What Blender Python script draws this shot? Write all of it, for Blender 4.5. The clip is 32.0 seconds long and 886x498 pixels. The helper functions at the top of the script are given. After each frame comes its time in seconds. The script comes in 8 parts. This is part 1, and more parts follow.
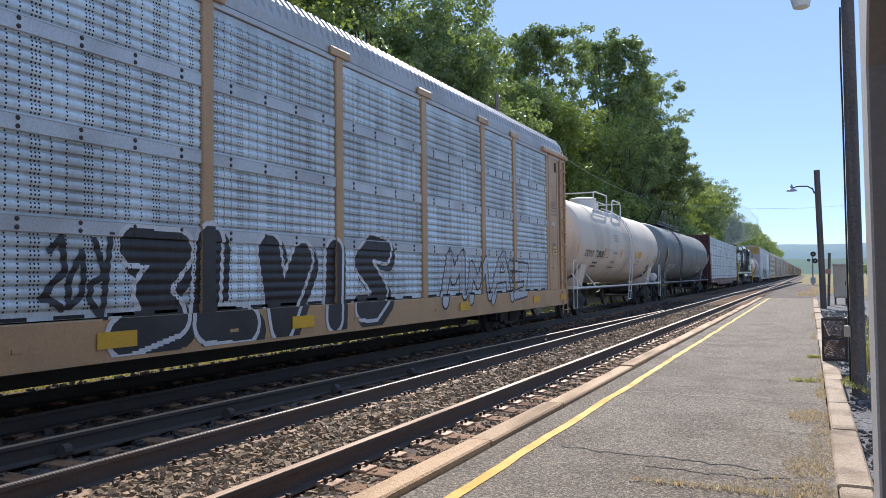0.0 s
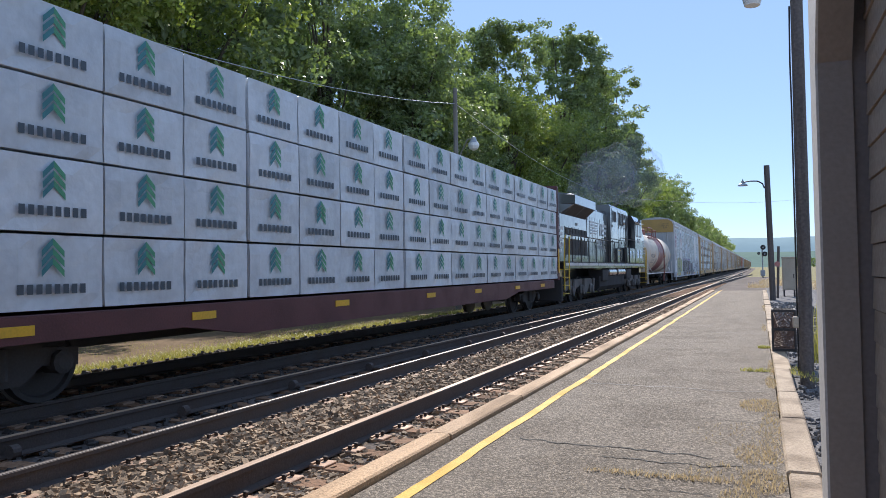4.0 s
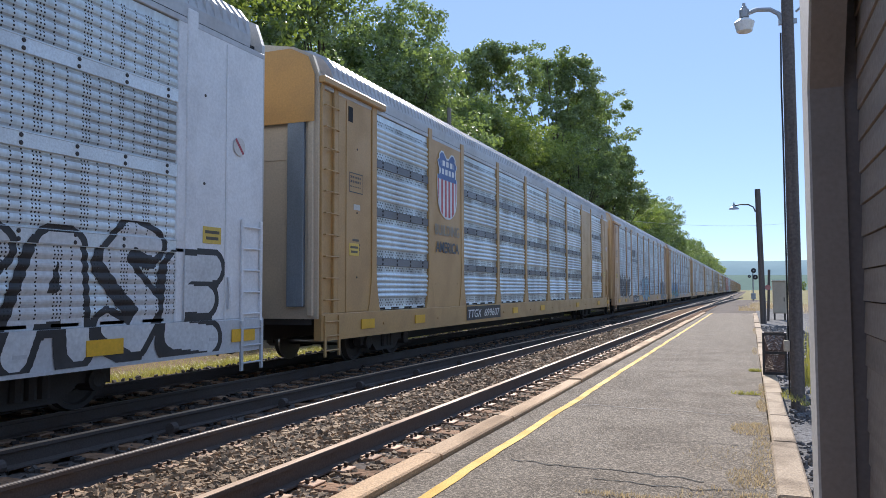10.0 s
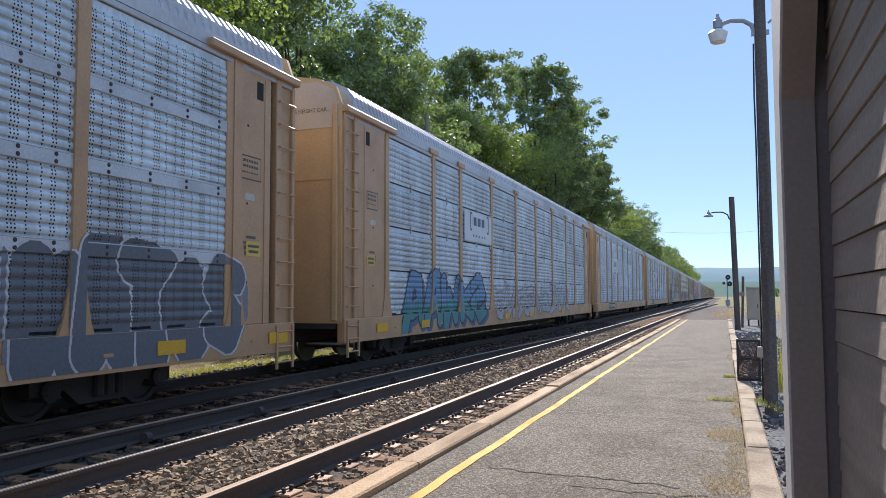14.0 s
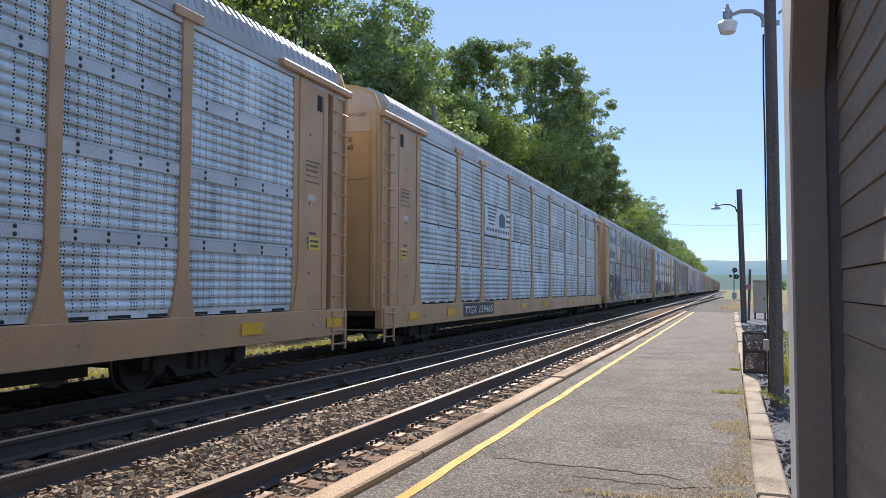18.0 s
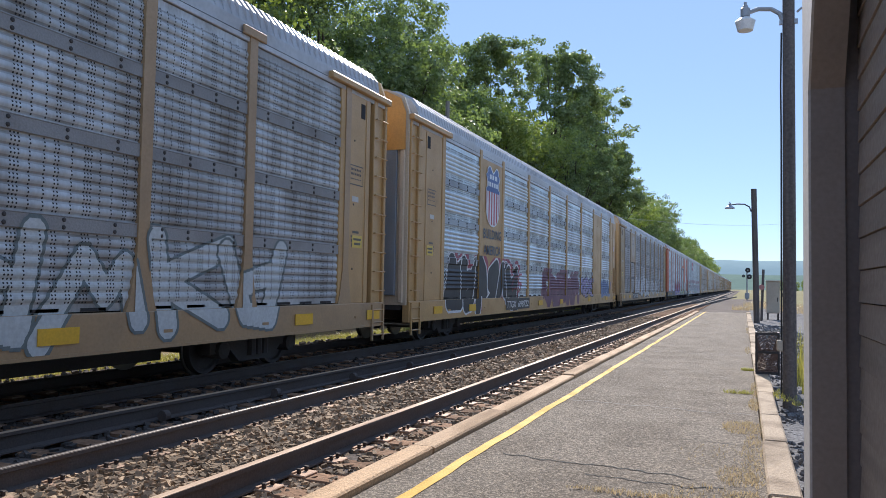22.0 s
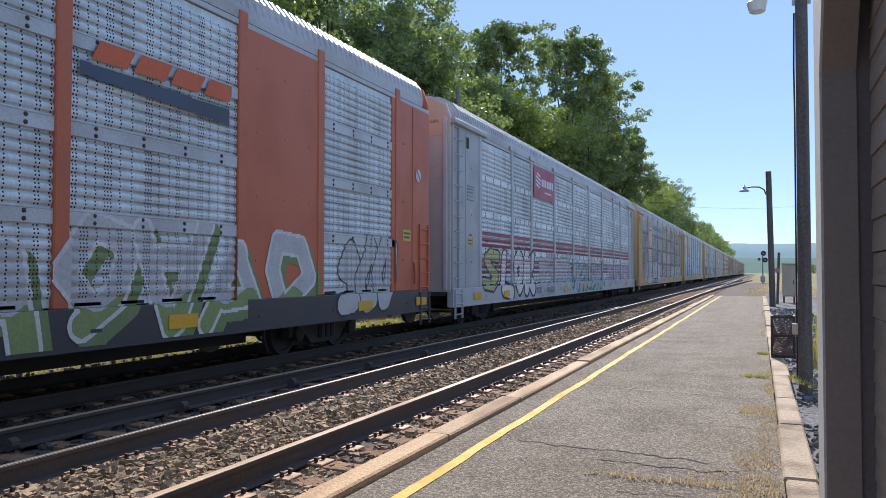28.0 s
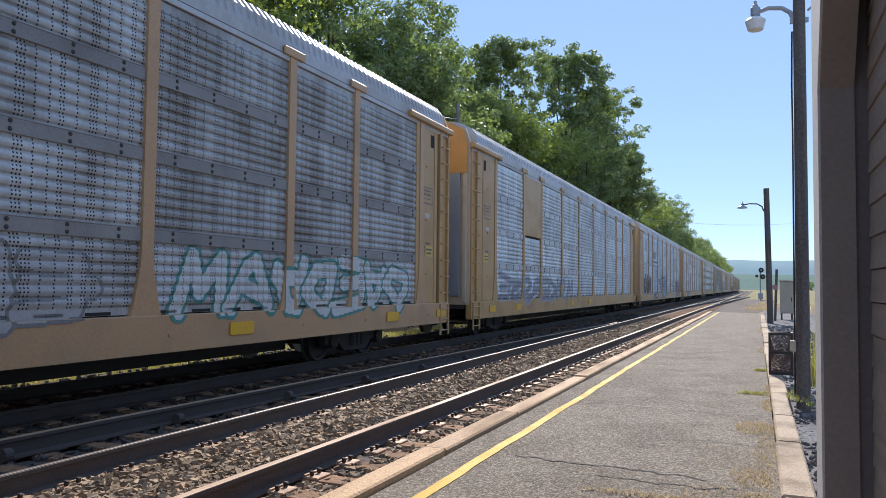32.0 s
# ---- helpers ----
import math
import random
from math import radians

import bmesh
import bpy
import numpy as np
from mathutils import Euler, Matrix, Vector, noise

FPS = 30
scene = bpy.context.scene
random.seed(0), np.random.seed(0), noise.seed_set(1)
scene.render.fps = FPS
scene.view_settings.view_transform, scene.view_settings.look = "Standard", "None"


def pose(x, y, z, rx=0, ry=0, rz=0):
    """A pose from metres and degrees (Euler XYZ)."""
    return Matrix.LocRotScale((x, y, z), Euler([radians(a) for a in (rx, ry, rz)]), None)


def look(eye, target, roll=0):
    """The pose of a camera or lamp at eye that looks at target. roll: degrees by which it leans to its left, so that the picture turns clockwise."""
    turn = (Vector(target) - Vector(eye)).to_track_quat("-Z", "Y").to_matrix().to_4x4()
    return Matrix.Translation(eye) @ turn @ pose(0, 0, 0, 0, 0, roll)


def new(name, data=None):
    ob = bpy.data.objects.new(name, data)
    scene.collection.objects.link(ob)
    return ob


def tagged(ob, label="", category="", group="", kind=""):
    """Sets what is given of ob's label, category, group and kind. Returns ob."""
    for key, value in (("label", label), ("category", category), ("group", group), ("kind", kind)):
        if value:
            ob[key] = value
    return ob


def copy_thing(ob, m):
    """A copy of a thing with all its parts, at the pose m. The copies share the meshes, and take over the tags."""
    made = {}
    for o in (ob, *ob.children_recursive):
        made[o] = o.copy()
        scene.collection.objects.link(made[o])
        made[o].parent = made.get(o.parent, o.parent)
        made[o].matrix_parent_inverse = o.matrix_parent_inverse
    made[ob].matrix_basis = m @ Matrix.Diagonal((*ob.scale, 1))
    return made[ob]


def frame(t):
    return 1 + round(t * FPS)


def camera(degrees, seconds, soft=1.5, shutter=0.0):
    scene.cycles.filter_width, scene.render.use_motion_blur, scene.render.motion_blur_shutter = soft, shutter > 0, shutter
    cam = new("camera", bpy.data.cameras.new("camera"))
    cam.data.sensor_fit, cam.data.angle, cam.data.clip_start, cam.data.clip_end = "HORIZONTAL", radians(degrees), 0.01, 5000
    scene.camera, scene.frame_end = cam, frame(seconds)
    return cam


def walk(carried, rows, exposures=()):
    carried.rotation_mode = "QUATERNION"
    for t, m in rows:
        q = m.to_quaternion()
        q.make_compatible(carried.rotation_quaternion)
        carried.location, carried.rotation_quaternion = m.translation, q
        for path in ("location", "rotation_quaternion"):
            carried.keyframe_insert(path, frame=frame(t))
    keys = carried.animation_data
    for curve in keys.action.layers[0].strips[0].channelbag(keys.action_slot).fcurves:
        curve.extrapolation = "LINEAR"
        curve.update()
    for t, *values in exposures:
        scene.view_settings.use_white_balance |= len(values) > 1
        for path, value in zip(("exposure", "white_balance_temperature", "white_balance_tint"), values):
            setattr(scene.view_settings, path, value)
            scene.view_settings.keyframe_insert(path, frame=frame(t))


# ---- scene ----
cam = camera(60.73, 32.0, soft=0.9)
VIEWS = [  # seconds, east, north, height, turn to the left, tilt, roll
    (0, 3.445, -0.001, 1.372, 25.80, 2.14, -0.64),
    (0.5, 3.442, 0.009, 1.371, 24.67, 2.32, -0.57),
    (1, 3.446, -0.002, 1.371, 24.05, 2.40, -0.66),
    (1.5, 3.441, 0.000, 1.371, 23.50, 2.64, -0.66),
    (2, 3.439, -0.007, 1.370, 23.74, 2.81, -0.60),
    (2.5, 3.440, -0.004, 1.371, 23.81, 2.52, -0.57),
    (3, 3.443, 0.004, 1.371, 23.45, 2.01, -0.96),
    (3.5, 3.437, 0.006, 1.369, 22.60, 1.75, -0.92),
    (5.5, 3.442, -0.011, 1.378, 23.00, 1.47, -0.80),
    (6, 3.438, 0.003, 1.375, 22.93, 1.47, -0.90),
    (6.5, 3.436, 0.007, 1.372, 23.06, 1.54, -0.89),
    (7, 3.433, 0.003, 1.374, 23.22, 1.56, -0.95),
    (7.5, 3.434, -0.001, 1.374, 22.65, 1.92, -1.05),
    (8, 3.438, 0.001, 1.375, 22.08, 2.44, -1.04),
    (8.5, 3.437, -0.009, 1.377, 22.08, 2.87, -0.81),
    (9, 3.439, -0.005, 1.372, 22.26, 3.16, -0.63),
    (9.5, 3.433, -0.007, 1.372, 22.18, 3.16, -0.44),
    (10, 3.428, -0.003, 1.371, 22.03, 3.10, -0.16),
    (10.5, 3.430, -0.006, 1.373, 21.94, 2.95, -0.08),
    (11, 3.427, 0.032, 1.380, 22.16, 2.72, -0.18),
    (11.5, 3.429, -0.001, 1.374, 21.79, 2.49, -0.14),
    (12, 3.422, 0.014, 1.373, 21.40, 2.41, -0.14),
    (12.5, 3.424, 0.008, 1.374, 20.90, 2.59, -0.18),
    (13, 3.430, 0.005, 1.373, 20.41, 3.08, -0.36),
    (13.5, 3.427, -0.002, 1.378, 20.28, 3.43, -0.33),
    (14, 3.431, -0.008, 1.379, 20.34, 3.61, -0.23),
    (14.5, 3.424, 0.000, 1.374, 20.38, 3.62, -0.06),
    (16.5, 3.418, -0.002, 1.376, 20.58, 3.21, 0.32),
    (17, 3.417, 0.012, 1.373, 20.60, 3.15, 0.27),
    (17.5, 3.428, 0.004, 1.375, 20.66, 3.02, 0.17),
    (18, 3.430, 0.003, 1.371, 20.81, 2.91, 0.21),
    (18.5, 3.424, 0.008, 1.372, 20.95, 2.83, 0.42),
    (19, 3.422, -0.002, 1.374, 21.18, 2.88, 0.47),
    (19.5, 3.419, 0.006, 1.372, 21.34, 2.92, 0.55),
    (20, 3.415, 0.007, 1.371, 21.44, 2.81, 0.73),
    (20.5, 3.419, 0.010, 1.371, 21.54, 2.69, 0.85),
    (21, 3.419, 0.004, 1.370, 21.60, 2.68, 0.88),
    (21.5, 3.415, 0.008, 1.373, 21.64, 2.62, 0.98),
    (22, 3.418, 0.004, 1.369, 21.68, 2.60, 1.00),
    (22.5, 3.419, 0.004, 1.371, 21.72, 2.58, 1.05),
    (23, 3.417, 0.003, 1.372, 21.76, 2.59, 1.10),
    (23.5, 3.420, 0.006, 1.371, 21.87, 2.67, 1.04),
    (24, 3.428, -0.004, 1.374, 22.01, 2.69, 1.02),
    (24.5, 3.429, -0.002, 1.371, 22.28, 2.61, 1.03),
    (25, 3.428, 0.001, 1.369, 22.61, 2.37, 0.76),
    (25.5, 3.419, 0.002, 1.371, 22.76, 2.09, 0.66),
    (27.5, 3.426, 0.014, 1.371, 22.80, 1.82, 0.16),
    (28, 3.434, -0.010, 1.372, 22.68, 1.70, 0.09),
    (28.5, 3.426, 0.002, 1.368, 22.36, 1.96, 0.17),
    (29, 3.430, -0.005, 1.371, 22.21, 2.31, 0.25),
    (29.5, 3.428, -0.012, 1.371, 22.33, 2.51, 0.41),
    (30, 3.428, -0.011, 1.373, 22.41, 2.60, 0.50),
    (30.5, 3.430, 0.000, 1.367, 22.43, 2.65, 0.55),
    (31, 3.429, -0.009, 1.372, 22.52, 2.70, 0.58),
    (31.5, 3.432, -0.017, 1.373, 22.59, 2.74, 0.62),
    (32, 3.431, -0.012, 1.370, 22.54, 2.75, 0.61),
]



def view(x, y, z, turn, tilt, roll):
    a, b = radians(turn), radians(tilt)
    way = Vector((-math.sin(a) * math.cos(b), math.cos(a) * math.cos(b), math.sin(b)))
    return look((x, y, z), Vector((x, y, z)) + way, roll)


walk(cam, [(row[0], view(*row[1:])) for row in VIEWS], exposures=[(0.0, 0.57, 6200, 14), (32.0, 0.57, 6200, 14)])

# ---- light ----
SUN_EL, SUN_AZ = 34.5, 10.8      # degrees above the horizon, degrees to the left of the track's direction
world = bpy.data.worlds.new("sky")
scene.world = world
world.use_nodes = True
wn = world.node_tree.nodes
sky = wn.new("ShaderNodeTexSky")
sky.sky_type, sky.sun_disc = "NISHITA", False
sky.sun_elevation, sky.sun_rotation = radians(SUN_EL), radians(-SUN_AZ)
sky.air_density, sky.dust_density, sky.ozone_density = 0.7, 0.0, 1.6
wn["Background"].inputs["Strength"].default_value = 0.131
haze = wn.new("ShaderNodeMix")       # thin even haze over the clear sky
haze.data_type = "RGBA"
haze.inputs[0].default_value, haze.inputs[7].default_value = 0.66, (2.15, 3.15, 4.85, 1.0)
world.node_tree.links.new(sky.outputs[0], haze.inputs[6])
world.node_tree.links.new(haze.outputs[2], wn["Background"].inputs["Color"])
sun = new("sun", bpy.data.lights.new("sun", "SUN"))
sun.data.energy, sun.data.angle, sun.data.color = 4.4, radians(0.53), (1.0, 0.93, 0.82)
sun_way = Vector((math.sin(radians(SUN_AZ)) * math.cos(radians(SUN_EL)), -math.cos(radians(SUN_AZ)) * math.cos(radians(SUN_EL)), -math.sin(radians(SUN_EL))))
sun.matrix_world = look((-30, 60, 60), Vector((-30, 60, 60)) + sun_way)

# ---- mesh and material tools ----


class Shape:
    """Collects corners and faces of one mesh; every face has a material slot."""

    def __init__(self):
        self.v, self.f, self.m = [], [], []

    def add(self, verts, faces, slot=0):
        n = len(self.v)
        self.v += [tuple(p) for p in verts]
        self.f += [tuple(i + n for i in f) for f in faces]
        self.m += [slot] * len(faces)
        return self

    def box(self, x0, x1, y0, y1, z0, z1, c=0.0, slot=0):
        if c <= 0:
            p = [(x, y, z) for x in (x0, x1) for y in (y0, y1) for z in (z0, z1)]
            return self.add(p, [(0, 1, 3, 2), (4, 6, 7, 5), (0, 4, 5, 1), (2, 3, 7, 6), (0, 2, 6, 4), (1, 5, 7, 3)], slot)
        p, key = [], {}
        for i, (x, dx) in enumerate(((x0, c), (x1, -c))):
            for j, (y, dy) in enumerate(((y0, c), (y1, -c))):
                for k, (z, dz) in enumerate(((z0, c), (z1, -c))):
                    for a, q in enumerate(((x, y + dy, z + dz), (x + dx, y, z + dz), (x + dx, y + dy, z))):
                        key[i, j, k, a] = len(p)
                        p.append(q)
        K, f = key, []
        ring = ((0, 0), (1, 0), (1, 1), (0, 1))
        for s in (0, 1):
            f.append(tuple(K[s, j, k, 0] for j, k in (ring if s else ring[::-1])))
            f.append(tuple(K[i, s, k, 1] for i, k in (ring[::-1] if s else ring)))
            f.append(tuple(K[i, j, s, 2] for i, j in (ring if s else ring[::-1])))
        for a, b in ((0, 0), (0, 1), (1, 0), (1, 1)):
            sgn = (a == b)
            q = [K[a, b, 0, 0], K[a, b, 0, 1], K[a, b, 1, 1], K[a, b, 1, 0]]
            f.append(tuple(q if not sgn else q[::-1]))
            q = [K[a, 0, b, 0], K[a, 0, b, 2], K[a, 1, b, 2], K[a, 1, b, 0]]
            f.append(tuple(q if sgn else q[::-1]))
            q = [K[0, a, b, 1], K[0, a, b, 2], K[1, a, b, 2], K[1, a, b, 1]]
            f.append(tuple(q if not sgn else q[::-1]))
        for i in (0, 1):
            for j in (0, 1):
                for k in (0, 1):
                    q = [K[i, j, k, 0], K[i, j, k, 1], K[i, j, k, 2]]
                    f.append(tuple(q if (i + j + k) % 2 else q[::-1]))
        return self.add(p, f, slot)

    def loft(self, rings, slot=0, closed=True, caps=True):
        """Joins rings of equally many corners."""
        n, v, f = len(rings[0]), [p for r in rings for p in r], []
        for a in range(len(rings) - 1):
            for b in range(n if closed else n - 1):
                c = (b + 1) % n
                f.append((a * n + b, a * n + c, (a + 1) * n + c, (a + 1) * n + b))
        if caps:
            f.append(tuple(range(n))[::-1])
            f.append(tuple((len(rings) - 1) * n + i for i in range(n)))
        return self.add(v, f, slot)

    def prism(self, poly, axis, a, b, slot=0):
        """A polygon in the two other axes, drawn out from a to b along axis (0, 1 or 2)."""
        def put(p, h):
            q = list(p)
            q.insert(axis, h)
            return tuple(q)
        return self.loft([[put(p, a) for p in poly], [put(p, b) for p in poly]], slot)

    def tube(self, pts, r, n=6, slot=0):
        pts = [Vector(p) for p in pts]
        rings = []
        for i, p in enumerate(pts):
            d = (pts[min(i + 1, len(pts) - 1)] - pts[max(i - 1, 0)]).normalized()
            u = d.cross(Vector((0, 0, 1)) if abs(d.z) < 0.9 else Vector((1, 0, 0))).normalized()
            w = d.cross(u)
            k = r[i] if isinstance(r, (list, tuple)) else r
            rings.append([p + (u * math.cos(t) + w * math.sin(t)) * k for t in (2 * math.pi * j / n for j in range(n))])
        return self.loft(rings, slot)

    def lathe(self, prof, axis, centre, n=24, slot=0):
        """prof: (place along the axis, radius)."""
        rings = []
        for h, r in prof:
            ring = []
            for j in range(n):
                a = 2 * math.pi * j / n
                q = [math.cos(a) * r, math.sin(a) * r]
                q.insert(axis, h)
                ring.append(tuple(q[i] + centre[i] for i in range(3)))
            rings.append(ring)
        return self.loft(rings, slot)

    def mesh(self, name, mats, smooth=False):
        me = bpy.data.meshes.new(name)
        me.from_pydata(self.v, [], self.f)
        for m in (mats if isinstance(mats, (list, tuple)) else [mats]):
            me.materials.append(m)
        me.polygons.foreach_set("material_index", self.m)
        if smooth:
            me.polygons.foreach_set("use_smooth", [True] * len(self.f))
            me.set_sharp_from_angle(angle=radians(38))
        me.update()
        return me


def thing(name, label, category, group="", kind="", data=None, at=(0, 0, 0)):
    ob = new(name, data)
    ob.location = at
    return tagged(ob, label, category, group, kind)


def part(name, shape, mats, parent, label="", at=None, smooth=False):
    """One mesh under a thing or a part; shape is a Shape or a mesh that is shared."""
    me = shape.mesh(name, mats, smooth) if isinstance(shape, Shape) else shape
    ob = new(name, me)
    ob.parent = parent
    if at:
        ob.location = at
    return tagged(ob, label)


def nodes_of(name):
    m = bpy.data.materials.new(name)
    m.use_nodes = True
    nt = m.node_tree
    return m, nt, nt.nodes["Principled BSDF"], nt.nodes.new, nt.links.new


def mathnode(nt, op, a, b=None, c=None):
    n = nt.nodes.new("ShaderNodeMath")
    n.operation = op
    for i, q in enumerate((a, b, c)):
        if q is None:
            continue
        if isinstance(q, (int, float)):
            n.inputs[i].default_value = q
        else:
            nt.links.new(q, n.inputs[i])
    return n.outputs[0]


def mixed(nt, fac, a, b, how="MIX"):
    n = nt.nodes.new("ShaderNodeMix")
    n.data_type, n.blend_type = "RGBA", how
    for i, q in ((0, fac), (6, a), (7, b)):
        if isinstance(q, (int, float)):
            n.inputs[i].default_value = q
        elif isinstance(q, tuple):
            n.inputs[i].default_value = (*q, 1)
        else:
            nt.links.new(q, n.inputs[i])
    return n.outputs[2]


def spread(nt):
    """Object coordinates, shifted by chance from object to object."""
    tc, oi = nt.nodes.new("ShaderNodeTexCoord"), nt.nodes.new("ShaderNodeObjectInfo")
    va = nt.nodes.new("ShaderNodeVectorMath")
    va.operation = "ADD"
    nt.links.new(tc.outputs["Object"], va.inputs[0])
    nt.links.new(mathnode(nt, "MULTIPLY", oi.outputs["Random"], 57.0), va.inputs[1])
    return va.outputs[0], tc, oi


def noise_of(nt, vec, scale, detail=4.0, stretch=None, lo=0.35, hi=0.65):
    if stretch:
        mp = nt.nodes.new("ShaderNodeMapping")
        mp.inputs["Scale"].default_value = stretch
        nt.links.new(vec, mp.inputs[0])
        vec = mp.outputs[0]
    n = nt.nodes.new("ShaderNodeTexNoise")
    n.inputs["Scale"].default_value, n.inputs["Detail"].default_value = scale, detail
    nt.links.new(vec, n.inputs["Vector"])
    r = nt.nodes.new("ShaderNodeMapRange")
    r.inputs["From Min"].default_value, r.inputs["From Max"].default_value = lo, hi
    nt.links.new(n.outputs["Fac"], r.inputs["Value"])
    return r.outputs["Result"]


def surface(name, rgb, rough=0.6, metal=0.0, dirt=(0.1, 0.08, 0.06), amount=0.35, big=1.2, fine=40.0, grain=0.25, bump=0.15, stretch=None, vary=0.1, island=False, spec=0.5, chips=0.0):
    """A worn surface: broad dirt, fine grain, relief, and a shade of its own for each object."""
    m, nt, b, node, link = nodes_of(name)
    vec, tc, oi = spread(nt)
    d = noise_of(nt, vec, big, 5.0, stretch, 0.45, 0.75)
    g = noise_of(nt, vec, fine, 3.0, None, 0.25, 0.75)
    rnd = oi.outputs["Random"]
    if island:
        rnd = node("ShaderNodeNewGeometry").outputs["Random Per Island"]
    col = mixed(nt, mathnode(nt, "MULTIPLY", d, amount), rgb, dirt)
    k = mathnode(nt, "ADD", mathnode(nt, "MULTIPLY", g, grain), 1.0 - grain * 0.5)
    k = mathnode(nt, "MULTIPLY", k, mathnode(nt, "ADD", mathnode(nt, "MULTIPLY", rnd, 2 * vary), 1.0 - vary))
    if chips:
        cell, one = node("ShaderNodeTexVoronoi"), node("ShaderNodeSeparateColor")
        cell.inputs["Scale"].default_value = chips
        link(vec, cell.inputs["Vector"])
        link(cell.outputs["Color"], one.inputs[0])
        k = mathnode(nt, "MULTIPLY", k, mathnode(nt, "ADD", mathnode(nt, "MULTIPLY", mathnode(nt, "POWER", one.outputs[0], 2.0), 1.3), 0.57))
    comb = node("ShaderNodeCombineColor")
    for i in range(3):
        link(k, comb.inputs[i])
    col = mixed(nt, 1.0, col, comb.outputs[0], "MULTIPLY")
    link(col, b.inputs["Base Color"])
    link(mathnode(nt, "ADD", mathnode(nt, "MULTIPLY", d, 0.2), rough - 0.05), b.inputs["Roughness"])
    b.inputs["Metallic"].default_value = metal
    b.inputs["Specular IOR Level"].default_value = spec
    if bump:
        bp = node("ShaderNodeBump")
        bp.inputs["Strength"].default_value, bp.inputs["Distance"].default_value = bump, 0.01
        link(g, bp.inputs["Height"])
        link(bp.outputs[0], b.inputs["Normal"])
    return m


HOLE_RUNS = ((1, 2), (5, 1), (8, 1), (11, 3), (16, 1), (20, 1), (25, 3), (30, 1), (34, 1), (37, 2), (42, 1), (46, 3), (51, 1), (55, 1), (59, 2), (63, 1))


def holes_of(nt, y, z, kind="columns"):
    """1 in the punched holes of a side sheet; y along the sheet, z above its foot."""
    def both(p, q):
        return mathnode(nt, "MULTIPLY", p, q)

    def off(v, step):
        return mathnode(nt, "MULTIPLY", mathnode(nt, "SUBTRACT", mathnode(nt, "FRACT", mathnode(nt, "DIVIDE", v, step)), 0.5), step)

    def within(v, lo, hi):
        return both(mathnode(nt, "GREATER_THAN", v, lo), mathnode(nt, "LESS_THAN", v, hi))

    def disc(u, v, r):
        return mathnode(nt, "LESS_THAN", mathnode(nt, "SQRT", mathnode(nt, "ADD", both(u, u), both(v, v))), r)
    if kind == "louvre":
        row = mathnode(nt, "FLOOR", mathnode(nt, "DIVIDE", z, 0.052))
        shift = mathnode(nt, "MULTIPLY", mathnode(nt, "MODULO", row, 2.0), 0.035)
        hole = disc(off(mathnode(nt, "ADD", y, shift), 0.07), off(z, 0.052), 0.0165)
        hole = both(hole, mathnode(nt, "LESS_THAN", mathnode(nt, "FRACT", mathnode(nt, "DIVIDE", y, 0.47)), 0.8))
        return both(hole, mathnode(nt, "ADD", within(z, 0.052, 0.208), within(z, 0.728, 0.832)))
    cell = 0.042 if kind == "columns" else 0.030
    hole = disc(off(y, cell), off(z, 0.04 if kind == "columns" else 0.03), 0.0108 if kind == "columns" else 0.0075)
    ramp = nt.nodes.new("ShaderNodeValToRGB")
    ramp.color_ramp.interpolation = "CONSTANT"
    el = ramp.color_ramp.elements
    el[0].color, el[1].position, el[1].color = (0, 0, 0, 1), HOLE_RUNS[0][0] / 65, (1, 1, 1, 1)
    for k, (first, count) in enumerate(HOLE_RUNS):
        if k:
            el.new(first / 65).color = (1, 1, 1, 1)
        if k < len(HOLE_RUNS) - 1:
            el.new((first + count) / 65).color = (0, 0, 0, 1)
    nt.links.new(mathnode(nt, "FRACT", mathnode(nt, "DIVIDE", y, cell * 65)), ramp.inputs[0])
    return both(both(hole, ramp.outputs[0]), within(z, 0.09, 0.83))


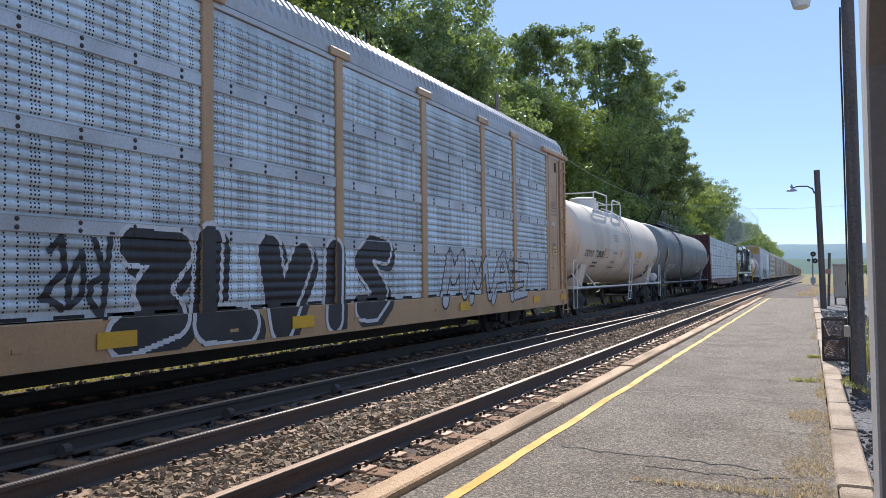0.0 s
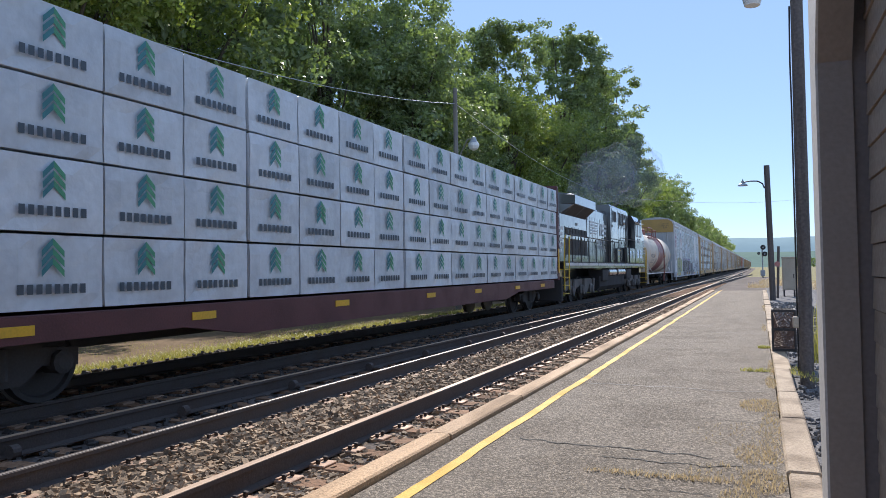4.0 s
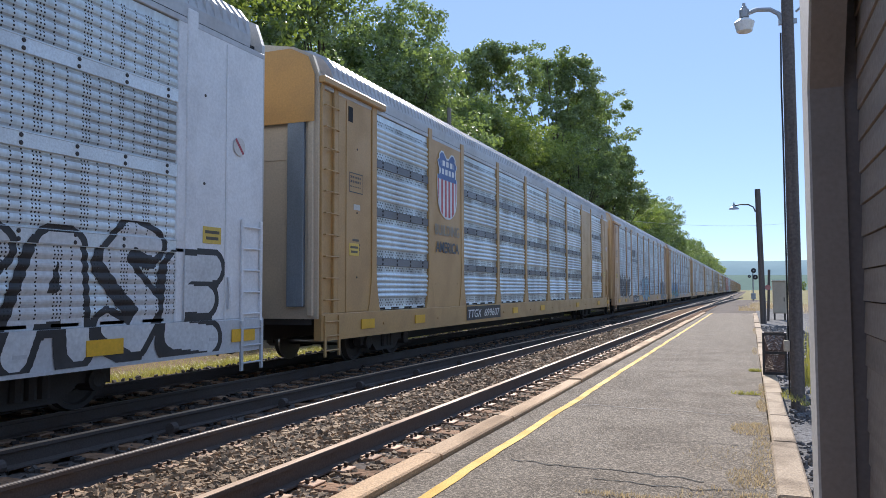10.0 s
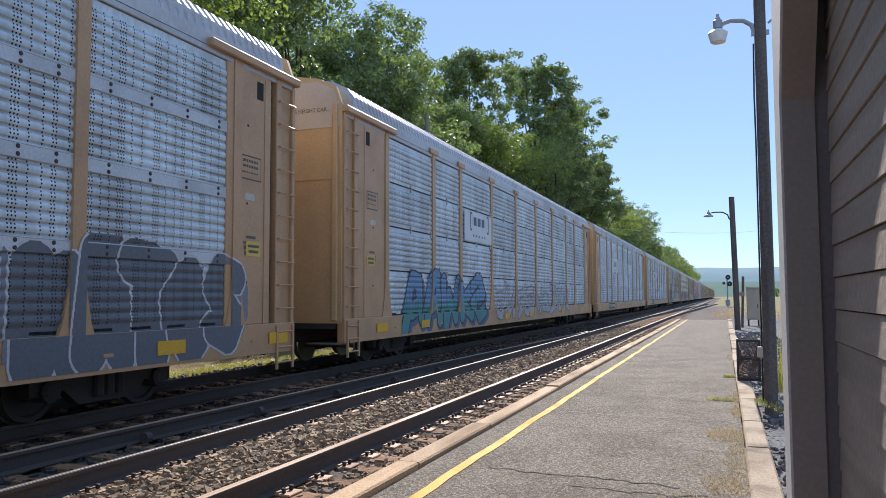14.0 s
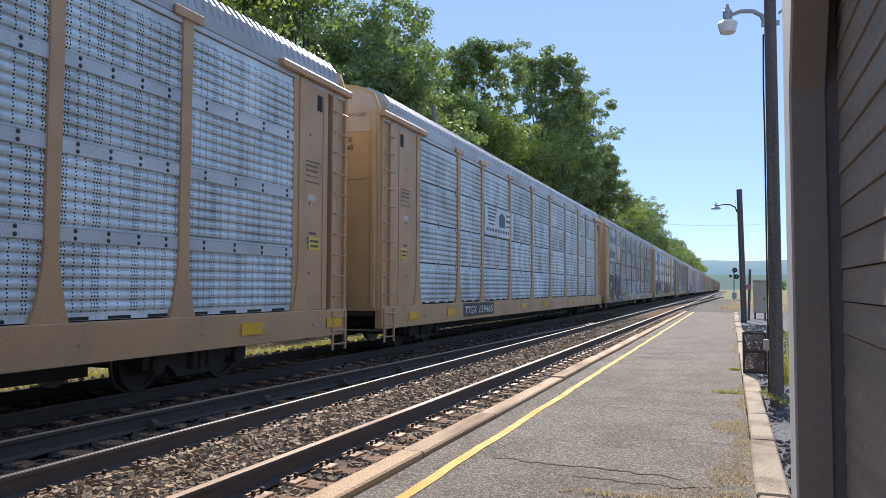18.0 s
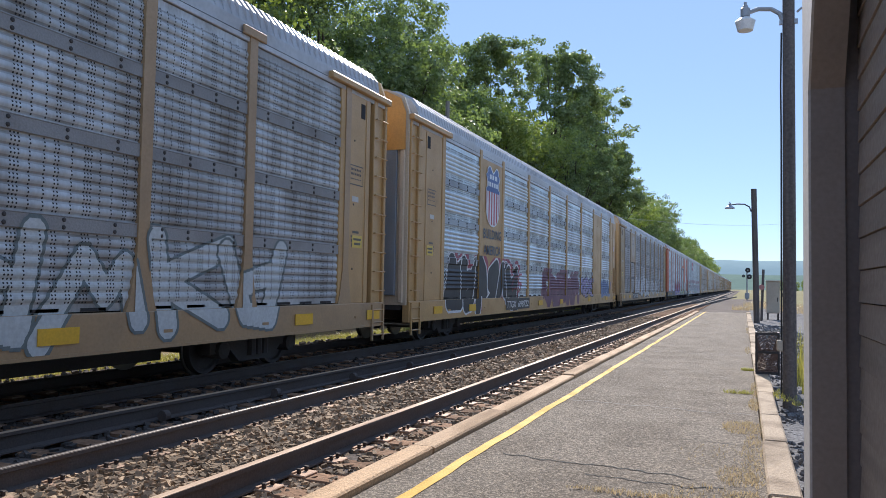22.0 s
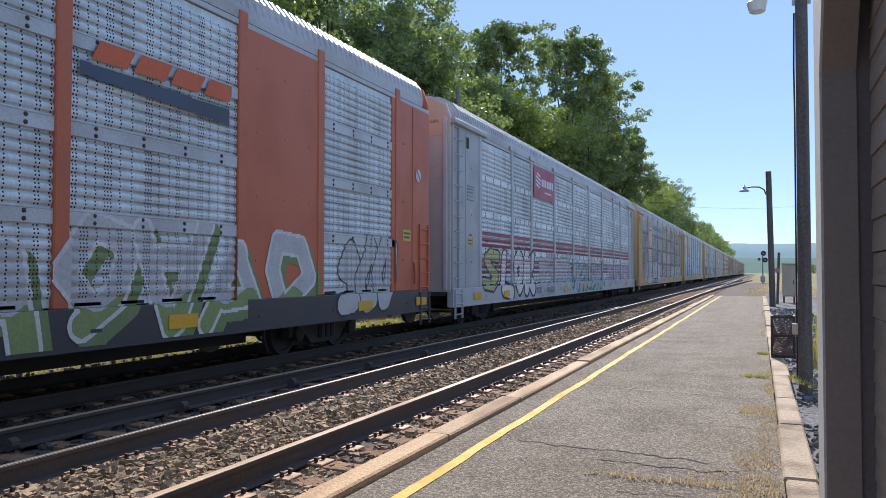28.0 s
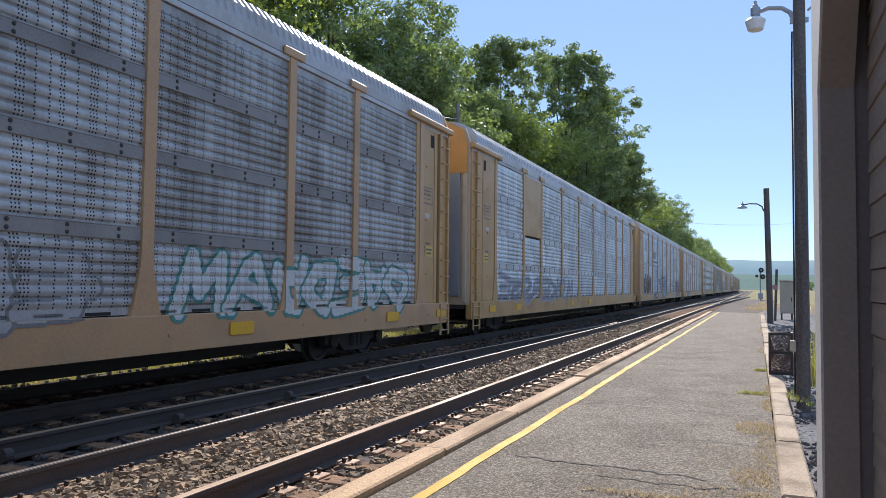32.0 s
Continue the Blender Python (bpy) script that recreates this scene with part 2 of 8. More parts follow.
def perforated(name, rgb, dirt, amount, metal=0.2, rough=0.55, holes="columns"):
    """Galvanised side sheet with punched holes, streaked by dirt, its grooves darker for lodged dirt and groove shade.
    """
    m, nt, b, node, link = nodes_of(name)
    vec, tc, oi = spread(nt)
    d = noise_of(nt, vec, 1.6, 5.0, (1, 0.9, 0.45), 0.4, 0.72)
    g = noise_of(nt, vec, 26.0, 3.0, (1, 1, 0.5), 0.2, 0.8)
    v = noise_of(nt, vec, 2.2, 4.0, (1, 3.0, 0.12), 0.42, 0.75)
    col = mixed(nt, mathnode(nt, "MULTIPLY", d, amount), rgb, dirt)
    col = mixed(nt, mathnode(nt, "MULTIPLY", v, 0.3), col, dirt)
    k = mathnode(nt, "ADD", mathnode(nt, "MULTIPLY", g, 0.3), 0.85)
    k = mathnode(nt, "MULTIPLY", k, mathnode(nt, "ADD", mathnode(nt, "MULTIPLY", oi.outputs["Random"], 0.22), 0.89))
    comb = node("ShaderNodeCombineColor")
    for i in range(3):
        link(k, comb.inputs[i])
    col = mixed(nt, 1.0, col, comb.outputs[0], "MULTIPLY")
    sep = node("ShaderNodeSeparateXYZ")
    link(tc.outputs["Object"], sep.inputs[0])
    # brown in the grooves: lodged dirt, and groove shade put into the colour
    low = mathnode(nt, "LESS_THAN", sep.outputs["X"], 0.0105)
    groove_dark = mathnode(nt, "MULTIPLY", low, mathnode(nt, "MULTIPLY", mathnode(nt, "ADD", d, 0.5), 0.6))
    groove_dark = mathnode(nt, "MULTIPLY", groove_dark, mathnode(nt, "MULTIPLY", mathnode(nt, "GREATER_THAN", sep.outputs["Z"], 0.085), mathnode(nt, "LESS_THAN", sep.outputs["Z"], 0.815)))
    col = mixed(nt, groove_dark, col, tuple(c * q for c, q in zip(dirt, (0.62, 0.52, 0.42))))
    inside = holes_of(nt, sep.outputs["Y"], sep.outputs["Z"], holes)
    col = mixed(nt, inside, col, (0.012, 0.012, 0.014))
    link(col, b.inputs["Base Color"])
    link(mathnode(nt, "ADD", mathnode(nt, "MULTIPLY", d, 0.25), rough), b.inputs["Roughness"])
    link(mathnode(nt, "MULTIPLY", mathnode(nt, "SUBTRACT", 1.0, inside), metal), b.inputs["Metallic"])
    return m


def words(text, size, bold=0.0):
    """A mesh of lettering in the plane of y (along) and z (up), facing +x, centred."""
    cu = bpy.data.curves.new("lettering", "FONT")
    cu.body, cu.size, cu.align_x, cu.align_y, cu.extrude = text, size, "CENTER", "CENTER", 0.0
    cu.offset = bold * size
    cu.resolution_u = 3
    ob = bpy.data.objects.new("lettering", cu)
    scene.collection.objects.link(ob)
    me = bpy.data.meshes.new_from_object(ob.evaluated_get(bpy.context.evaluated_depsgraph_get()))
    bpy.data.objects.remove(ob)
    bpy.data.curves.remove(cu)
    me.transform(Matrix(((0, 0, 1, 0), (1, 0, 0, 0), (0, 1, 0, 0), (0, 0, 0, 1))))
    return me


def leaf_material(name, a, b, tint=(1.15, 1.25, 0.6), through_it=0.45):
    m, nt, bs, node, link = nodes_of(name)
    geo = node("ShaderNodeNewGeometry")
    oi = node("ShaderNodeObjectInfo")
    k = mathnode(nt, "FRACT", mathnode(nt, "ADD", geo.outputs["Random Per Island"], oi.outputs["Random"]))
    col = mixed(nt, k, a, b)
    link(col, bs.inputs["Base Color"])
    bs.inputs["Roughness"].default_value = 0.45
    bs.inputs["Specular IOR Level"].default_value = 0.5
    tr = node("ShaderNodeBsdfTranslucent")
    link(mixed(nt, 1.0, col, tint, "MULTIPLY"), tr.inputs["Color"])
    mx = node("ShaderNodeMixShader")
    mx.inputs[0].default_value = through_it
    link(bs.outputs[0], mx.inputs[1])
    link(tr.outputs[0], mx.inputs[2])
    link(mx.outputs[0], nt.nodes["Material Output"].inputs["Surface"])
    return m


# ---- materials ----
M = {}
M["ballast"] = surface("ballast", (0.13, 0.105, 0.09), 0.9, amount=0.5, dirt=(0.11, 0.095, 0.085), big=0.7, fine=22, grain=0.9, bump=0.9, vary=0, spec=0.08)
M["stone"] = surface("stone", (0.29, 0.20, 0.12), 0.9, amount=0.5, dirt=(0.12, 0.085, 0.055), big=1.4, fine=60, grain=0.5, bump=0.3, vary=0.62, island=True)
M["sleeper"] = surface("sleeper", (0.29, 0.165, 0.095), 0.9, amount=0.6, dirt=(0.06, 0.05, 0.045), big=2.0, fine=30, grain=0.7, bump=0.6, stretch=(0.3, 3, 1), vary=0.25, spec=0.15)
# ballast stone darkened in its colour for the train's shadow
M["shaded_stone"] = surface("shaded_stone", (0.085, 0.07, 0.06), 0.9, amount=0.5, dirt=(0.05, 0.045, 0.042), big=1.4, fine=60, grain=0.5, bump=0.3, vary=0.5, island=True)
M["rail_side"] = surface("rail_side", (0.085, 0.068, 0.06), 0.8, metal=0.1, dirt=(0.11, 0.075, 0.055), amount=0.5, big=3.0, fine=60, grain=0.4)
M["rail_head"] = surface("rail_head", (0.19, 0.17, 0.155), 0.52, metal=0.7, dirt=(0.38, 0.32, 0.27), amount=0.5, big=0.8, fine=90, grain=0.15, bump=0.03, stretch=(6, 0.3, 1), vary=0)
M["rail_worn"] = surface("rail_worn", (0.46, 0.32, 0.21), 0.7, metal=0.15, dirt=(0.30, 0.18, 0.11), amount=0.6, big=1.5, fine=60, grain=0.3, bump=0.1, stretch=(4, 0.4, 1), vary=0)
M["plate"] = surface("plate", (0.46, 0.30, 0.20), 0.7, metal=0.3, dirt=(0.14, 0.085, 0.06), amount=0.6, big=8, fine=80, grain=0.4, vary=0.2)
M["spike"] = surface("spike", (0.06, 0.045, 0.04), 0.7, metal=0.5, amount=0.3)
M["asphalt"] = surface("asphalt", (0.205, 0.168, 0.127), 0.95, dirt=(0.155, 0.129, 0.102), amount=0.5, big=1.7, fine=110, grain=0.8, bump=0.6, vary=0, spec=0.3, chips=75)
M["crack"] = surface("crack", (0.045, 0.042, 0.038), 0.95, amount=0.5, dirt=(0.12, 0.11, 0.09), big=6)
M["seal"] = surface("seal", (0.29, 0.275, 0.25), 0.9, amount=0.5, dirt=(0.17, 0.16, 0.15), big=5, fine=60, grain=0.5)
M["yellow_line"] = surface("yellow_line", (0.72, 0.41, 0.03), 0.8, dirt=(0.38, 0.27, 0.10), amount=0.6, big=3.0, fine=70, grain=0.45, bump=0.3, vary=0)
M["edge"] = surface("edge", (0.50, 0.315, 0.165), 0.85, dirt=(0.22, 0.16, 0.11), amount=0.6, big=2.2, fine=55, grain=0.5, bump=0.5, stretch=(2, 0.4, 1), vary=0.15)
M["kerb"] = surface("kerb", (0.42, 0.315, 0.21), 0.9, dirt=(0.17, 0.125, 0.085), amount=0.95, big=2.4, fine=50, grain=0.5, bump=0.6, vary=0.12)
M["gravel"] = surface("gravel", (0.20, 0.195, 0.195), 0.95, dirt=(0.11, 0.105, 0.10), amount=0.6, big=1.0, fine=30, grain=0.9, bump=1.0, vary=0, spec=0.08)
M["dirt"] = surface("dirt", (0.20, 0.14, 0.085), 0.95, dirt=(0.13, 0.095, 0.06), amount=0.7, big=0.5, fine=9, grain=0.6, bump=0.6, vary=0, spec=0.08)
M["lawn"] = surface("lawn", (0.15, 0.24, 0.03), 0.95, dirt=(0.24, 0.20, 0.06), amount=0.6, big=0.35, fine=7, grain=0.6, bump=0.6, vary=0, spec=0.08)
M["field"] = surface("field", (0.24, 0.215, 0.10), 0.95, dirt=(0.20, 0.165, 0.10), amount=0.7, big=0.12, fine=3, grain=0.5, bump=0.6, vary=0, spec=0.08)
M["dry_grass"] = leaf_material("dry_grass", (0.44, 0.35, 0.21), (0.62, 0.51, 0.33), (1.0, 0.95, 0.85))
M["green_grass"] = leaf_material("green_grass", (0.30, 0.31, 0.07), (0.52, 0.47, 0.16), (1.0, 1.0, 0.7))
M["pole_wood"] = surface("pole_wood", (0.13, 0.11, 0.10), 0.85, dirt=(0.05, 0.045, 0.042), amount=0.6, big=2, fine=30, grain=0.6, bump=0.6, stretch=(6, 6, 0.4))
M["galv"] = surface("galv", (0.42, 0.44, 0.46), 0.5, metal=0.4, dirt=(0.2, 0.19, 0.18), amount=0.4, vary=0.08)
M["grey_metal"] = surface("grey_metal", (0.56, 0.48, 0.37), 0.6, metal=0.1, dirt=(0.2, 0.17, 0.14), amount=0.4)
M["dark_metal"] = surface("dark_metal", (0.05, 0.045, 0.045), 0.6, metal=0.3, dirt=(0.10, 0.07, 0.05), amount=0.4)
M["white_glass"] = surface("white_glass", (0.80, 0.80, 0.78), 0.3, dirt=(0.5, 0.48, 0.42), amount=0.3, bump=0)
M["siding"] = surface("siding", (0.34, 0.28, 0.235), 0.7, dirt=(0.12, 0.10, 0.085), amount=0.4, big=1.5, fine=35, grain=0.3, bump=0.25, stretch=(1, 0.3, 4), vary=0.06)
M["trim"] = surface("trim", (0.27, 0.225, 0.20), 0.6, dirt=(0.19, 0.16, 0.14), amount=0.35, big=2, fine=40, grain=0.2)
# trim colour darkened for shade in the recess; also backs the clapboards
M["trim_shade"] = surface("trim_shade", (0.17, 0.145, 0.14), 0.6, dirt=(0.11, 0.095, 0.095), amount=0.4)
# paler copy of the trim: sunlight on the pier's trackside face, as colour
M["trim_sunlit"] = surface("trim_sunlit", (0.56, 0.54, 0.52), 0.6, dirt=(0.4, 0.37, 0.34), amount=0.3)
M["bark"] = surface("bark", (0.10, 0.08, 0.06), 0.9, amount=0.5, bump=0.6)
M["rubber"] = surface("rubber", (0.025, 0.025, 0.027), 0.7, amount=0.3)

# ---- the ground, the tracks and the platform ----
rng = random.Random(4)
RAILS_NEAR, RAILS_FAR = (0.0, -1.505), (-3.878, -5.383)
TX = -4.6305                     # the middle of the far track


def sheet(name, x0, x1, y0, y1, z, mat, label, nx=2, ny=2, wave=0.0, kind="structure", category="ground"):
    s = Shape()
    xs = [x0 + (x1 - x0) * i / nx for i in range(nx + 1)]
    ys = [y0 + (y1 - y0) * j / ny for j in range(ny + 1)]
    s.add([(x, y, z + wave * noise.noise((x * 0.9, y * 0.9, 3.3))) for y in ys for x in xs],
          [(j * (nx + 1) + i, j * (nx + 1) + i + 1, (j + 1) * (nx + 1) + i + 1, (j + 1) * (nx + 1) + i) for j in range(ny) for i in range(nx)])
    return thing(name, label, category, kind=kind, data=s.mesh(name, mat, True))


sheet("ground", -900, 900, -120, 4200, -0.42, M["field"], "dry yellow-green grass field reaching to the hills", 4, 8)
sheet("dirt_strip", -13.6, -7.4, -40, 420, -0.36, M["dirt"], "brown bare earth strip beside the far track", 10, 300, 0.05)
sheet("lawn", -60, -13.6, -40, 420, -0.35, M["lawn"], "sunlit green mown grass behind the tracks", 12, 60, 0.08)
sheet("gravel_yard", 3.80, 12, -6, 70, -0.16, M["gravel"], "grey gravel strip beside the platform kerb", 16, 120, 0.05)


def ballast_bed():
    s = Shape()
    prof = [(-7.7, -0.40), (-7.0, -0.24), (-6.3, -0.20), (-5.6, -0.20), (-5.2, -0.215), (-4.0, -0.215), (-3.7, -0.20), (-2.7, -0.23), (-1.7, -0.20), (-1.3, -0.21), (-0.2, -0.21), (0.2, -0.2), (1.0, -0.24), (1.3, -0.42)]
    ys = [-12 + 0.5 * i for i in range(180)] + [78 + 8 * i for i in range(60)]
    s.loft([[(x, y, z + 0.02 * noise.noise((x * 3, y * 3, 0))) for x, z in prof] for y in ys], closed=False, caps=False)
    s.f = [f[::-1] for f in s.f]
    thing("ballast", "dark grey-brown crushed stone ballast under both tracks", "ballast", kind="structure", data=s.mesh("ballast", M["ballast"], True))


ballast_bed()


def stones(name, x0, x1, y0, y1, z, count, size, mat, label, seed):
    r = np.random.default_rng(seed)
    base = np.array([(a, b, c) for a in (-0.62, 0.62) for b in (-0.62, 0.62) for c in (-0.62, 0.62)], float)
    quad = np.array([(0, 1, 3, 2), (4, 6, 7, 5), (0, 4, 5, 1), (2, 3, 7, 6), (0, 2, 6, 4), (1, 5, 7, 3)])
    n = count
    # more of them near the camera, where each can be seen
    u = r.random(n)
    yy = y0 + (y1 - y0) * u ** 1.9
    xx = x0 + (x1 - x0) * r.random(n)
    sz = size * (0.55 + 0.9 * r.random(n)) * (1 + 0.5 * u)
    v = base[None] * (0.6 + 0.75 * r.random((n, 1, 3))) + 0.42 * (r.random((n, 8, 3)) - 0.5)
    a, c = r.random(n) * 6.283, (r.random(n) - 0.5) * 1.6
    ca, sa, cc, sc = np.cos(a), np.sin(a), np.cos(c), np.sin(c)
    x, y, w = v[..., 0], v[..., 1], v[..., 2] * 0.9
    y, w = y * cc[:, None] - w * sc[:, None], y * sc[:, None] + w * cc[:, None]
    x, y = x * ca[:, None] - y * sa[:, None], x * sa[:, None] + y * ca[:, None]
    p = np.stack([x * sz[:, None] + xx[:, None], y * sz[:, None] + yy[:, None], w * sz[:, None] + (z + sz * (0.1 + 0.5 * r.random(n)))[:, None]], -1).reshape(-1, 3)
    f = (quad[None] + 8 * np.arange(n)[:, None, None]).reshape(-1, 4)
    me = bpy.data.meshes.new(name)
    me.from_pydata(p.tolist(), [], f.tolist())
    me.materials.append(mat)
    thing(name, label, "stones", kind="stuff", data=me)


stones("ballast_stones", -1.42, -0.08, 2.2, 40, -0.211, 36000, 0.029, M["stone"], "loose brown-grey crushed stones between the rails of the near track", 1)
stones("ballast_stones", 0.08, 0.9, 2.2, 40, -0.226, 14000, 0.027, M["stone"], "loose crushed stones between near rail and platform edge", 2)
stones("ballast_stones", -6.9, -1.6, 1.0, 45, -0.225, 12000, 0.034, M["shaded_stone"], "crushed stones between the two tracks, the train's shade put into their dark colour", 3)
stones("gravel_stones", 3.80, 5.2, 4.9, 34, -0.165, 5000, 0.022, M["gravel"], "loose grey gravel beside the kerb", 5)

# rails: foot, web and head in one section; the shining top is a part of its own
RAIL = [(-0.075, -0.18), (0.075, -0.18), (0.072, -0.165), (0.012, -0.15), (0.012, -0.045), (0.037, -0.035), (0.037, -0.006), (-0.037, -0.006), (-0.037, -0.035), (-0.012, -0.045), (-0.012, -0.15), (-0.072, -0.165)]


def rail(path, top, label):
    """path: x, y places along the rail."""
    ob = thing("rail", label, "rail", group="running rails", kind="structure")
    s, h = Shape(), Shape()
    s.loft([[(x + a, y, b) for a, b in RAIL] for x, y in path])
    h.loft([[(x + a, y, b) for a, b in (((-0.034, -0.008), (0.034, -0.008), (0.034, -0.002), (0.024, 0.0), (-0.024, 0.0), (-0.034, -0.002)) if top is M["rail_worn"] else ((-0.002, -0.008), (0.022, -0.008), (0.022, -0.002), (0.017, 0.0), (0.002, 0.0), (-0.002, -0.002)))] for x, y in path])
    part("rail_body", s, M["rail_side"], ob)
    part("rail_head", h, top, ob, "polished running surface")


FAR_Y = [-14, 0, 20, 40, 60, 80, 120, 200, 320, 520]
rail([(0.0, y) for y in FAR_Y], M["rail_worn"], "rusty steel rail beside the platform, top worn tan")
rail([(-1.505, y) for y in FAR_Y], M["rail_head"], "steel rail with a bright polished top")
rail([(-3.878, y) for y in FAR_Y], M["rail_head"], "steel rail under the train, bright polished top")
rail([(-5.383, y) for y in FAR_Y], M["rail_head"], "steel rail under the train, away from the platform")
# the crossover rail that leaves the near track's inner rail and bends towards the far track
cross = [(-1.62 - 0.0 + -1.05 * min(1, max(0, (30 - y) / 26)) ** 1.0 * 0.98, y) for y in (30, 26, 22, 18, 14, 10, 6, 2, -2, -8)]
rail([(x - 0.02, y) for x, y in cross][::-1], M["rail_worn"], "dull crossover rail curving between the two tracks")
# switch rods and the siding that leaves to the right far ahead
rail([(0.0 + 0.0022 * max(0, y - 50) ** 1.55, y) for y in (50, 56, 62, 70, 80, 95, 115, 140)], M["rail_head"], "siding rail curving away from the main track")
rail([(-1.5 + 0.0022 * max(0, y - 50) ** 1.55, y) for y in (58, 66, 74, 84, 95, 115, 140)], M["rail_head"], "siding rail curving away from the main track")

TIE = Shape().box(-1.30, 1.30, -0.115, 0.115, -0.15, 0.0, 0.012).mesh("sleeper", M["sleeper"])
PLATE = Shape().box(-0.21, 0.21, -0.10, 0.10, 0.0, 0.02, 0.006).box(-0.1, -0.078, -0.09, 0.09, 0.02, 0.034).box(0.078, 0.1, -0.09, 0.09, 0.02, 0.034).mesh("tie_plate", M["plate"])
spk = Shape()
for sx in (-0.13, 0.13):
    for sy in (-0.055, 0.055):
        spk.box(sx - 0.014, sx + 0.014, sy - 0.014, sy + 0.014, 0.02, 0.05, 0.004)
        spk.box(sx - 0.02, sx + 0.02, sy - 0.018, sy + 0.018, 0.046, 0.06, 0.006)
SPIKE = spk.mesh("spikes", M["spike"])
PITCH = 0.5
far_ties, far_plates = Shape(), Shape()
for i in range(150):
    y = 2.30 + PITCH * i + rng.uniform(-0.03, 0.03)
    if y < 28:
        t = thing("sleeper", "weathered brown timber sleeper under the near track", "sleeper", group="sleepers of the near track", kind="structure", data=TIE, at=(-0.7525 + rng.uniform(-0.05, 0.05), y, -0.185))
        t.rotation_euler = (0, 0, radians(rng.uniform(-1.2, 1.2)))
        for x in RAILS_NEAR:
            p = part("tie_plate", PLATE, None, t, at=(x - t.location.x, 0, 0.0))
            part("spikes", SPIKE, None, p)
    else:
        far_ties.box(-2.05, 0.55, y - 0.115, y + 0.115, -0.3, -0.185)
        for x in RAILS_NEAR:
            far_plates.box(x - 0.19, x + 0.19, y - 0.09, y + 0.09, -0.185, -0.165)
for i in range(200):
    y = 0.6 + PITCH * i + rng.uniform(-0.04, 0.04)
    far_ties.box(TX - 1.3, TX + 1.3, y - 0.115, y + 0.115, -0.3, -0.19)
    for x in RAILS_FAR:
        far_plates.box(x - 0.19, x + 0.19, y - 0.09, y + 0.09, -0.19, -0.17)
for i in range(54):
    y = 1.0 + PITCH * i
    far_ties.box(-2.95, -1.9, y - 0.1, y + 0.1, -0.3, -0.186 - 0.004)
thing("sleeper_rows", "weathered timber sleepers of both tracks running into the distance", "sleepers", kind="stuff", data=far_ties.mesh("sleeper_rows", M["sleeper"]))
thing("tie_plate_rows", "rusty steel tie plates along both tracks", "tie plates", kind="stuff", data=far_plates.mesh("tie_plate_rows", M["plate"]))
# rail braces on the crossover rail
for k in range(9):
    y = 4.6 + 2.0 * k
    x = -1.64 - 1.03 * min(1, (30 - y) / 26)
    s = Shape().lathe([(-0.04, 0.06), (0.04, 0.06)], 1, (0, 0, -0.09), 12)
    thing("rail_brace", "rounded rusty steel brace bolted against the crossover rail", "rail brace", group="rail braces", data=s.mesh("rail_brace", M["rail_side"]), at=(x + 0.14, y, -0.03))

# the platform
PLAT_END = 45.7


def platform():
    ob = thing("platform", "low asphalt station platform, grey, cracked and patched", "platform", kind="structure")
    s = Shape()
    ny = 100
    ys = [-8 + (PLAT_END + 8) * j / ny for j in range(ny + 1)]
    xs = [1.11, 1.5, 2.0, 2.5, 3.0, 3.57]
    top = [[(x, y, 0.015 + 0.012 * noise.noise((x * 0.7, y * 0.5, 1)) - (0.012 if x in (1.11,) else 0)) for x in xs] for y in ys]
    s.loft(top, closed=False, caps=False)
    s.f = [f[::-1] for f in s.f]
    s.box(1.11, 3.57, -8, PLAT_END, -0.42, -0.03)
    part("asphalt", s, M["asphalt"], ob, smooth=True)
    line, rr = Shape(), random.Random(2)
    n, edge = 190, []
    for j in range(n + 1):
        y = -4 + (PLAT_END + 4) * j / n
        bend = 1.426 + 0.018 * noise.noise((0, y * 0.8, 5)) + 0.01 * noise.noise((0, y * 3, 7))
        w = 0.044 + 0.007 * noise.noise((1, y * 2.5, 2))
        edge.append([(bend + w, y, 0.0), (bend - w, y, 0.0)])
    for row in edge:
        for i, q in enumerate(row):
            row[i] = (q[0], q[1], 0.0195 + 0.012 * noise.noise((q[0] * 0.7, q[1] * 0.5, 1)))
    line.loft(edge, closed=False, caps=False)
    part("yellow_line", line, M["yellow_line"], ob, "worn yellow painted safety line")
    # cracks run across, uneven and forked
    for y0, x0, x1, wide, mat, lab in ((5.85, 1.62, 3.1, 0.016, "crack", "dark open crack"), (5.55, 2.35, 3.3, 0.012, "crack", "branching crack"), (7.1, 2.9, 3.5, 0.008, "crack", "fine crack"), (8.9, 1.55, 3.5, 0.012, "seal", "pale sealed joint"), (12.3, 2.95, 3.55, 0.010, "crack", "short crack with weeds"), (16.5, 1.6, 3.5, 0.010, "seal", "pale sealed joint"), (24.0, 1.6, 3.5, 0.012, "seal", "pale sealed joint"), (4.75, 2.6, 3.55, 0.008, "crack", "dark crack"), (33.0, 1.6, 3.5, 0.014, "seal", "pale sealed joint")):
        s, rows = Shape(), []
        k = int((x1 - x0) / 0.022)
        for i in range(k + 1):
            x = x0 + (x1 - x0) * i / k
            y = y0 + 0.10 * noise.noise((x * 1.5, y0, 0)) + 0.07 * noise.noise((x * 6, y0, 1)) + 0.045 * noise.noise((x * 19, y0, 8)) - 0.03 * (x - x0)
            w = wide * (0.5 + 0.9 * abs(noise.noise((x * 9, y0, 4))))
            z = 0.0185 + 0.012 * noise.noise((x * 0.7, y * 0.5, 1))
            rows.append([(x, y - w, z), (x, y + w, z)])
        s.loft(rows, closed=False, caps=False)
        part("crack", s, M[mat], ob, lab)


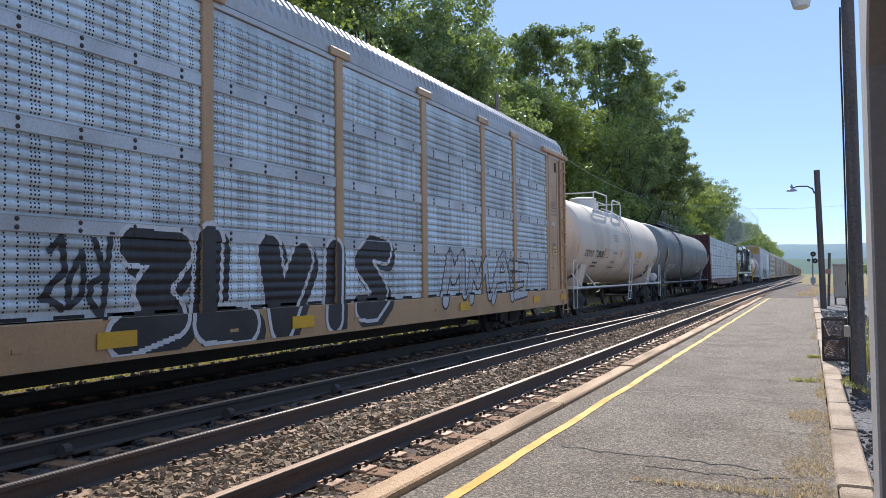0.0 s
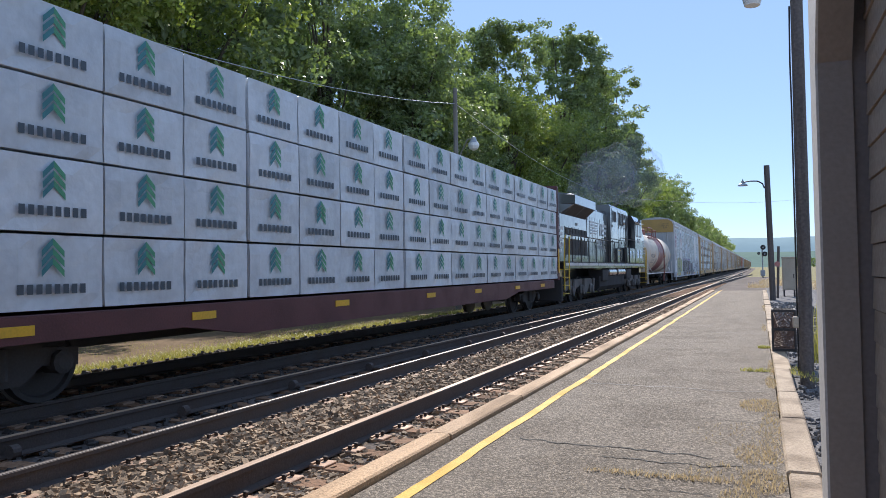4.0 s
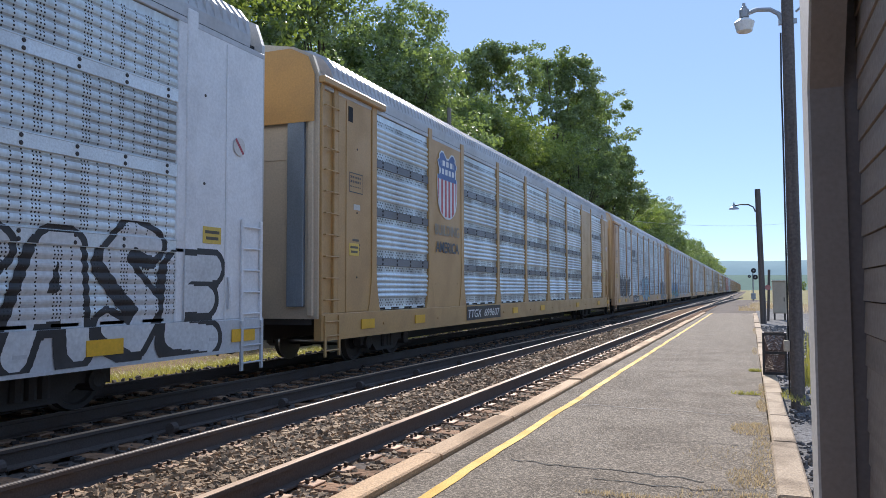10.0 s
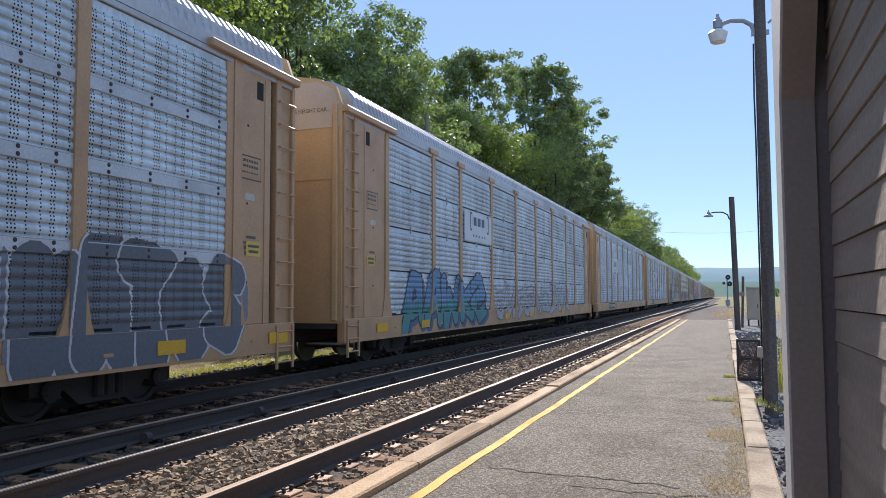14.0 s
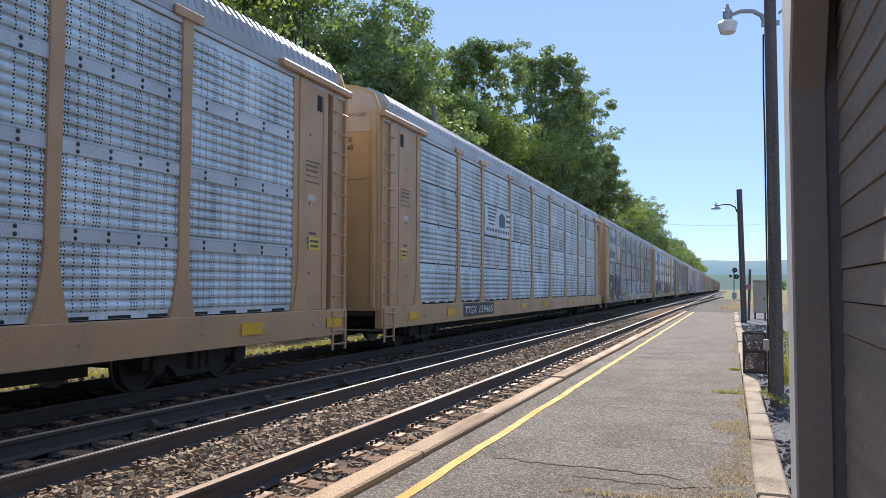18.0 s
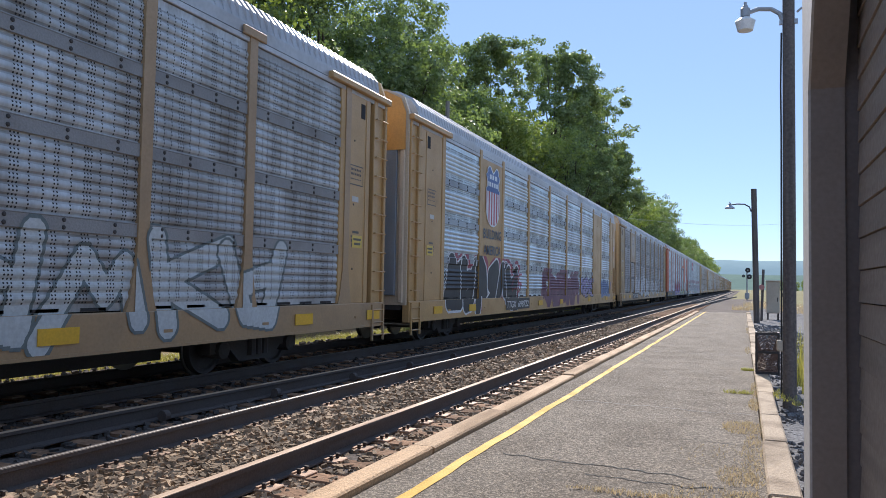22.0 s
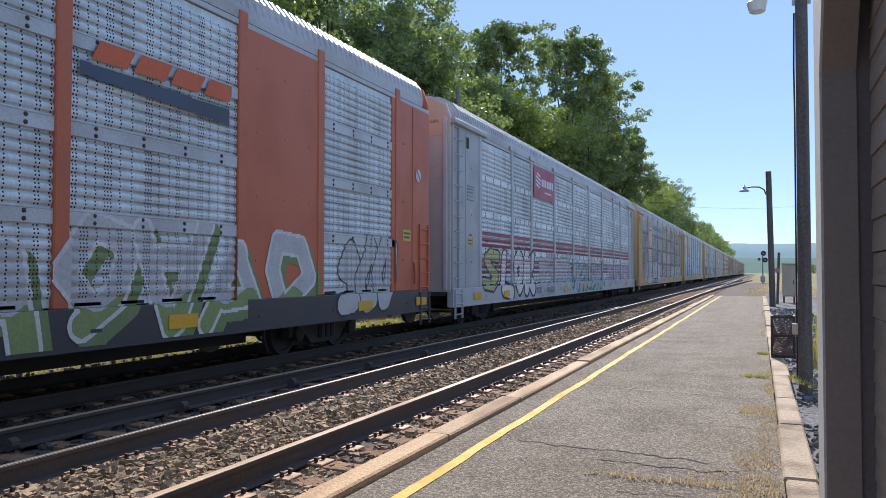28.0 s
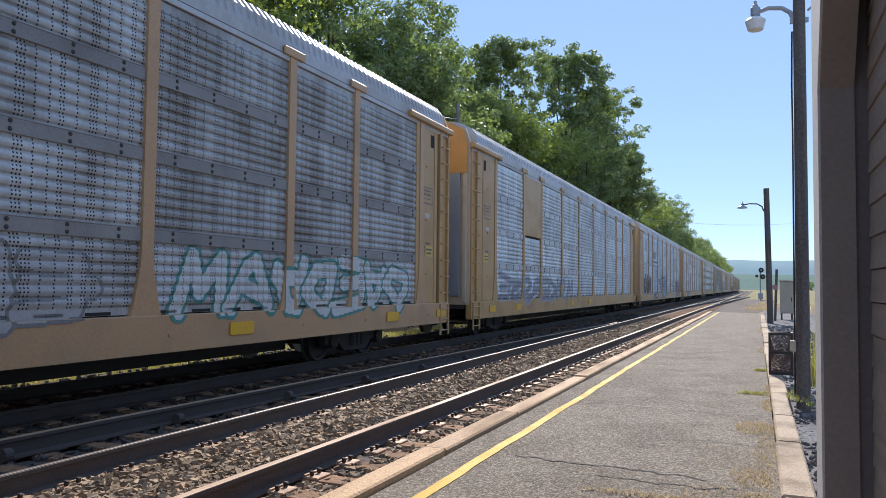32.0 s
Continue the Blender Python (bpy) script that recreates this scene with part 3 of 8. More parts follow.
platform()
edge = thing("platform_edge", "tan weathered timber planks along the platform's trackside edge", "platform edge", kind="structure")
y, j = -7.0, 0
for y0, y1 in [(-7, -3.3), (-3.3, 0.8), (0.8, 3.4), (3.4, 5.72), (5.72, 7.73), (7.73, 11.2), (11.2, 14.8), (14.8, 18.6), (18.6, 22.4), (22.4, 26.3), (26.3, 30.2), (30.2, 34.1), (34.1, 38), (38, 41.9), (41.9, 45.7)]:
    dx, dz = rng.uniform(-0.02, 0.02), rng.uniform(-0.008, 0.01)
    s = Shape().box(0.895 + dx, 1.095, y0 + 0.008, y1 - 0.008, -0.42, 0.048 + dz, 0.014)
    part("plank", s, M["edge"], edge)
kerb = thing("kerb", "cracked pale concrete kerb along the platform's back edge", "kerb", kind="structure")
y = -6.0
while y < PLAT_END:
    ln = rng.choice((1.5, 1.9, 2.3, 2.8))
    s = Shape().box(3.575 + rng.uniform(-0.012, 0.012), 3.785 + rng.uniform(-0.015, 0.015), y + 0.008, min(y + ln, PLAT_END) - 0.008, -0.42, 0.035 + rng.uniform(-0.012, 0.012), 0.016)
    part("kerb_stone", s, M["kerb"], kerb)
    y += ln


def tufts(name, spots, mat, label, seed, tall=0.04, lean=0.9):
    r = random.Random(seed)
    s = Shape()
    for cx, cy, rx, ry, n in spots:
        for _ in range(n):
            a, q = r.uniform(0, 6.283), math.sqrt(r.random())
            x, y = cx + rx * q * math.cos(a), cy + ry * q * math.sin(a)
            h, d = tall * r.uniform(0.35, 1.3), r.uniform(0, 6.283)
            w = (0.0015 if tall < 0.06 else 0.004) + 0.003 * r.random()
            ux, uy = math.cos(d), math.sin(d)
            k = lean * h * r.uniform(0.3, 1.4)
            z = 0.012 if x > 0 else -0.37
            p = [(x - uy * w, y + ux * w, z), (x + uy * w, y - ux * w, z), (x + ux * k * 0.4 + uy * w * 0.7, y + uy * k * 0.4 - ux * w * 0.7, z + h * 0.6), (x + ux * k * 0.4 - uy * w * 0.7, y + uy * k * 0.4 + ux * w * 0.7, z + h * 0.6), (x + ux * k, y + uy * k, z + h)]
            s.add(p, [(0, 1, 2, 3), (3, 2, 4)])
    thing(name, label, "grass", kind="stuff", data=s.mesh(name, mat))


tufts("dry_grass", [(3.42, 8.0, 0.2, 0.35, 700), (3.50, 6.6, 0.10, 1.0, 700), (3.38, 5.9, 0.14, 0.3, 420), (3.44, 5.2, 0.14, 0.3, 480), (3.30, 4.75, 0.12, 0.25, 300), (3.48, 4.3, 0.10, 0.4, 420), (3.15, 5.3, 0.25, 0.25, 160), (3.2, 6.6, 0.3, 0.5, 160), (3.53, 9.6, 0.06, 0.5, 350), (2.85, 5.12, 0.55, 0.06, 420), (3.56, 11.0, 0.05, 0.8, 260), (3.62, 7.4, 0.05, 2.6, 700), (3.55, 26.5, 0.06, 2.0, 300), (3.5, 18, 0.05, 1.0, 200)], M["dry_grass"], "dry straw-coloured grass tufts growing along the kerb", 3, 0.03)
tufts("green_weeds", [(3.36, 10.6, 0.18, 0.06, 200), (3.48, 13.6, 0.1, 0.1, 300), (3.9, 10.6, 0.15, 0.5, 220), (4.1, 9.9, 0.15, 0.25, 120)], M["green_grass"], "yellow-green weeds in the platform's cracks and by the pole", 4, 0.05)
tufts("tall_weeds", [(4.25, 11.0, 0.12, 0.25, 140), (4.15, 11.9, 0.1, 0.3, 90)], M["green_grass"], "tall green weeds at the foot of the lamp pole", 9, 0.75, 0.25)
tufts("track_weeds", [(-7.95, 14, 0.35, 16, 16000), (-7.9, 44, 0.35, 16, 6000), (-8.35, 12, 0.35, 14, 3500), (-8.3, 34, 0.4, 14, 3000)], M["green_grass"], "yellow-green weeds along the edge of the far track's ballast", 6, 0.12)
tufts("ground_weeds", [(-8.9, 6, 0.9, 5, 4500), (-10.8, 8, 1.3, 7, 4500), (-9.2, 18, 0.8, 6, 2500), (-12.4, 12, 0.8, 10, 2500)], M["green_grass"], "short yellow-green weeds on the bare earth beyond the train", 12, 0.055)
tufts("yard_grass", [(4.6, 64, 1.2, 9, 2500), (7.2, 54, 2.0, 10, 2500), (3.4, 52, 0.7, 2.0, 600)], M["dry_grass"], "dry grass beyond the platform's end", 8, 0.3)


def lamp_post(x, y, height, r0, r1, arm, arm_z, drop, shade, lean=0.0, label=""):
    ob = thing("lamp_post", label, "street lamp", group="platform lamps", at=(x, y, -0.2))
    part("pole", Shape().tube([(0, 0, -0.2), (lean * 0.5, 0, height * 0.5), (lean, 0, height)], [r0, (r0 + r1) / 2, r1], 12), M["pole_wood"], ob, smooth=True)
    z = arm_z
    a = [(-r1, 0, z - 0.32 * arm), (-r1 - 0.08 * arm, 0, z - 0.1 * arm), (-r1 - 0.28 * arm, 0, z + 0.02), (-r1 - 0.6 * arm, 0, z + 0.04), (-arm, 0, z)]
    part("arm", Shape().tube([(q[0] + lean * z / height, q[1], q[2]) for q in a], 0.03 if shade > 0.15 else 0.03, 8), M["galv"] if shade > 0.15 else M["dark_metal"], ob, smooth=True)
    lx = -arm + lean * z / height
    hd = Shape().lathe([(0.0, 0.03), (0.015, 0.06), (0.12, 0.06), (0.14, 0.035), (0.16, 0.035), (0.17, 0.02), (0.21, 0.02)], 2, (lx - 0.02, 0, z - 0.06), 14)
    head = part("lamp_head", hd, M["galv"], ob, smooth=True)
    part("shade", Shape().lathe([(0.0, 0.065), (-0.035, 0.11), (-0.05, 0.128), (-0.17, 0.098), (-0.178, 0.085)], 2, (lx - 0.02, 0, z - 0.06), 18) if shade > 0.15 else Shape().lathe([(0.02, 0.1), (-0.05, 0.2), (-0.1, 0.22)], 2, (lx - 0.02, 0, z - 0.06), 14), M["white_glass"] if shade > 0.15 else M["galv"], head, "white ribbed glass refractor", smooth=True)
    return ob


lamp = lamp_post(3.965, 10.6, 9.2, 0.084, 0.064, 0.5, 5.2, 0, 0.2, 0.0, "dark creosoted timber lamp pole with curved arm and white glass lamp")
part("cable", Shape().tube([(-0.085, 0.02, 4.9), (-0.095, 0.02, 4.2), (-0.09, 0.02, 3.6), (-0.095, 0.02, 0.2)], 0.012, 6), M["rubber"], lamp)
part("conduit_box", Shape().box(-0.15, -0.08, -0.05, 0.05, 0.78, 0.92, 0.01), M["grey_metal"], lamp)
part("bracket", Shape().box(-0.11, 0.11, -0.02, 0.02, 5.0, 5.06).tube([(0.1, 0, 5.15), (0.16, 0, 5.2)], 0.015), M["galv"], lamp)
lamp_post(3.98, 36.6, 6.05, 0.13, 0.12, 1.0, 5.35, 0, 0.1, -0.12, "thin dark timber lamp pole with a small curved lamp arm")


def litter_bin(x, y):
    ob = thing("litter_bin", "rusty brown wire-mesh litter basket standing on the kerb", "litter bin", at=(x, y, 0.03))
    w, d, h = 0.32, 0.32, 0.66
    fr = Shape()
    for a in (0, w):
        for b in (0, d):
            fr.box(a - 0.015, a + 0.015, b - 0.015, b + 0.015, 0.0, h, 0.003)
    for z in (0.03, h * 0.53, h - 0.02):
        for a in (0, w):
            fr.box(a - 0.014, a + 0.014, 0, d, z - 0.02, z + 0.02)
        for b in (0, d):
            fr.box(0, w, b - 0.014, b + 0.014, z - 0.02, z + 0.02)
    part("frame", fr, M["dark_metal"], ob)
    rust = surface("rust_mesh", (0.22, 0.14, 0.11), 0.8, metal=0.3, amount=0.5)
    for side in range(4):
        s = Shape()
        for i in range(1, 18):
            u = w * i / 18
            for flip in (0, 1):
                p0, p1 = (u, 0.04), (min(w, max(0, u + (0.18 if flip else -0.18))), h - 0.04)
                q = [(p0[0], 0, p0[1]), (p1[0], 0, p1[1])]
                if side == 1:
                    q = [(a, d, c) for a, b, c in q]
                if side > 1:
                    q = [(0 if side == 2 else w, a, c) for a, b, c in q]
                s.tube(q, 0.0045, 4)
        part("mesh_side", s, rust, ob)


litter_bin(3.61, 12.9)


def relay_cabinet(x, y):
    ob = thing("relay_cabinet", "grey steel trackside relay cabinet on short legs", "cabinet", at=(x, y, -0.2))
    body = part("body", Shape().box(0, 0.62, 0, 0.5, 0.35, 1.95, 0.02), M["grey_metal"], ob)
    part("roof", Shape().box(-0.04, 0.66, -0.05, 0.55, 1.95, 2.01, 0.02), M["grey_metal"], ob)
    part("door", Shape().box(0.04, 0.58, -0.02, 0.0, 0.42, 1.88, 0.006), M["grey_metal"], body)
    part("handle", Shape().box(0.5, 0.54, -0.05, -0.02, 0.95, 1.15, 0.004), M["dark_metal"], body)
    for a in (0.04, 0.51):
        for b in (0.04, 0.4):
            part("leg", Shape().box(a, a + 0.07, b, b + 0.07, 0.0, 0.35), M["dark_metal"], ob)
    return ob


relay_cabinet(4.50, 41.5)
post = thing("switch_marker", "thin dark post with a red reflector disc", "marker post", at=(4.22, 39.5, -0.3))
part("post", Shape().tube([(0, 0, 0), (0.1, 0, 2.6)], 0.06, 8), M["pole_wood"], post)
part("disc", Shape().lathe([(-0.02, 0.13), (0.02, 0.13)], 1, (0.02, -0.1, 1.75), 14), surface("red_reflector", (0.45, 0.20, 0.18), 0.5), post, "pinkish red reflector")
leaning = thing("guy_post", "leaning grey timber stub beside the cabinet", "post", at=(5.6, 38.0, -0.3))
part("post", Shape().tube([(0, 0, 0), (-0.5, 0, 1.5)], 0.07, 8), M["pole_wood"], leaning)


def signal_mast(x, y):
    ob = thing("railway_signal", "distant railway signal with black round heads on a mast", "signal", at=(x, y, -0.3))
    part("mast", Shape().tube([(0, 0, 0), (0, 0, 4.4)], 0.09, 8), M["galv"], ob)
    for dx, z, r in ((0.1, 4.2, 0.34), (-0.45, 3.4, 0.2), (0.3, 3.3, 0.34)):
        head = part("signal_head", Shape().lathe([(-0.06, r), (0.06, r)], 1, (dx, -0.2, z), 16), M["rubber"], ob, "black signal backplate")
        part("lens", Shape().lathe([(-0.03, r * 0.3), (0.03, r * 0.3)], 1, (dx, -0.27, z), 12), M["galv"], head)
    part("case", Shape().box(-0.3, 0.3, -0.3, 0.3, 0.3, 1.1, 0.03), M["galv"], ob)


signal_mast(3.9, 112.0)

# the station building beside the camera
hut = thing("station_building", "brown clapboard station building with a projecting corner pier", "building", kind="structure")
WX, WY = 3.915, 3.95
z, i = -0.3, 0
part("wall_core", Shape().box(WX + 0.03, WX + 3.0, -6.0, WY + 0.9, -0.3, 4.6), M["trim_shade"], hut)
while z < 4.4:
    s = Shape()
    s.prism([(WX + 0.002, z + 0.141), (WX - 0.006, z + 0.0), (WX + 0.03, z + 0.0), (WX + 0.03, z + 0.141)], 1, -6.0, WY - 0.02)
    # the section is drawn in x and z
    part("clapboard", s, M["siding"], hut)
    z += 0.147
pier = Shape()
prof = [(WY, -0.3), (WY + 0.35, -0.3), (WY + 0.35, 4.6), (WY - 1.3, 4.6), (WY - 1.3, 4.2), (WY, 2.32)]
pier.prism(prof, 0, 3.716, 3.86)
part("pier", pier, M["trim"], hut, "taupe board-clad pier with a flared top")
part("pier_face", Shape().prism(prof, 0, 3.705, 3.716), M["trim_sunlit"], hut, "trackside face of the pier, its sunlit paleness put into the colour")
# filler between pier and wall; the gap's shade is its colour
part("recess", Shape().box(3.86, WX + 0.03, WY + 0.02, WY + 0.9, -0.3, 4.6), M["trim_shade"], hut)
part("soffit", Shape().box(2.6, WX + 3.0, -6.0, WY - 1.3, 4.6, 4.75), M["trim"], hut)

# poles and wires behind the train
def utility_pole(x, y, h, lamp_arm=False):
    ob = thing("utility_pole", "grey timber utility pole among the trees" + (" with a round white lamp" if lamp_arm else ""), "utility pole", at=(x, y, -0.4))
    part("pole", Shape().tube([(0, 0, 0), (0, 0, h)], [0.15, 0.10], 8), surface("grey_wood", (0.26, 0.24, 0.22), 0.85), ob)
    if lamp_arm:
        part("arm", Shape().tube([(0, 0, h * 0.60), (0.4, -0.4, h * 0.70), (0.9, -0.9, h * 0.745), (1.35, -1.35, h * 0.74)], 0.035, 6), M["galv"], ob)
        lampb = part("lamp_head", Shape().lathe([(0.28, 0.02), (0.25, 0.10), (0.1, 0.14), (0.0, 0.22)], 2, (1.35, -1.35, h * 0.72), 12), M["galv"], ob)
        part("globe", Shape().lathe([(0.0, 0.22), (-0.12, 0.24), (-0.25, 0.18), (-0.32, 0.05)], 2, (1.35, -1.35, h * 0.72), 14), M["white_glass"], lampb, "white globe")


utility_pole(-9.0, 31.5, 10.0, True)
utility_pole(-10.5, 76.0, 9.5)
sheet("ballast_yard", 1.0, 5.5, PLAT_END + 0.02, 120, -0.22, M["ballast"], "brown-grey crushed stone beyond the platform's end", 8, 60, 0.05)
cone = thing("traffic_cone", "small orange traffic cone standing on the bare earth beyond the train", "traffic cone", at=(-10.9, 34.0, -0.37))
orange = surface("cone_orange", (0.75, 0.14, 0.03), 0.6, amount=0.2)
part("base", Shape().box(-0.19, 0.19, -0.19, 0.19, 0.0, 0.04, 0.01), M["rubber"], cone)
part("body", Shape().lathe([(0.04, 0.14), (0.72, 0.03), (0.74, 0.02)], 2, (0, 0, 0), 16), orange, cone, smooth=True)
part("collar", Shape().lathe([(0.38, 0.09), (0.385, 0.096), (0.5, 0.077), (0.505, 0.07)], 2, (0, 0, 0), 16), M["white_glass"], cone, "white reflective collar", smooth=True)
wires = thing("overhead_wire", "slack overhead cables behind the train", "cable", kind="stuff")
for (a, b, sag) in (((-9.0, 31.5, 8.9), (-9.5, -12, 7.6), 1.7), ((-9.0, 31.5, 8.9), (-10.5, 76.0, 8.9), 0.7), ((-10.5, 76.0, 8.6), (9.0, 128.0, 11.5), 0.6)):
    A, B = Vector(a), Vector(b)
    part("wire", Shape().tube([A.lerp(B, u) - Vector((0, 0, sag * 4 * u * (1 - u))) for u in (i / 16 for i in range(17))], 0.014, 5), M["galv"], wires)

# ---- trees, hills ----


LEAF = leaf_material("leaves", (0.15, 0.19, 0.10), (0.33, 0.375, 0.175), (1.05, 1.25, 0.55), 0.4)
LEAF_LIGHT = leaf_material("leaves_light", (0.19, 0.24, 0.075), (0.36, 0.39, 0.13), (1.1, 1.25, 0.55), 0.45)


def crown_mesh(seed, height, radius, leaves, size, mat, base=0.12, count=50):
    """A crown of leaf clumps gathered on many uneven boughs; gaps stay between them."""
    r = np.random.default_rng(seed)
    cs = []
    for i in range(count):
        h = base + (1 - base) * (i + r.random()) / count
        wide = radius * math.sqrt(max(0.05, 1 - abs((h - 0.52) / 0.56) ** 2.2))
        a = r.random() * 6.283
        q = wide * (0.35 + 0.6 * r.random())
        cs.append((q * math.cos(a), q * math.sin(a), h * height, radius * (0.24 + 0.20 * r.random())))
    cs.append((0, 0, height * 0.93, radius * 0.25))
    cs = np.array(cs)
    # each bough carries many small clumps, each clump many leaves
    per = 16
    w = cs[:, 3] ** 2
    m = len(cs) * per
    kb = r.choice(len(cs), m, p=w / w.sum())
    e = r.normal(size=(m, 3)) + np.array((0, 0, 0.15))
    e /= np.linalg.norm(e, axis=1)[:, None]
    cl = cs[kb, :3] + e * (cs[kb, 3] * (0.72 + 0.38 * r.random(m)))[:, None] * np.array((1, 1, 0.8))
    cr = radius * (0.075 + 0.07 * r.random(m))
    k = r.choice(m, leaves, p=cr ** 2 / (cr ** 2).sum())
    d = r.normal(size=(leaves, 3))
    d /= np.linalg.norm(d, axis=1)[:, None]
    c = cl[k] + d * (cr[k] * r.random(leaves) ** 0.4)[:, None] * np.array((1, 1, 0.7))
    n = d * 0.6 + e[k] * 0.5 + r.normal(size=(leaves, 3)) * 0.6 + np.array((0, 0, 0.4))
    n /= np.linalg.norm(n, axis=1)[:, None]
    t = np.cross(n, r.normal(size=(leaves, 3)))
    t /= np.linalg.norm(t, axis=1)[:, None]
    b = np.cross(n, t)
    s = (size * (0.6 + 0.8 * r.random(leaves)))[:, None]
    p = np.stack([c - t * s, c - b * s * 0.6 + n * s * 0.15, c + t * s, c + b * s * 0.6 + n * s * 0.15], 1).reshape(-1, 3)
    me = bpy.data.meshes.new("crown")
    me.from_pydata(p.tolist(), [], (np.arange(leaves * 4).reshape(-1, 4)).tolist())
    me.materials.append(mat)
    return me, cs


def tree_kind(seed, height, radius, leaves, size, mat, base=0.12):
    me, cs = crown_mesh(seed, height, radius, leaves, size, mat, base)
    s = Shape()
    s.tube([(0, 0, -0.3), (0.1, 0, height * 0.3), (0.0, 0.15, height * 0.6), (0, 0, height * 0.9)], [0.42, 0.3, 0.18, 0.04], 8)
    for q in cs[::2]:
        z0 = max(height * 0.18, q[2] * 0.55)
        s.tube([(0, 0, z0), (q[0] * 0.5, q[1] * 0.5, (z0 + q[2]) / 2 + 0.3), tuple(q[:3])], [0.13, 0.08, 0.03], 5)
    return me, s.mesh("trunk", M["bark"], True)


KINDS = [tree_kind(11, 20, 6.6, 46000, 0.14, LEAF, 0.05), tree_kind(12, 21, 6.0, 43000, 0.14, LEAF, 0.08), tree_kind(13, 17, 5.2, 33000, 0.13, LEAF, 0.08), tree_kind(14, 14, 4.6, 28000, 0.113, LEAF_LIGHT, 0.1),
         tree_kind(15, 25.5, 5.6, 46000, 0.158, LEAF, 0.06), tree_kind(16, 15, 5.0, 7000, 0.24, LEAF, 0.05), tree_kind(17, 14, 4.8, 7000, 0.24, LEAF_LIGHT, 0.05)]


def tree(kind, x, y, scale=1.0, turn=0.0, label="tall broadleaf tree in full dark green summer leaf"):
    ob = thing("tree", label, "tree", group="trees behind the tracks", at=(x, y, -0.4))
    ob.rotation_euler, ob.scale = (0, 0, turn), (scale, scale, scale)
    part("trunk", KINDS[kind][1], None, ob)
    part("crown", KINDS[kind][0], None, ob)


tr = random.Random(8)
DARK_TREE, LIGHT_TREE = "tall broadleaf tree in full dark green summer leaf", "lower tree with light yellow-green leaves before darker trees"
for k, x, y, sc in ((0, -22, 2, 1.1), (1, -20, 11, 1.05), (0, -21, 20, 1.12), (3, -16.5, 16.5, 1.0), (1, -22, 30, 1.1), (3, -17.5, 23.5, 1.05), (0, -19.5, 38, 1.0), (1, -19, 47, 0.98), (2, -15.5, 41, 0.95), (2, -16.8, 51, 0.9),
                    (3, -14.6, 57, 1.15), (4, -18.0, 65, 0.92), (3, -14.5, 67, 1.1), (4, -15.6, 80, 1.06), (2, -12.4, 76, 0.95), (4, -13.2, 92, 0.99), (2, -12.2, 100, 0.95), (1, -17.2, 101, 1.08)):
    tree(k, x, y, sc, tr.uniform(0, 6.28), LIGHT_TREE if k == 3 else DARK_TREE)
for i in range(10):
    tree(5, -31 + tr.uniform(-3, 3), 0 + 13 * i, tr.uniform(1.3, 1.6), tr.uniform(0, 6.28))
for i in range(9):     # unseen row on the station's side, added to darken the locomotive's reflections
    tree(5, 21 + tr.uniform(-2, 3), 12 + 8.5 * i, tr.uniform(0.48, 0.6), tr.uniform(0, 6.28), "unseen broadleaf tree added beyond the station yard for dark reflections")
y = 124.0
while y < 460:
    tree(tr.choice((5, 6, 5)) if y > 190 else tr.choice((3, 2, 2)), -12.5 + tr.uniform(-2, 1) - 0.004 * (y - 130), y, tr.uniform(0.9, 1.15), tr.uniform(0, 6.28), "broadleaf tree of the distant row along the tracks")
    y += tr.uniform(10, 15)
# low brush that closes the foot of the tree row
bm_, _ = crown_mesh(31, 5.0, 4.2, 2600, 0.2, LEAF, 0.0, 16)
for i in range(15):
    b = thing("bush", "dense dark green undergrowth below the trees", "bush", group="undergrowth", data=bm_, at=(-18.5 + tr.uniform(-2, 2) + 0.025 * 9 * i, 2 + 9 * i, -0.4))
    b.rotation_euler = (0, 0, tr.uniform(0, 6.28))


def ridge(name, y, z0, amp, mat, label, seed, x0=-700, x1=1500, step=20):
    s, rows = Shape(), []
    n = int((x1 - x0) / step)
    for i in range(n + 1):
        x = x0 + step * i
        h = z0 + amp * noise.noise((x * 0.0016, seed, 0)) + amp * 0.25 * noise.noise((x * 0.008, seed, 2)) + amp * 0.06 * noise.noise((x * 0.05, seed, 4))
        rows.append([(x, y - 260, -2), (x, y - 120, h * 0.62), (x, y, h), (x, y + 300, h * 0.8)])
    s.loft(rows, closed=False, caps=False)
    thing(name, label, "hill", kind="structure", data=s.mesh(name, mat, True))


ridge("backdrop", 3400, 118, 16, surface("far_hill", (0.17, 0.22, 0.235), 1.0, amount=0.35, dirt=(0.13, 0.18, 0.20), big=0.004, fine=0.03, grain=0.12, bump=0, spec=0), "wooded ridge on the far horizon, haze put into its blue-green colour and glow", 4.0)
ridge("backdrop", 1500, 27, 5, surface("mid_wood", (0.12, 0.16, 0.13), 1.0, amount=0.5, dirt=(0.08, 0.115, 0.10), big=0.01, fine=0.08, grain=0.3, bump=0, spec=0), "green woods across the valley, haze put into their colour and glow", 9.0, step=6)
# emission on both ridges stands in for the brightness of distant haze
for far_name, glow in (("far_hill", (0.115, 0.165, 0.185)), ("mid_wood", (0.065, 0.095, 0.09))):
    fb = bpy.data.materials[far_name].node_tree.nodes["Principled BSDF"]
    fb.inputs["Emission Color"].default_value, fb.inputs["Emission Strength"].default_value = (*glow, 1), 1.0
fr = random.Random(3)
for i in range(46):
    x, y = fr.uniform(10, 260), fr.uniform(760, 1150)
    if x < 40:
        continue
    tree(fr.choice((5, 6)), x, y, fr.uniform(0.5, 0.85), fr.uniform(0, 6.28), "far low green tree beyond the field")

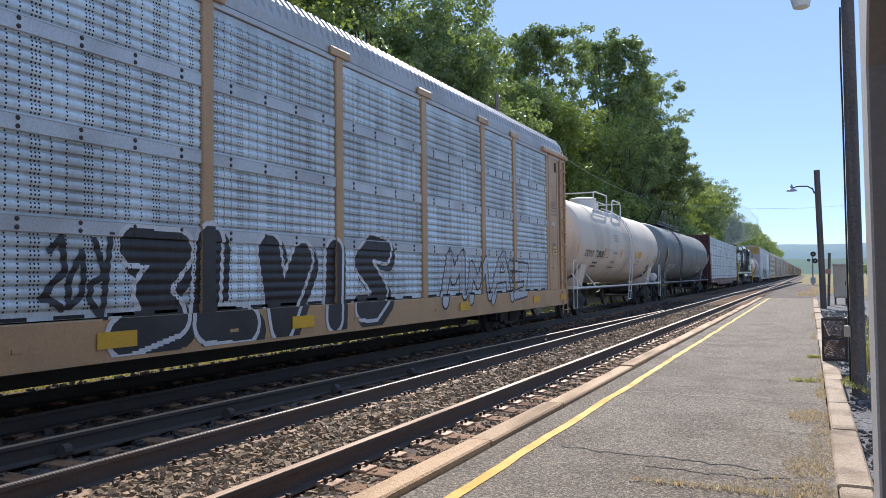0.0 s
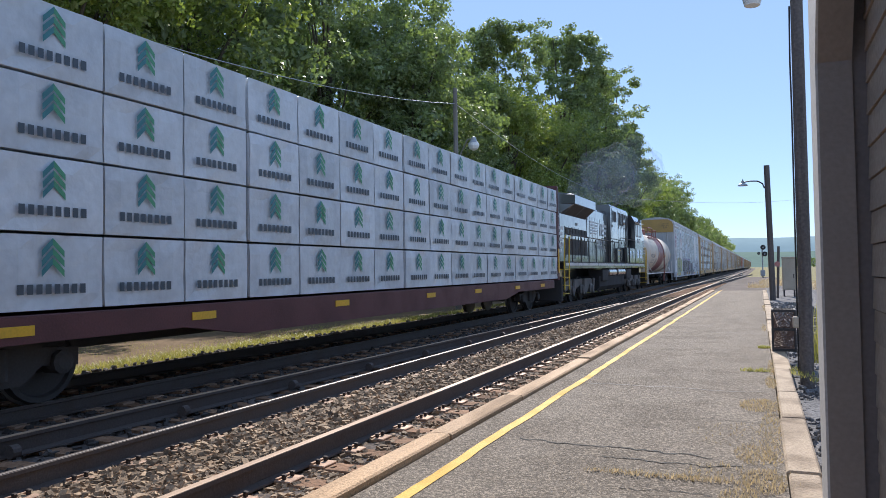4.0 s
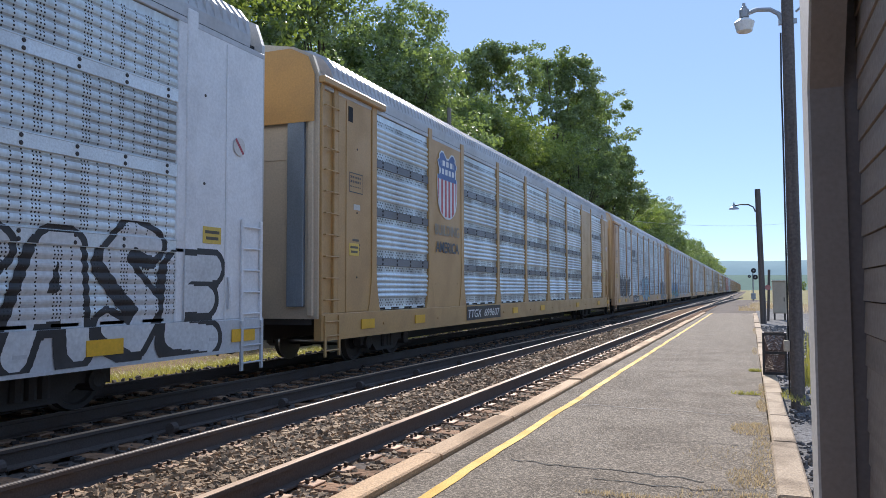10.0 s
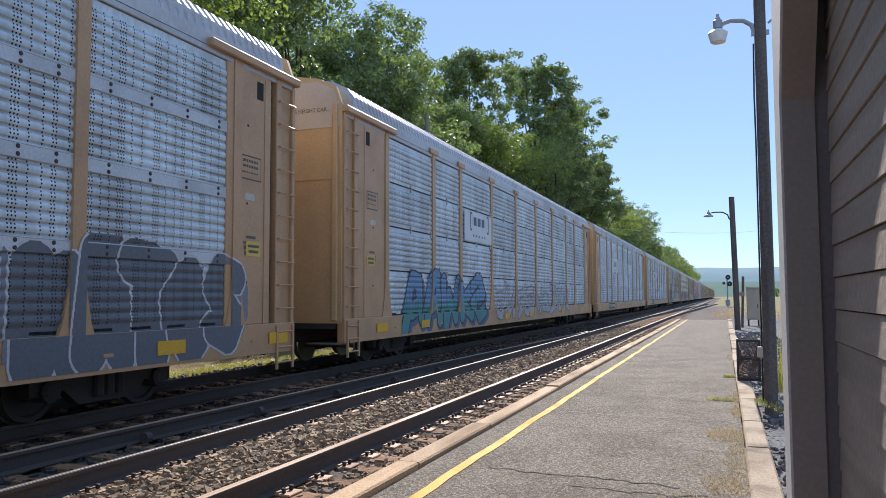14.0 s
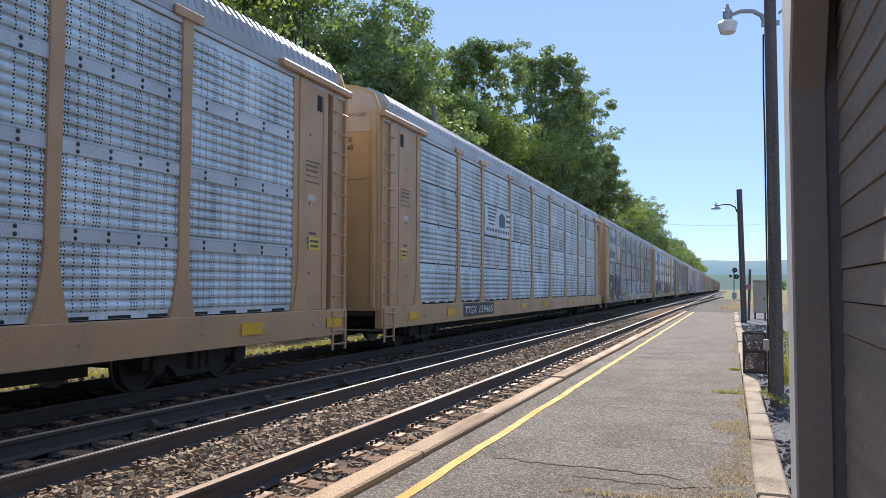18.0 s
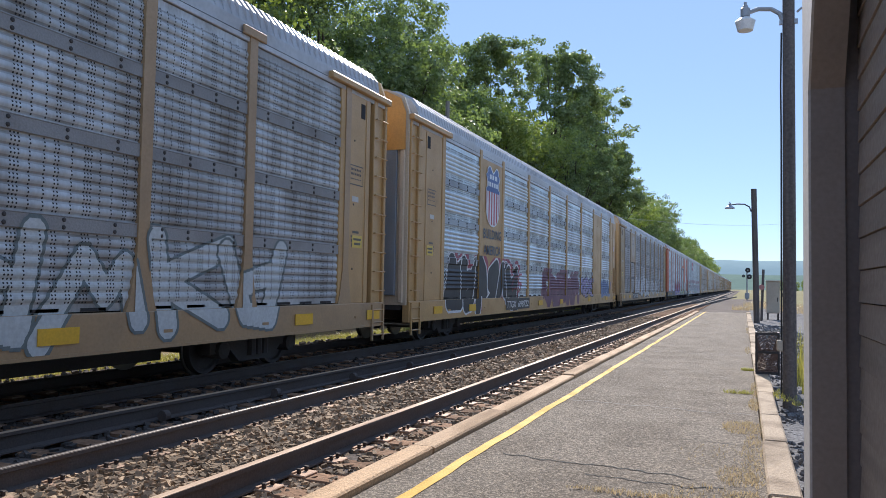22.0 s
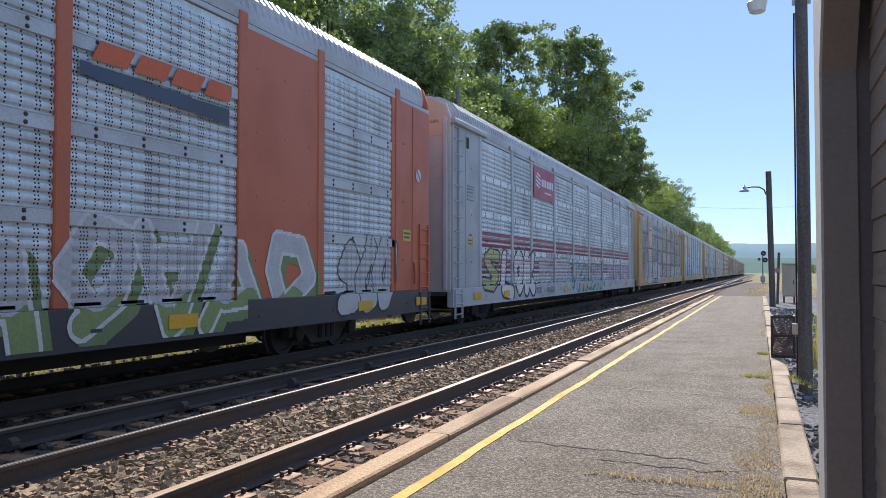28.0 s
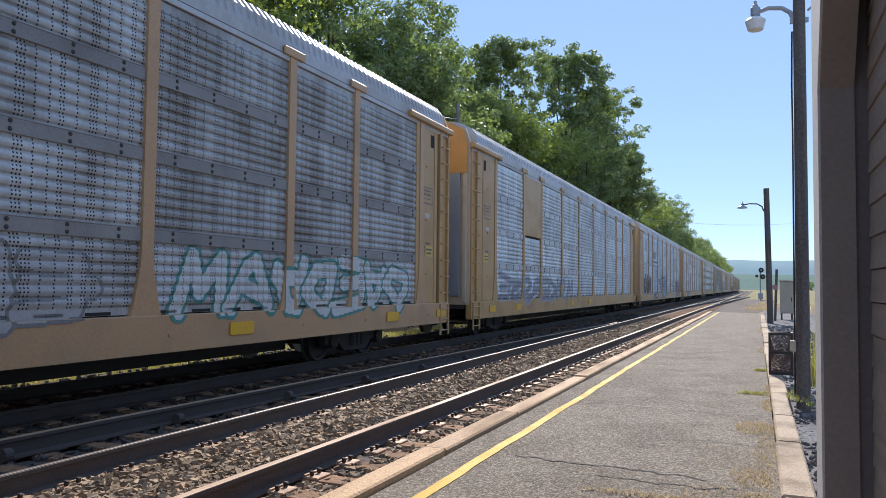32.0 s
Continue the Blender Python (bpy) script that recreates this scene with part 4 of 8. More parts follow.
# ---- the train ----
PAINTS = {}


def coat(rgb, rough=0.5):
    """A thin coat of paint in that colour, slightly chalky and dusty."""
    if rgb not in PAINTS:
        PAINTS[rgb] = surface("paint", rgb, rough, dirt=tuple(0.5 * c + 0.06 for c in rgb), amount=0.4, big=1.5, fine=30, grain=0.2, bump=0.05, vary=0)
    return PAINTS[rgb]


PIERCED = {}


def pierced(rgb):
    """Spray paint on the sheets of a side: the punched holes and a worn skin show through."""
    if rgb not in PIERCED:
        m = surface("spray_paint", rgb, 0.55, dirt=tuple(0.62 * c + 0.07 for c in rgb), amount=0.55, big=1.9, fine=24, grain=0.28, bump=0.05, vary=0)
        nt = m.node_tree
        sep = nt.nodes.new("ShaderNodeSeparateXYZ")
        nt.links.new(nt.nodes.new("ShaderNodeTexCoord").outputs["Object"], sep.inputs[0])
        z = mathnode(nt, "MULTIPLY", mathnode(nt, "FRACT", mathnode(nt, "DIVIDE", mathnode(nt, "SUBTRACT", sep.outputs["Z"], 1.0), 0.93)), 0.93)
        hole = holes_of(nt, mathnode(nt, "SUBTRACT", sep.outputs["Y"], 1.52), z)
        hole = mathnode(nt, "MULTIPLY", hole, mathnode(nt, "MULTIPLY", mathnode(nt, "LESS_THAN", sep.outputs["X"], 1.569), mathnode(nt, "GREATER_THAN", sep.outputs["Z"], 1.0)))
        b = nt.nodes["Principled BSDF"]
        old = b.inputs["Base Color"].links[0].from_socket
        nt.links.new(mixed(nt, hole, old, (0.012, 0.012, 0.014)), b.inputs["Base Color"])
        PIERCED[rgb] = m
    return PIERCED[rgb]


BLACK, WHITE, YELLOW = (0.022, 0.022, 0.026), (0.66, 0.67, 0.68), (0.72, 0.40, 0.02)
TAN, OCHRE, DULL, PALE, RED = (0.50, 0.305, 0.155), (0.47, 0.285, 0.11), (0.38, 0.245, 0.125), (0.74, 0.75, 0.77), (0.52, 0.135, 0.06)
steel_black = surface("steel_black", (0.062, 0.058, 0.057), 0.8, dirt=(0.11, 0.09, 0.075), amount=0.5, metal=0.2)
tread = surface("tread", (0.35, 0.33, 0.31), 0.35, metal=0.9, amount=0.3)
roof_steel = surface("roof_steel", (0.46, 0.46, 0.47), 0.5, metal=0.25, dirt=(0.30, 0.27, 0.25), amount=0.45, big=0.7, fine=12, grain=0.2, bump=0.05)
clip_steel = surface("clip_steel", (0.58, 0.60, 0.62), 0.45, metal=0.3, amount=0.3)
door_grey = surface("door_grey", (0.27, 0.32, 0.37), 0.55, metal=0.2, dirt=(0.15, 0.16, 0.17), amount=0.6, big=1.5, stretch=(1, 1, 0.3))
# near-black: the shade inside openings and behind the sheets, put into colour
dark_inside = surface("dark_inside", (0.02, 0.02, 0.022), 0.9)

BAYS = [(2.60, 5.30), (5.30, 7.30), (7.30, 10.15), (10.15, 13.0), (13.0, 15.85), (15.85, 18.72), (18.72, 21.6), (21.6, 23.6), (23.6, 26.4)]
POSTS = [2.6] + [b for a, b in BAYS]
ROWS = [1.0, 1.93, 2.86, 3.79]
PANEL_H = 0.93
SILL_LOW = 0.22
CAR = 28.66


def rib(z):
    """How far the pressed sheet stands out at a height above a panel's foot: rounded swells, narrower grooves."""
    if z < 0.09 or z >= 0.81:
        return 0.0
    return 0.021 * (0.5 - 0.5 * math.cos(2 * math.pi * (z - 0.09) / 0.12)) ** 0.6


def louvre(z):
    """The same for the bright sheets: bold ribs between two flat punched strips."""
    if z < 0.215 or z >= 0.715:
        return 0.0
    return 0.030 * (0.5 - 0.5 * math.cos(2 * math.pi * (z - 0.215) / 0.10)) ** 0.8


def side_x(s, z, swell=rib):
    """The outer face of an autorack's side, from the car's middle line."""
    if z < 0.985:
        return 1.604
    if any(abs(s - p) < 0.11 for p in POSTS):
        return 1.592
    if s < 2.6 or s > 26.4:
        return 1.574
    zz = (z - 1.0) % PANEL_H
    if z > 1.2 and (zz < 0.06 or zz > 0.84):
        return 1.566
    return 1.534 + swell(zz) + 0.003


def side_louvre(s, z):
    return 1.576 if 5.41 < s < 7.19 or 21.71 < s < 23.49 else side_x(s, z, louvre)


def side_solid(s, z):
    """A side with plain panels at the shield and behind it."""
    return 1.576 if 5.41 < s < 7.19 or 21.71 < s < 23.49 else side_x(s, z)


SIDES = (side_x, side_louvre, side_solid)


def painted(name, parent, s0, s1, z0, z1, label_of, colours, skin=None, ds=0.01, dz=0.02, label="", lift=0.004):
    """Paint laid on a side: label_of(s, z) gives the number of the colour there, -1 for none."""
    S = np.arange(s0, s1 + ds, ds)
    nz = max(1, int(round((z1 - z0) / dz)))
    zs = z0 + (z1 - z0) * np.arange(nz + 1) / nz
    cuts = sorted([p + d for p in POSTS for d in (-0.11, 0.11)] + [2.6, 26.4]) if skin in SIDES else []
    sh = Shape()
    G, H = np.meshgrid(S, (zs[:-1] + zs[1:]) / 2)
    LAB = label_of(G, H)
    edges = []
    for row in LAB:
        at = np.flatnonzero(np.diff(row)) + 1
        edges.append([(-1, int(row[0]), S[0] - ds / 2)] + [(int(row[k - 1]), int(row[k]), S[k] - ds / 2) for k in at] + [(int(row[-1]), -1, S[-1] + ds / 2)])

    def met(i, j):
        """The edges of row i where they meet row j, so that outlines run smoothly."""
        if not 0 <= j < nz:
            return [e[2] for e in edges[i]]
        out = []
        for l, r, p in edges[i]:
            near = [q for m, n, q in edges[j] if m == l and n == r and abs(q - p) < 0.07]
            out.append((p + min(near, key=lambda q: abs(q - p))) / 2 if near else p)
        return [max(out[:k + 1]) for k in range(len(out))]

    for i in range(nz):
        za, zb = zs[i], zs[i + 1]
        lo, hi = met(i, i - 1), met(i, i + 1)
        for k in range(len(lo) - 1):
            lab, a0, a1, b0, b1 = edges[i][k][1], lo[k], lo[k + 1], hi[k], hi[k + 1]
            if lab < 0:
                continue
            inner = [c for c in cuts if max(a0, b0) + 0.01 < c < min(a1, b1) - 0.01]
            e0, e1 = [a0] + inner + [a1], [b0] + inner + [b1]
            for j in range(len(e0) - 1):
                mid = (e0[j] + e0[j + 1]) / 2
                if not skin:
                    xa = xb = lift
                elif skin in SIDES and za < 0.985 < zb:
                    xa = xb = skin(mid, (za + zb) / 2) + lift
                else:
                    xa, xb = skin(mid, za + 0.0005) + lift, skin(mid, zb - 0.0005) + lift
                sh.add([(xa, e0[j], za), (xa, e0[j + 1], za), (xb, e1[j + 1], zb), (xb, e1[j], zb)], [(0, 1, 2, 3)], lab)
    return part(name, sh, [(pierced if skin in SIDES else coat)(c) for c in colours], parent, label)


GLYPHS = [[[(0.1, 0), (0.35, 1), (0.62, 1), (0.95, 0)], [(0.28, 0.38), (0.78, 0.38)]],
          [[(0.12, 0), (0.12, 1), (0.8, 0.88), (0.78, 0.52), (0.2, 0.45), (0.92, 0)]],
          [[(0.92, 0.9), (0.4, 1), (0.1, 0.72), (0.5, 0.5), (0.92, 0.3), (0.6, 0), (0.1, 0.1)]],
          [[(0.08, 1), (0.3, 0), (0.52, 0.6), (0.74, 0), (0.95, 1)]],
          [[(0.5, 1), (0.1, 0.62), (0.2, 0.1), (0.7, 0), (0.95, 0.5), (0.5, 1)]],
          [[(0.1, 0), (0.15, 1)], [(0.92, 1), (0.2, 0.5), (0.98, 0)]],
          [[(0.95, 1), (0.1, 0.95), (0.1, 0.05), (0.95, 0)], [(0.12, 0.5), (0.75, 0.5)]]]


STROKES = {"A": [[(0, 0), (0.3, 1), (0.7, 1), (1, 0)], [(0.2, 0.4), (0.8, 0.4)]], "D": [[(0.05, 0), (0.05, 1), (0.7, 0.9), (0.95, 0.5), (0.7, 0.08), (0.05, 0)]],
           "E": [[(1, 1), (0.05, 0.95), (0.05, 0.05), (1, 0)], [(0.05, 0.5), (0.8, 0.5)]], "G": [[(1, 0.85), (0.5, 1), (0.05, 0.6), (0.15, 0.1), (0.7, 0), (1, 0.2), (0.95, 0.48), (0.55, 0.45)]],
           "I": [[(0.5, 0), (0.5, 1)]], "K": [[(0.05, 0), (0.05, 1)], [(0.95, 1), (0.1, 0.5), (1, 0)]], "L": [[(0.1, 1), (0.1, 0.05), (0.95, 0)]],
           "M": [[(0, 0), (0.1, 1), (0.5, 0.4), (0.9, 1), (1, 0)]], "O": [[(0.5, 1), (0.05, 0.65), (0.1, 0.2), (0.5, 0), (0.9, 0.2), (0.95, 0.7), (0.5, 1)]],
           "P": [[(0.1, 0), (0.1, 1), (0.8, 0.95), (0.9, 0.6), (0.15, 0.45)]], "R": [[(0.1, 0), (0.1, 1), (0.8, 0.95), (0.85, 0.6), (0.15, 0.48), (1, 0)]],
           "S": [[(0.95, 0.9), (0.4, 1), (0.08, 0.75), (0.5, 0.52), (0.92, 0.28), (0.6, 0), (0.05, 0.08)]], "T": [[(0, 1), (1, 1)], [(0.5, 1), (0.5, 0)]],
           "U": [[(0.05, 1), (0.1, 0.15), (0.5, 0), (0.9, 0.15), (0.95, 1)]], "V": [[(0, 1), (0.5, 0), (1, 1)]], "Z": [[(0.05, 1), (0.95, 1), (0.1, 0), (1, 0)]], "3": [[(0.05, 0.95), (0.9, 0.9), (0.4, 0.52), (0.95, 0.25), (0.05, 0.02)]]}


def lettered(s0, s1, z0, z1, n, seed, thick=0.13, lean=0.12, rim=0.05, drop=None, cloud=0.0, split=0.0, text=""):
    """Colour numbers of a wild spray piece: 0 fill, 1 rim, 2 drop shade, 3 cloud, 4 lower fill."""
    r = random.Random(seed)
    n, loose = len(text) or n, 0.4 if text else 1.0
    letters, w, h = [], (s1 - s0) / n, z1 - z0
    for i in range(n):
        g, fu, fv = r.choice(GLYPHS), r.random() < 0.6, r.random() < 0.6
        if text:
            g, fu, fv = [[(0.14 + 0.72 * u, v) for u, v in line] for line in STROKES[text[i]]], False, False
        tall, segs = r.uniform(0.82, 1.06), []
        for line in g:
            pts = []
            for u, v in line:
                u, v = (1 - u if fu else u), (1 - v if fv else v)
                uu, vv = u + loose * r.uniform(-0.13, 0.13), 0.1 + 0.8 * tall * v + loose * r.uniform(-0.1, 0.1)
                pts.append((s0 + w * (i + 0.02 + 0.96 * uu) + lean * h * (vv - 0.5), z0 + h * vv + 0.05 * h * math.sin(i * 2.1 + seed)))
            segs += list(zip(pts, pts[1:]))
        letters.append((segs, thick * h * r.uniform(0.85, 1.15)))

    def dist(segs, t, S, Z):
        d = np.full(S.shape, 9.0)
        for (a, b), (c, e) in segs:
            vx, vz = c - a, e - b
            q = np.clip(((S - a) * vx + (Z - b) * vz) / (vx * vx + vz * vz + 1e-9), 0, 1)
            d = np.minimum(d, np.hypot(S - a - q * vx, Z - b - q * vz))
        return d - t

    def label_of(S, Z):
        out = np.full(S.shape, -1)
        if cloud:
            wob = 0.22 * np.sin(S * 5.1 + seed) + 0.13 * np.sin(S * 11.7 + 2 * seed)
            mid = (z0 + z1) / 2
            inside = (np.abs(Z - mid) < (h / 2) * (cloud + wob)) & (S > s0 - 0.2) & (S < s1 + 0.2)
            out[inside] = 3
        for segs, t in letters:
            if drop:
                out[dist(segs, t, S - drop[0], Z - drop[1]) < rim] = 2
        for segs, t in letters:
            d = dist(segs, t, S, Z)
            out[d < rim] = 1
            out[d < 0] = 0
            if split:
                out[(d < 0) & (Z < z0 + h * (split + 0.08 * np.sin(S * 6 + seed)))] = 4
        return out
    return label_of


SKIN_OF = {}      # the face that a car offers to paint, by the car's name


def spray(car, s0, s1, z0, z1, n, seed, colours, label, **kw):
    while len(colours) < 5:
        colours = colours + [colours[-1]]
    painted("graffiti", car, s0 - 0.3, s1 + 0.3, max(0.585, z0 - 0.15), z1 + 0.12, lettered(s0, s1, z0, z1, n, seed, **kw), colours, SKIN_OF.get(car.name, side_x), label=label)


def scrawl(car, s0, s1, z0, z1, n, seed, colour, label="thin scrawled spray tag"):
    spray(car, s0, s1, z0, z1, n, seed, [colour], label, thick=0.045, rim=0.0)


def bars(rows):
    """Plain bars: s0, s1, z0, z1, colour number; later ones lie over earlier ones."""
    def label_of(S, Z):
        out = np.full(S.shape, -1)
        for a, b, c, d, k in rows:
            out[(S >= a) & (S <= b) & (Z >= c) & (Z <= d)] = k
        return out
    return label_of


def bar_row(s0, s1, z0, z1, n, k, gap=0.35):
    w = (s1 - s0) / n
    return [(s0 + w * i, s0 + w * (i + 1 - gap), z0, z1, k) for i in range(n)]


def shield_of(sc, zc, w, h):
    def label_of(S, Z):
        u, v = (S - sc) / w, (Z - zc) / h
        half = np.where(v > 0.38, 0.5 - 0.10 * np.abs(np.sin((v - 0.38) * 26)) * (v < 0.49), np.where(v > 0.16, 0.5 - 0.7 * (0.38 - v) * (v > 0.27) - 0.077 * (v <= 0.27), 0.45 + 0.05 * np.sin((v + 0.5) * 2.4)))
        half = np.where(v < -0.2, 0.47 * np.sqrt(np.clip(1 - ((-0.2 - v) / 0.3) ** 2, 0, 1)), half)
        top = 0.5 - 0.05 * np.cos(u * 12.5)
        ins = (np.abs(u) < half) & (v < top) & (v > -0.5)
        rim = ins & ~((np.abs(u) < half - 0.035) & (v < top - 0.03) & (v > -0.47))
        out = np.full(S.shape, -1)
        out[ins] = np.where(v > 0.10, 0, np.where(np.floor((u + 0.5) * 11) % 2 == 0, 1, 2))[ins]
        out[ins & (v > 0.32) & (v < 0.40) & (np.abs(u) < 0.32) & (np.floor((u + 0.5) * 16) % 3 != 0)] = 2
        out[ins & (v > 0.19) & (v < 0.27) & (np.abs(u) < 0.38) & (np.floor((u + 0.5) * 18) % 3 != 0)] = 2
        out[rim] = 2
        return out
    return label_of


def shield(car, sc, zc, w, h, faded=False):
    c = [(0.05, 0.10, 0.28), (0.45, 0.05, 0.06), WHITE] if not faded else [(0.26, 0.22, 0.19), (0.37, 0.26, 0.17), (0.50, 0.42, 0.33)]
    painted("emblem", car, sc - w / 2 - 0.05, sc + w / 2 + 0.05, zc - h / 2 - 0.03, zc + h / 2 + 0.06, shield_of(sc, zc, w, h), c, lambda s, z: 1.585, 0.012, 0.016, "shield emblem, blue top over red and white stripes")


# wheels and trucks, shared by all cars
def wheel_mesh(r, gauge=0.7525):
    s = Shape()
    s.tube([(-0.9, 0, 0), (0.9, 0, 0)], 0.08, 10)
    for e in (-1, 1):
        g = e * gauge
        s.lathe([(g - e * 0.085, r + 0.028), (g - e * 0.052, r + 0.028), (g - e * 0.045, r)], 0, (0, 0, 0), 28)
        s.lathe([(g - e * 0.045, r), (g + e * 0.06, r - 0.005), (g + e * 0.06, r - 0.06), (g + e * 0.02, r - 0.08), (g + e * 0.015, 0.14), (g + e * 0.08, 0.12), (g + e * 0.08, 0.05)], 0, (0, 0, 0), 28, 1)
    return s.mesh("wheelset", [tread, steel_black], True)


def truck_mesh(base, r):
    s = Shape()
    h = base / 2
    for e in (-1, 1):
        x0, x1 = sorted((e * 0.93, e * 1.08))
        s.prism([(-h - 0.24, r - 0.06), (-h - 0.24, r + 0.14), (-h + 0.2, r + 0.17), (-0.38, r + 0.34), (0.38, r + 0.34), (h - 0.2, r + 0.17), (h + 0.24, r + 0.14), (h + 0.24, r - 0.06), (h - 0.22, r - 0.02), (0.42, r - 0.2), (-0.42, r - 0.2), (-h + 0.22, r - 0.02)], 0, x0, x1)
        for y in (-h, h):
            s.lathe([(0.9 * e, 0.13), (1.14 * e, 0.13), (1.16 * e, 0.08)], 0, (0, y, r), 10)
        for y in (-0.16, 0.0, 0.16):
            s.lathe([(r - 0.12, 0.07), (r + 0.2, 0.07)], 2, (e * 1.1, y, 0), 8)
    s.box(-1.1, 1.1, -0.2, 0.2, r - 0.02, r + 0.3)
    return s.mesh("truck", steel_black)


WHEELS = {0.36: wheel_mesh(0.36), 0.46: wheel_mesh(0.46), 0.50: wheel_mesh(0.50)}
TRUCKS = {}
ROLLING = []


def truck(car, y, r=0.46, base=1.75):
    key = (r, base)
    if key not in TRUCKS:
        TRUCKS[key] = truck_mesh(base, r)
    t = part("truck", TRUCKS[key], None, car, "dark dusty steel wheel truck", at=(0, y, 0))
    for d in (-base / 2, base / 2):
        w = part("wheelset", WHEELS[r], None, t, "dark steel wheels with bright treads", at=(0, d, r))
        ROLLING.append((w, d, r))
    return t


def coupler(car, y, way):
    s = Shape().box(-0.13, 0.13, min(y, y + way * 0.62), max(y, y + way * 0.62), 0.72, 0.98, 0.03)
    s.box(-0.2, 0.2, min(y, y + way * 0.22), max(y, y + way * 0.22), 0.66, 1.04, 0.04)
    c = part("coupler", s, steel_black, car)
    part("brake_hose", Shape().tube([(0.35, y + way * 0.6, 0.75), (0.38, y + way * 0.3, 0.5), (0.3, y + way * 0.1, 0.36), (0.2, y, 0.4)], 0.022, 6), M["rubber"], c)


def rungs(shape, x, s0, s1, z0, z1, n, r=0.014, stand=0.07, slot=0):
    for s in (s0, s1):
        shape.box(x, x + 0.03, s - 0.025, s + 0.025, z0, z1, 0.0, slot)
    for i in range(n):
        z = z0 + 0.1 + (z1 - z0 - 0.2) * i / (n - 1)
        shape.tube([(x + 0.02, s0, z), (x + 0.02, s1, z)], r, 5, slot)


def panel_mesh(width, mat, style):
    top, swell = 0.918 if style == "seam" else PANEL_H, louvre if style == "louvre" else rib
    zs = [0.014 if style == "seam" else 0.0] + [0.09 + 0.012 * k for k in range(61)] + [0.87, top]
    s = Shape()
    s.loft([[(swell(z), 0.0, z), (swell(z), width, z)] for z in zs], closed=False, caps=False)
    s.loft([[(-0.02, 0.0, z), (-0.02, width, z)] for z in (zs[0], zs[-1])], closed=False, caps=False)
    return s.mesh("panel", mat, True)


def roof_mesh():
    s = Shape()
    prof = [(1.56, 4.82), (1.57, 4.98), (1.50, 5.16), (1.36, 5.34), (1.05, 5.50), (0.5, 5.60), (0, 5.62)]
    prof = prof + [(-x, z) for x, z in prof[-2::-1]]
    rings, y, step = [], 1.10, 0.17
    while y < CAR - 1.2:
        for d, up in ((0.0, 0), (0.06, 0), (0.08, 1), (0.15, 1)):
            rings.append([(x * (1 + 0.024 * up * (z > 5.05)), y + d, z + 0.036 * up * (z > 4.99)) for x, z in prof])
        y += step
    s.loft(rings, closed=False)
    return s.mesh("roof", roof_steel)


ROOF = roof_mesh()
BODY_LABEL = {}


def fitted(car, text, s0, s1, z, height, colour, face, slant=0.0):
    """Lettering fitted between two places along a car, lying on face(z)."""
    me = words(text, 1.0, 0.012)
    co = np.empty(len(me.vertices) * 3)
    me.vertices.foreach_get("co", co)
    co = co.reshape(-1, 3)
    lo, hi = co.min(0), co.max(0)
    v = (co[:, 2] - (lo[2] + hi[2]) / 2) / (hi[2] - lo[2]) * height
    co[:, 1] = s0 + (co[:, 1] - lo[1]) / (hi[1] - lo[1]) * (s1 - s0) + slant * v
    co[:, 2] = z + v
    co[:, 0] = [face(q) for q in co[:, 2]]
    me.vertices.foreach_set("co", co.ravel())
    me.update()
    me.materials.clear()
    me.materials.append(coat(colour))
    return part("lettering", me, None, car)


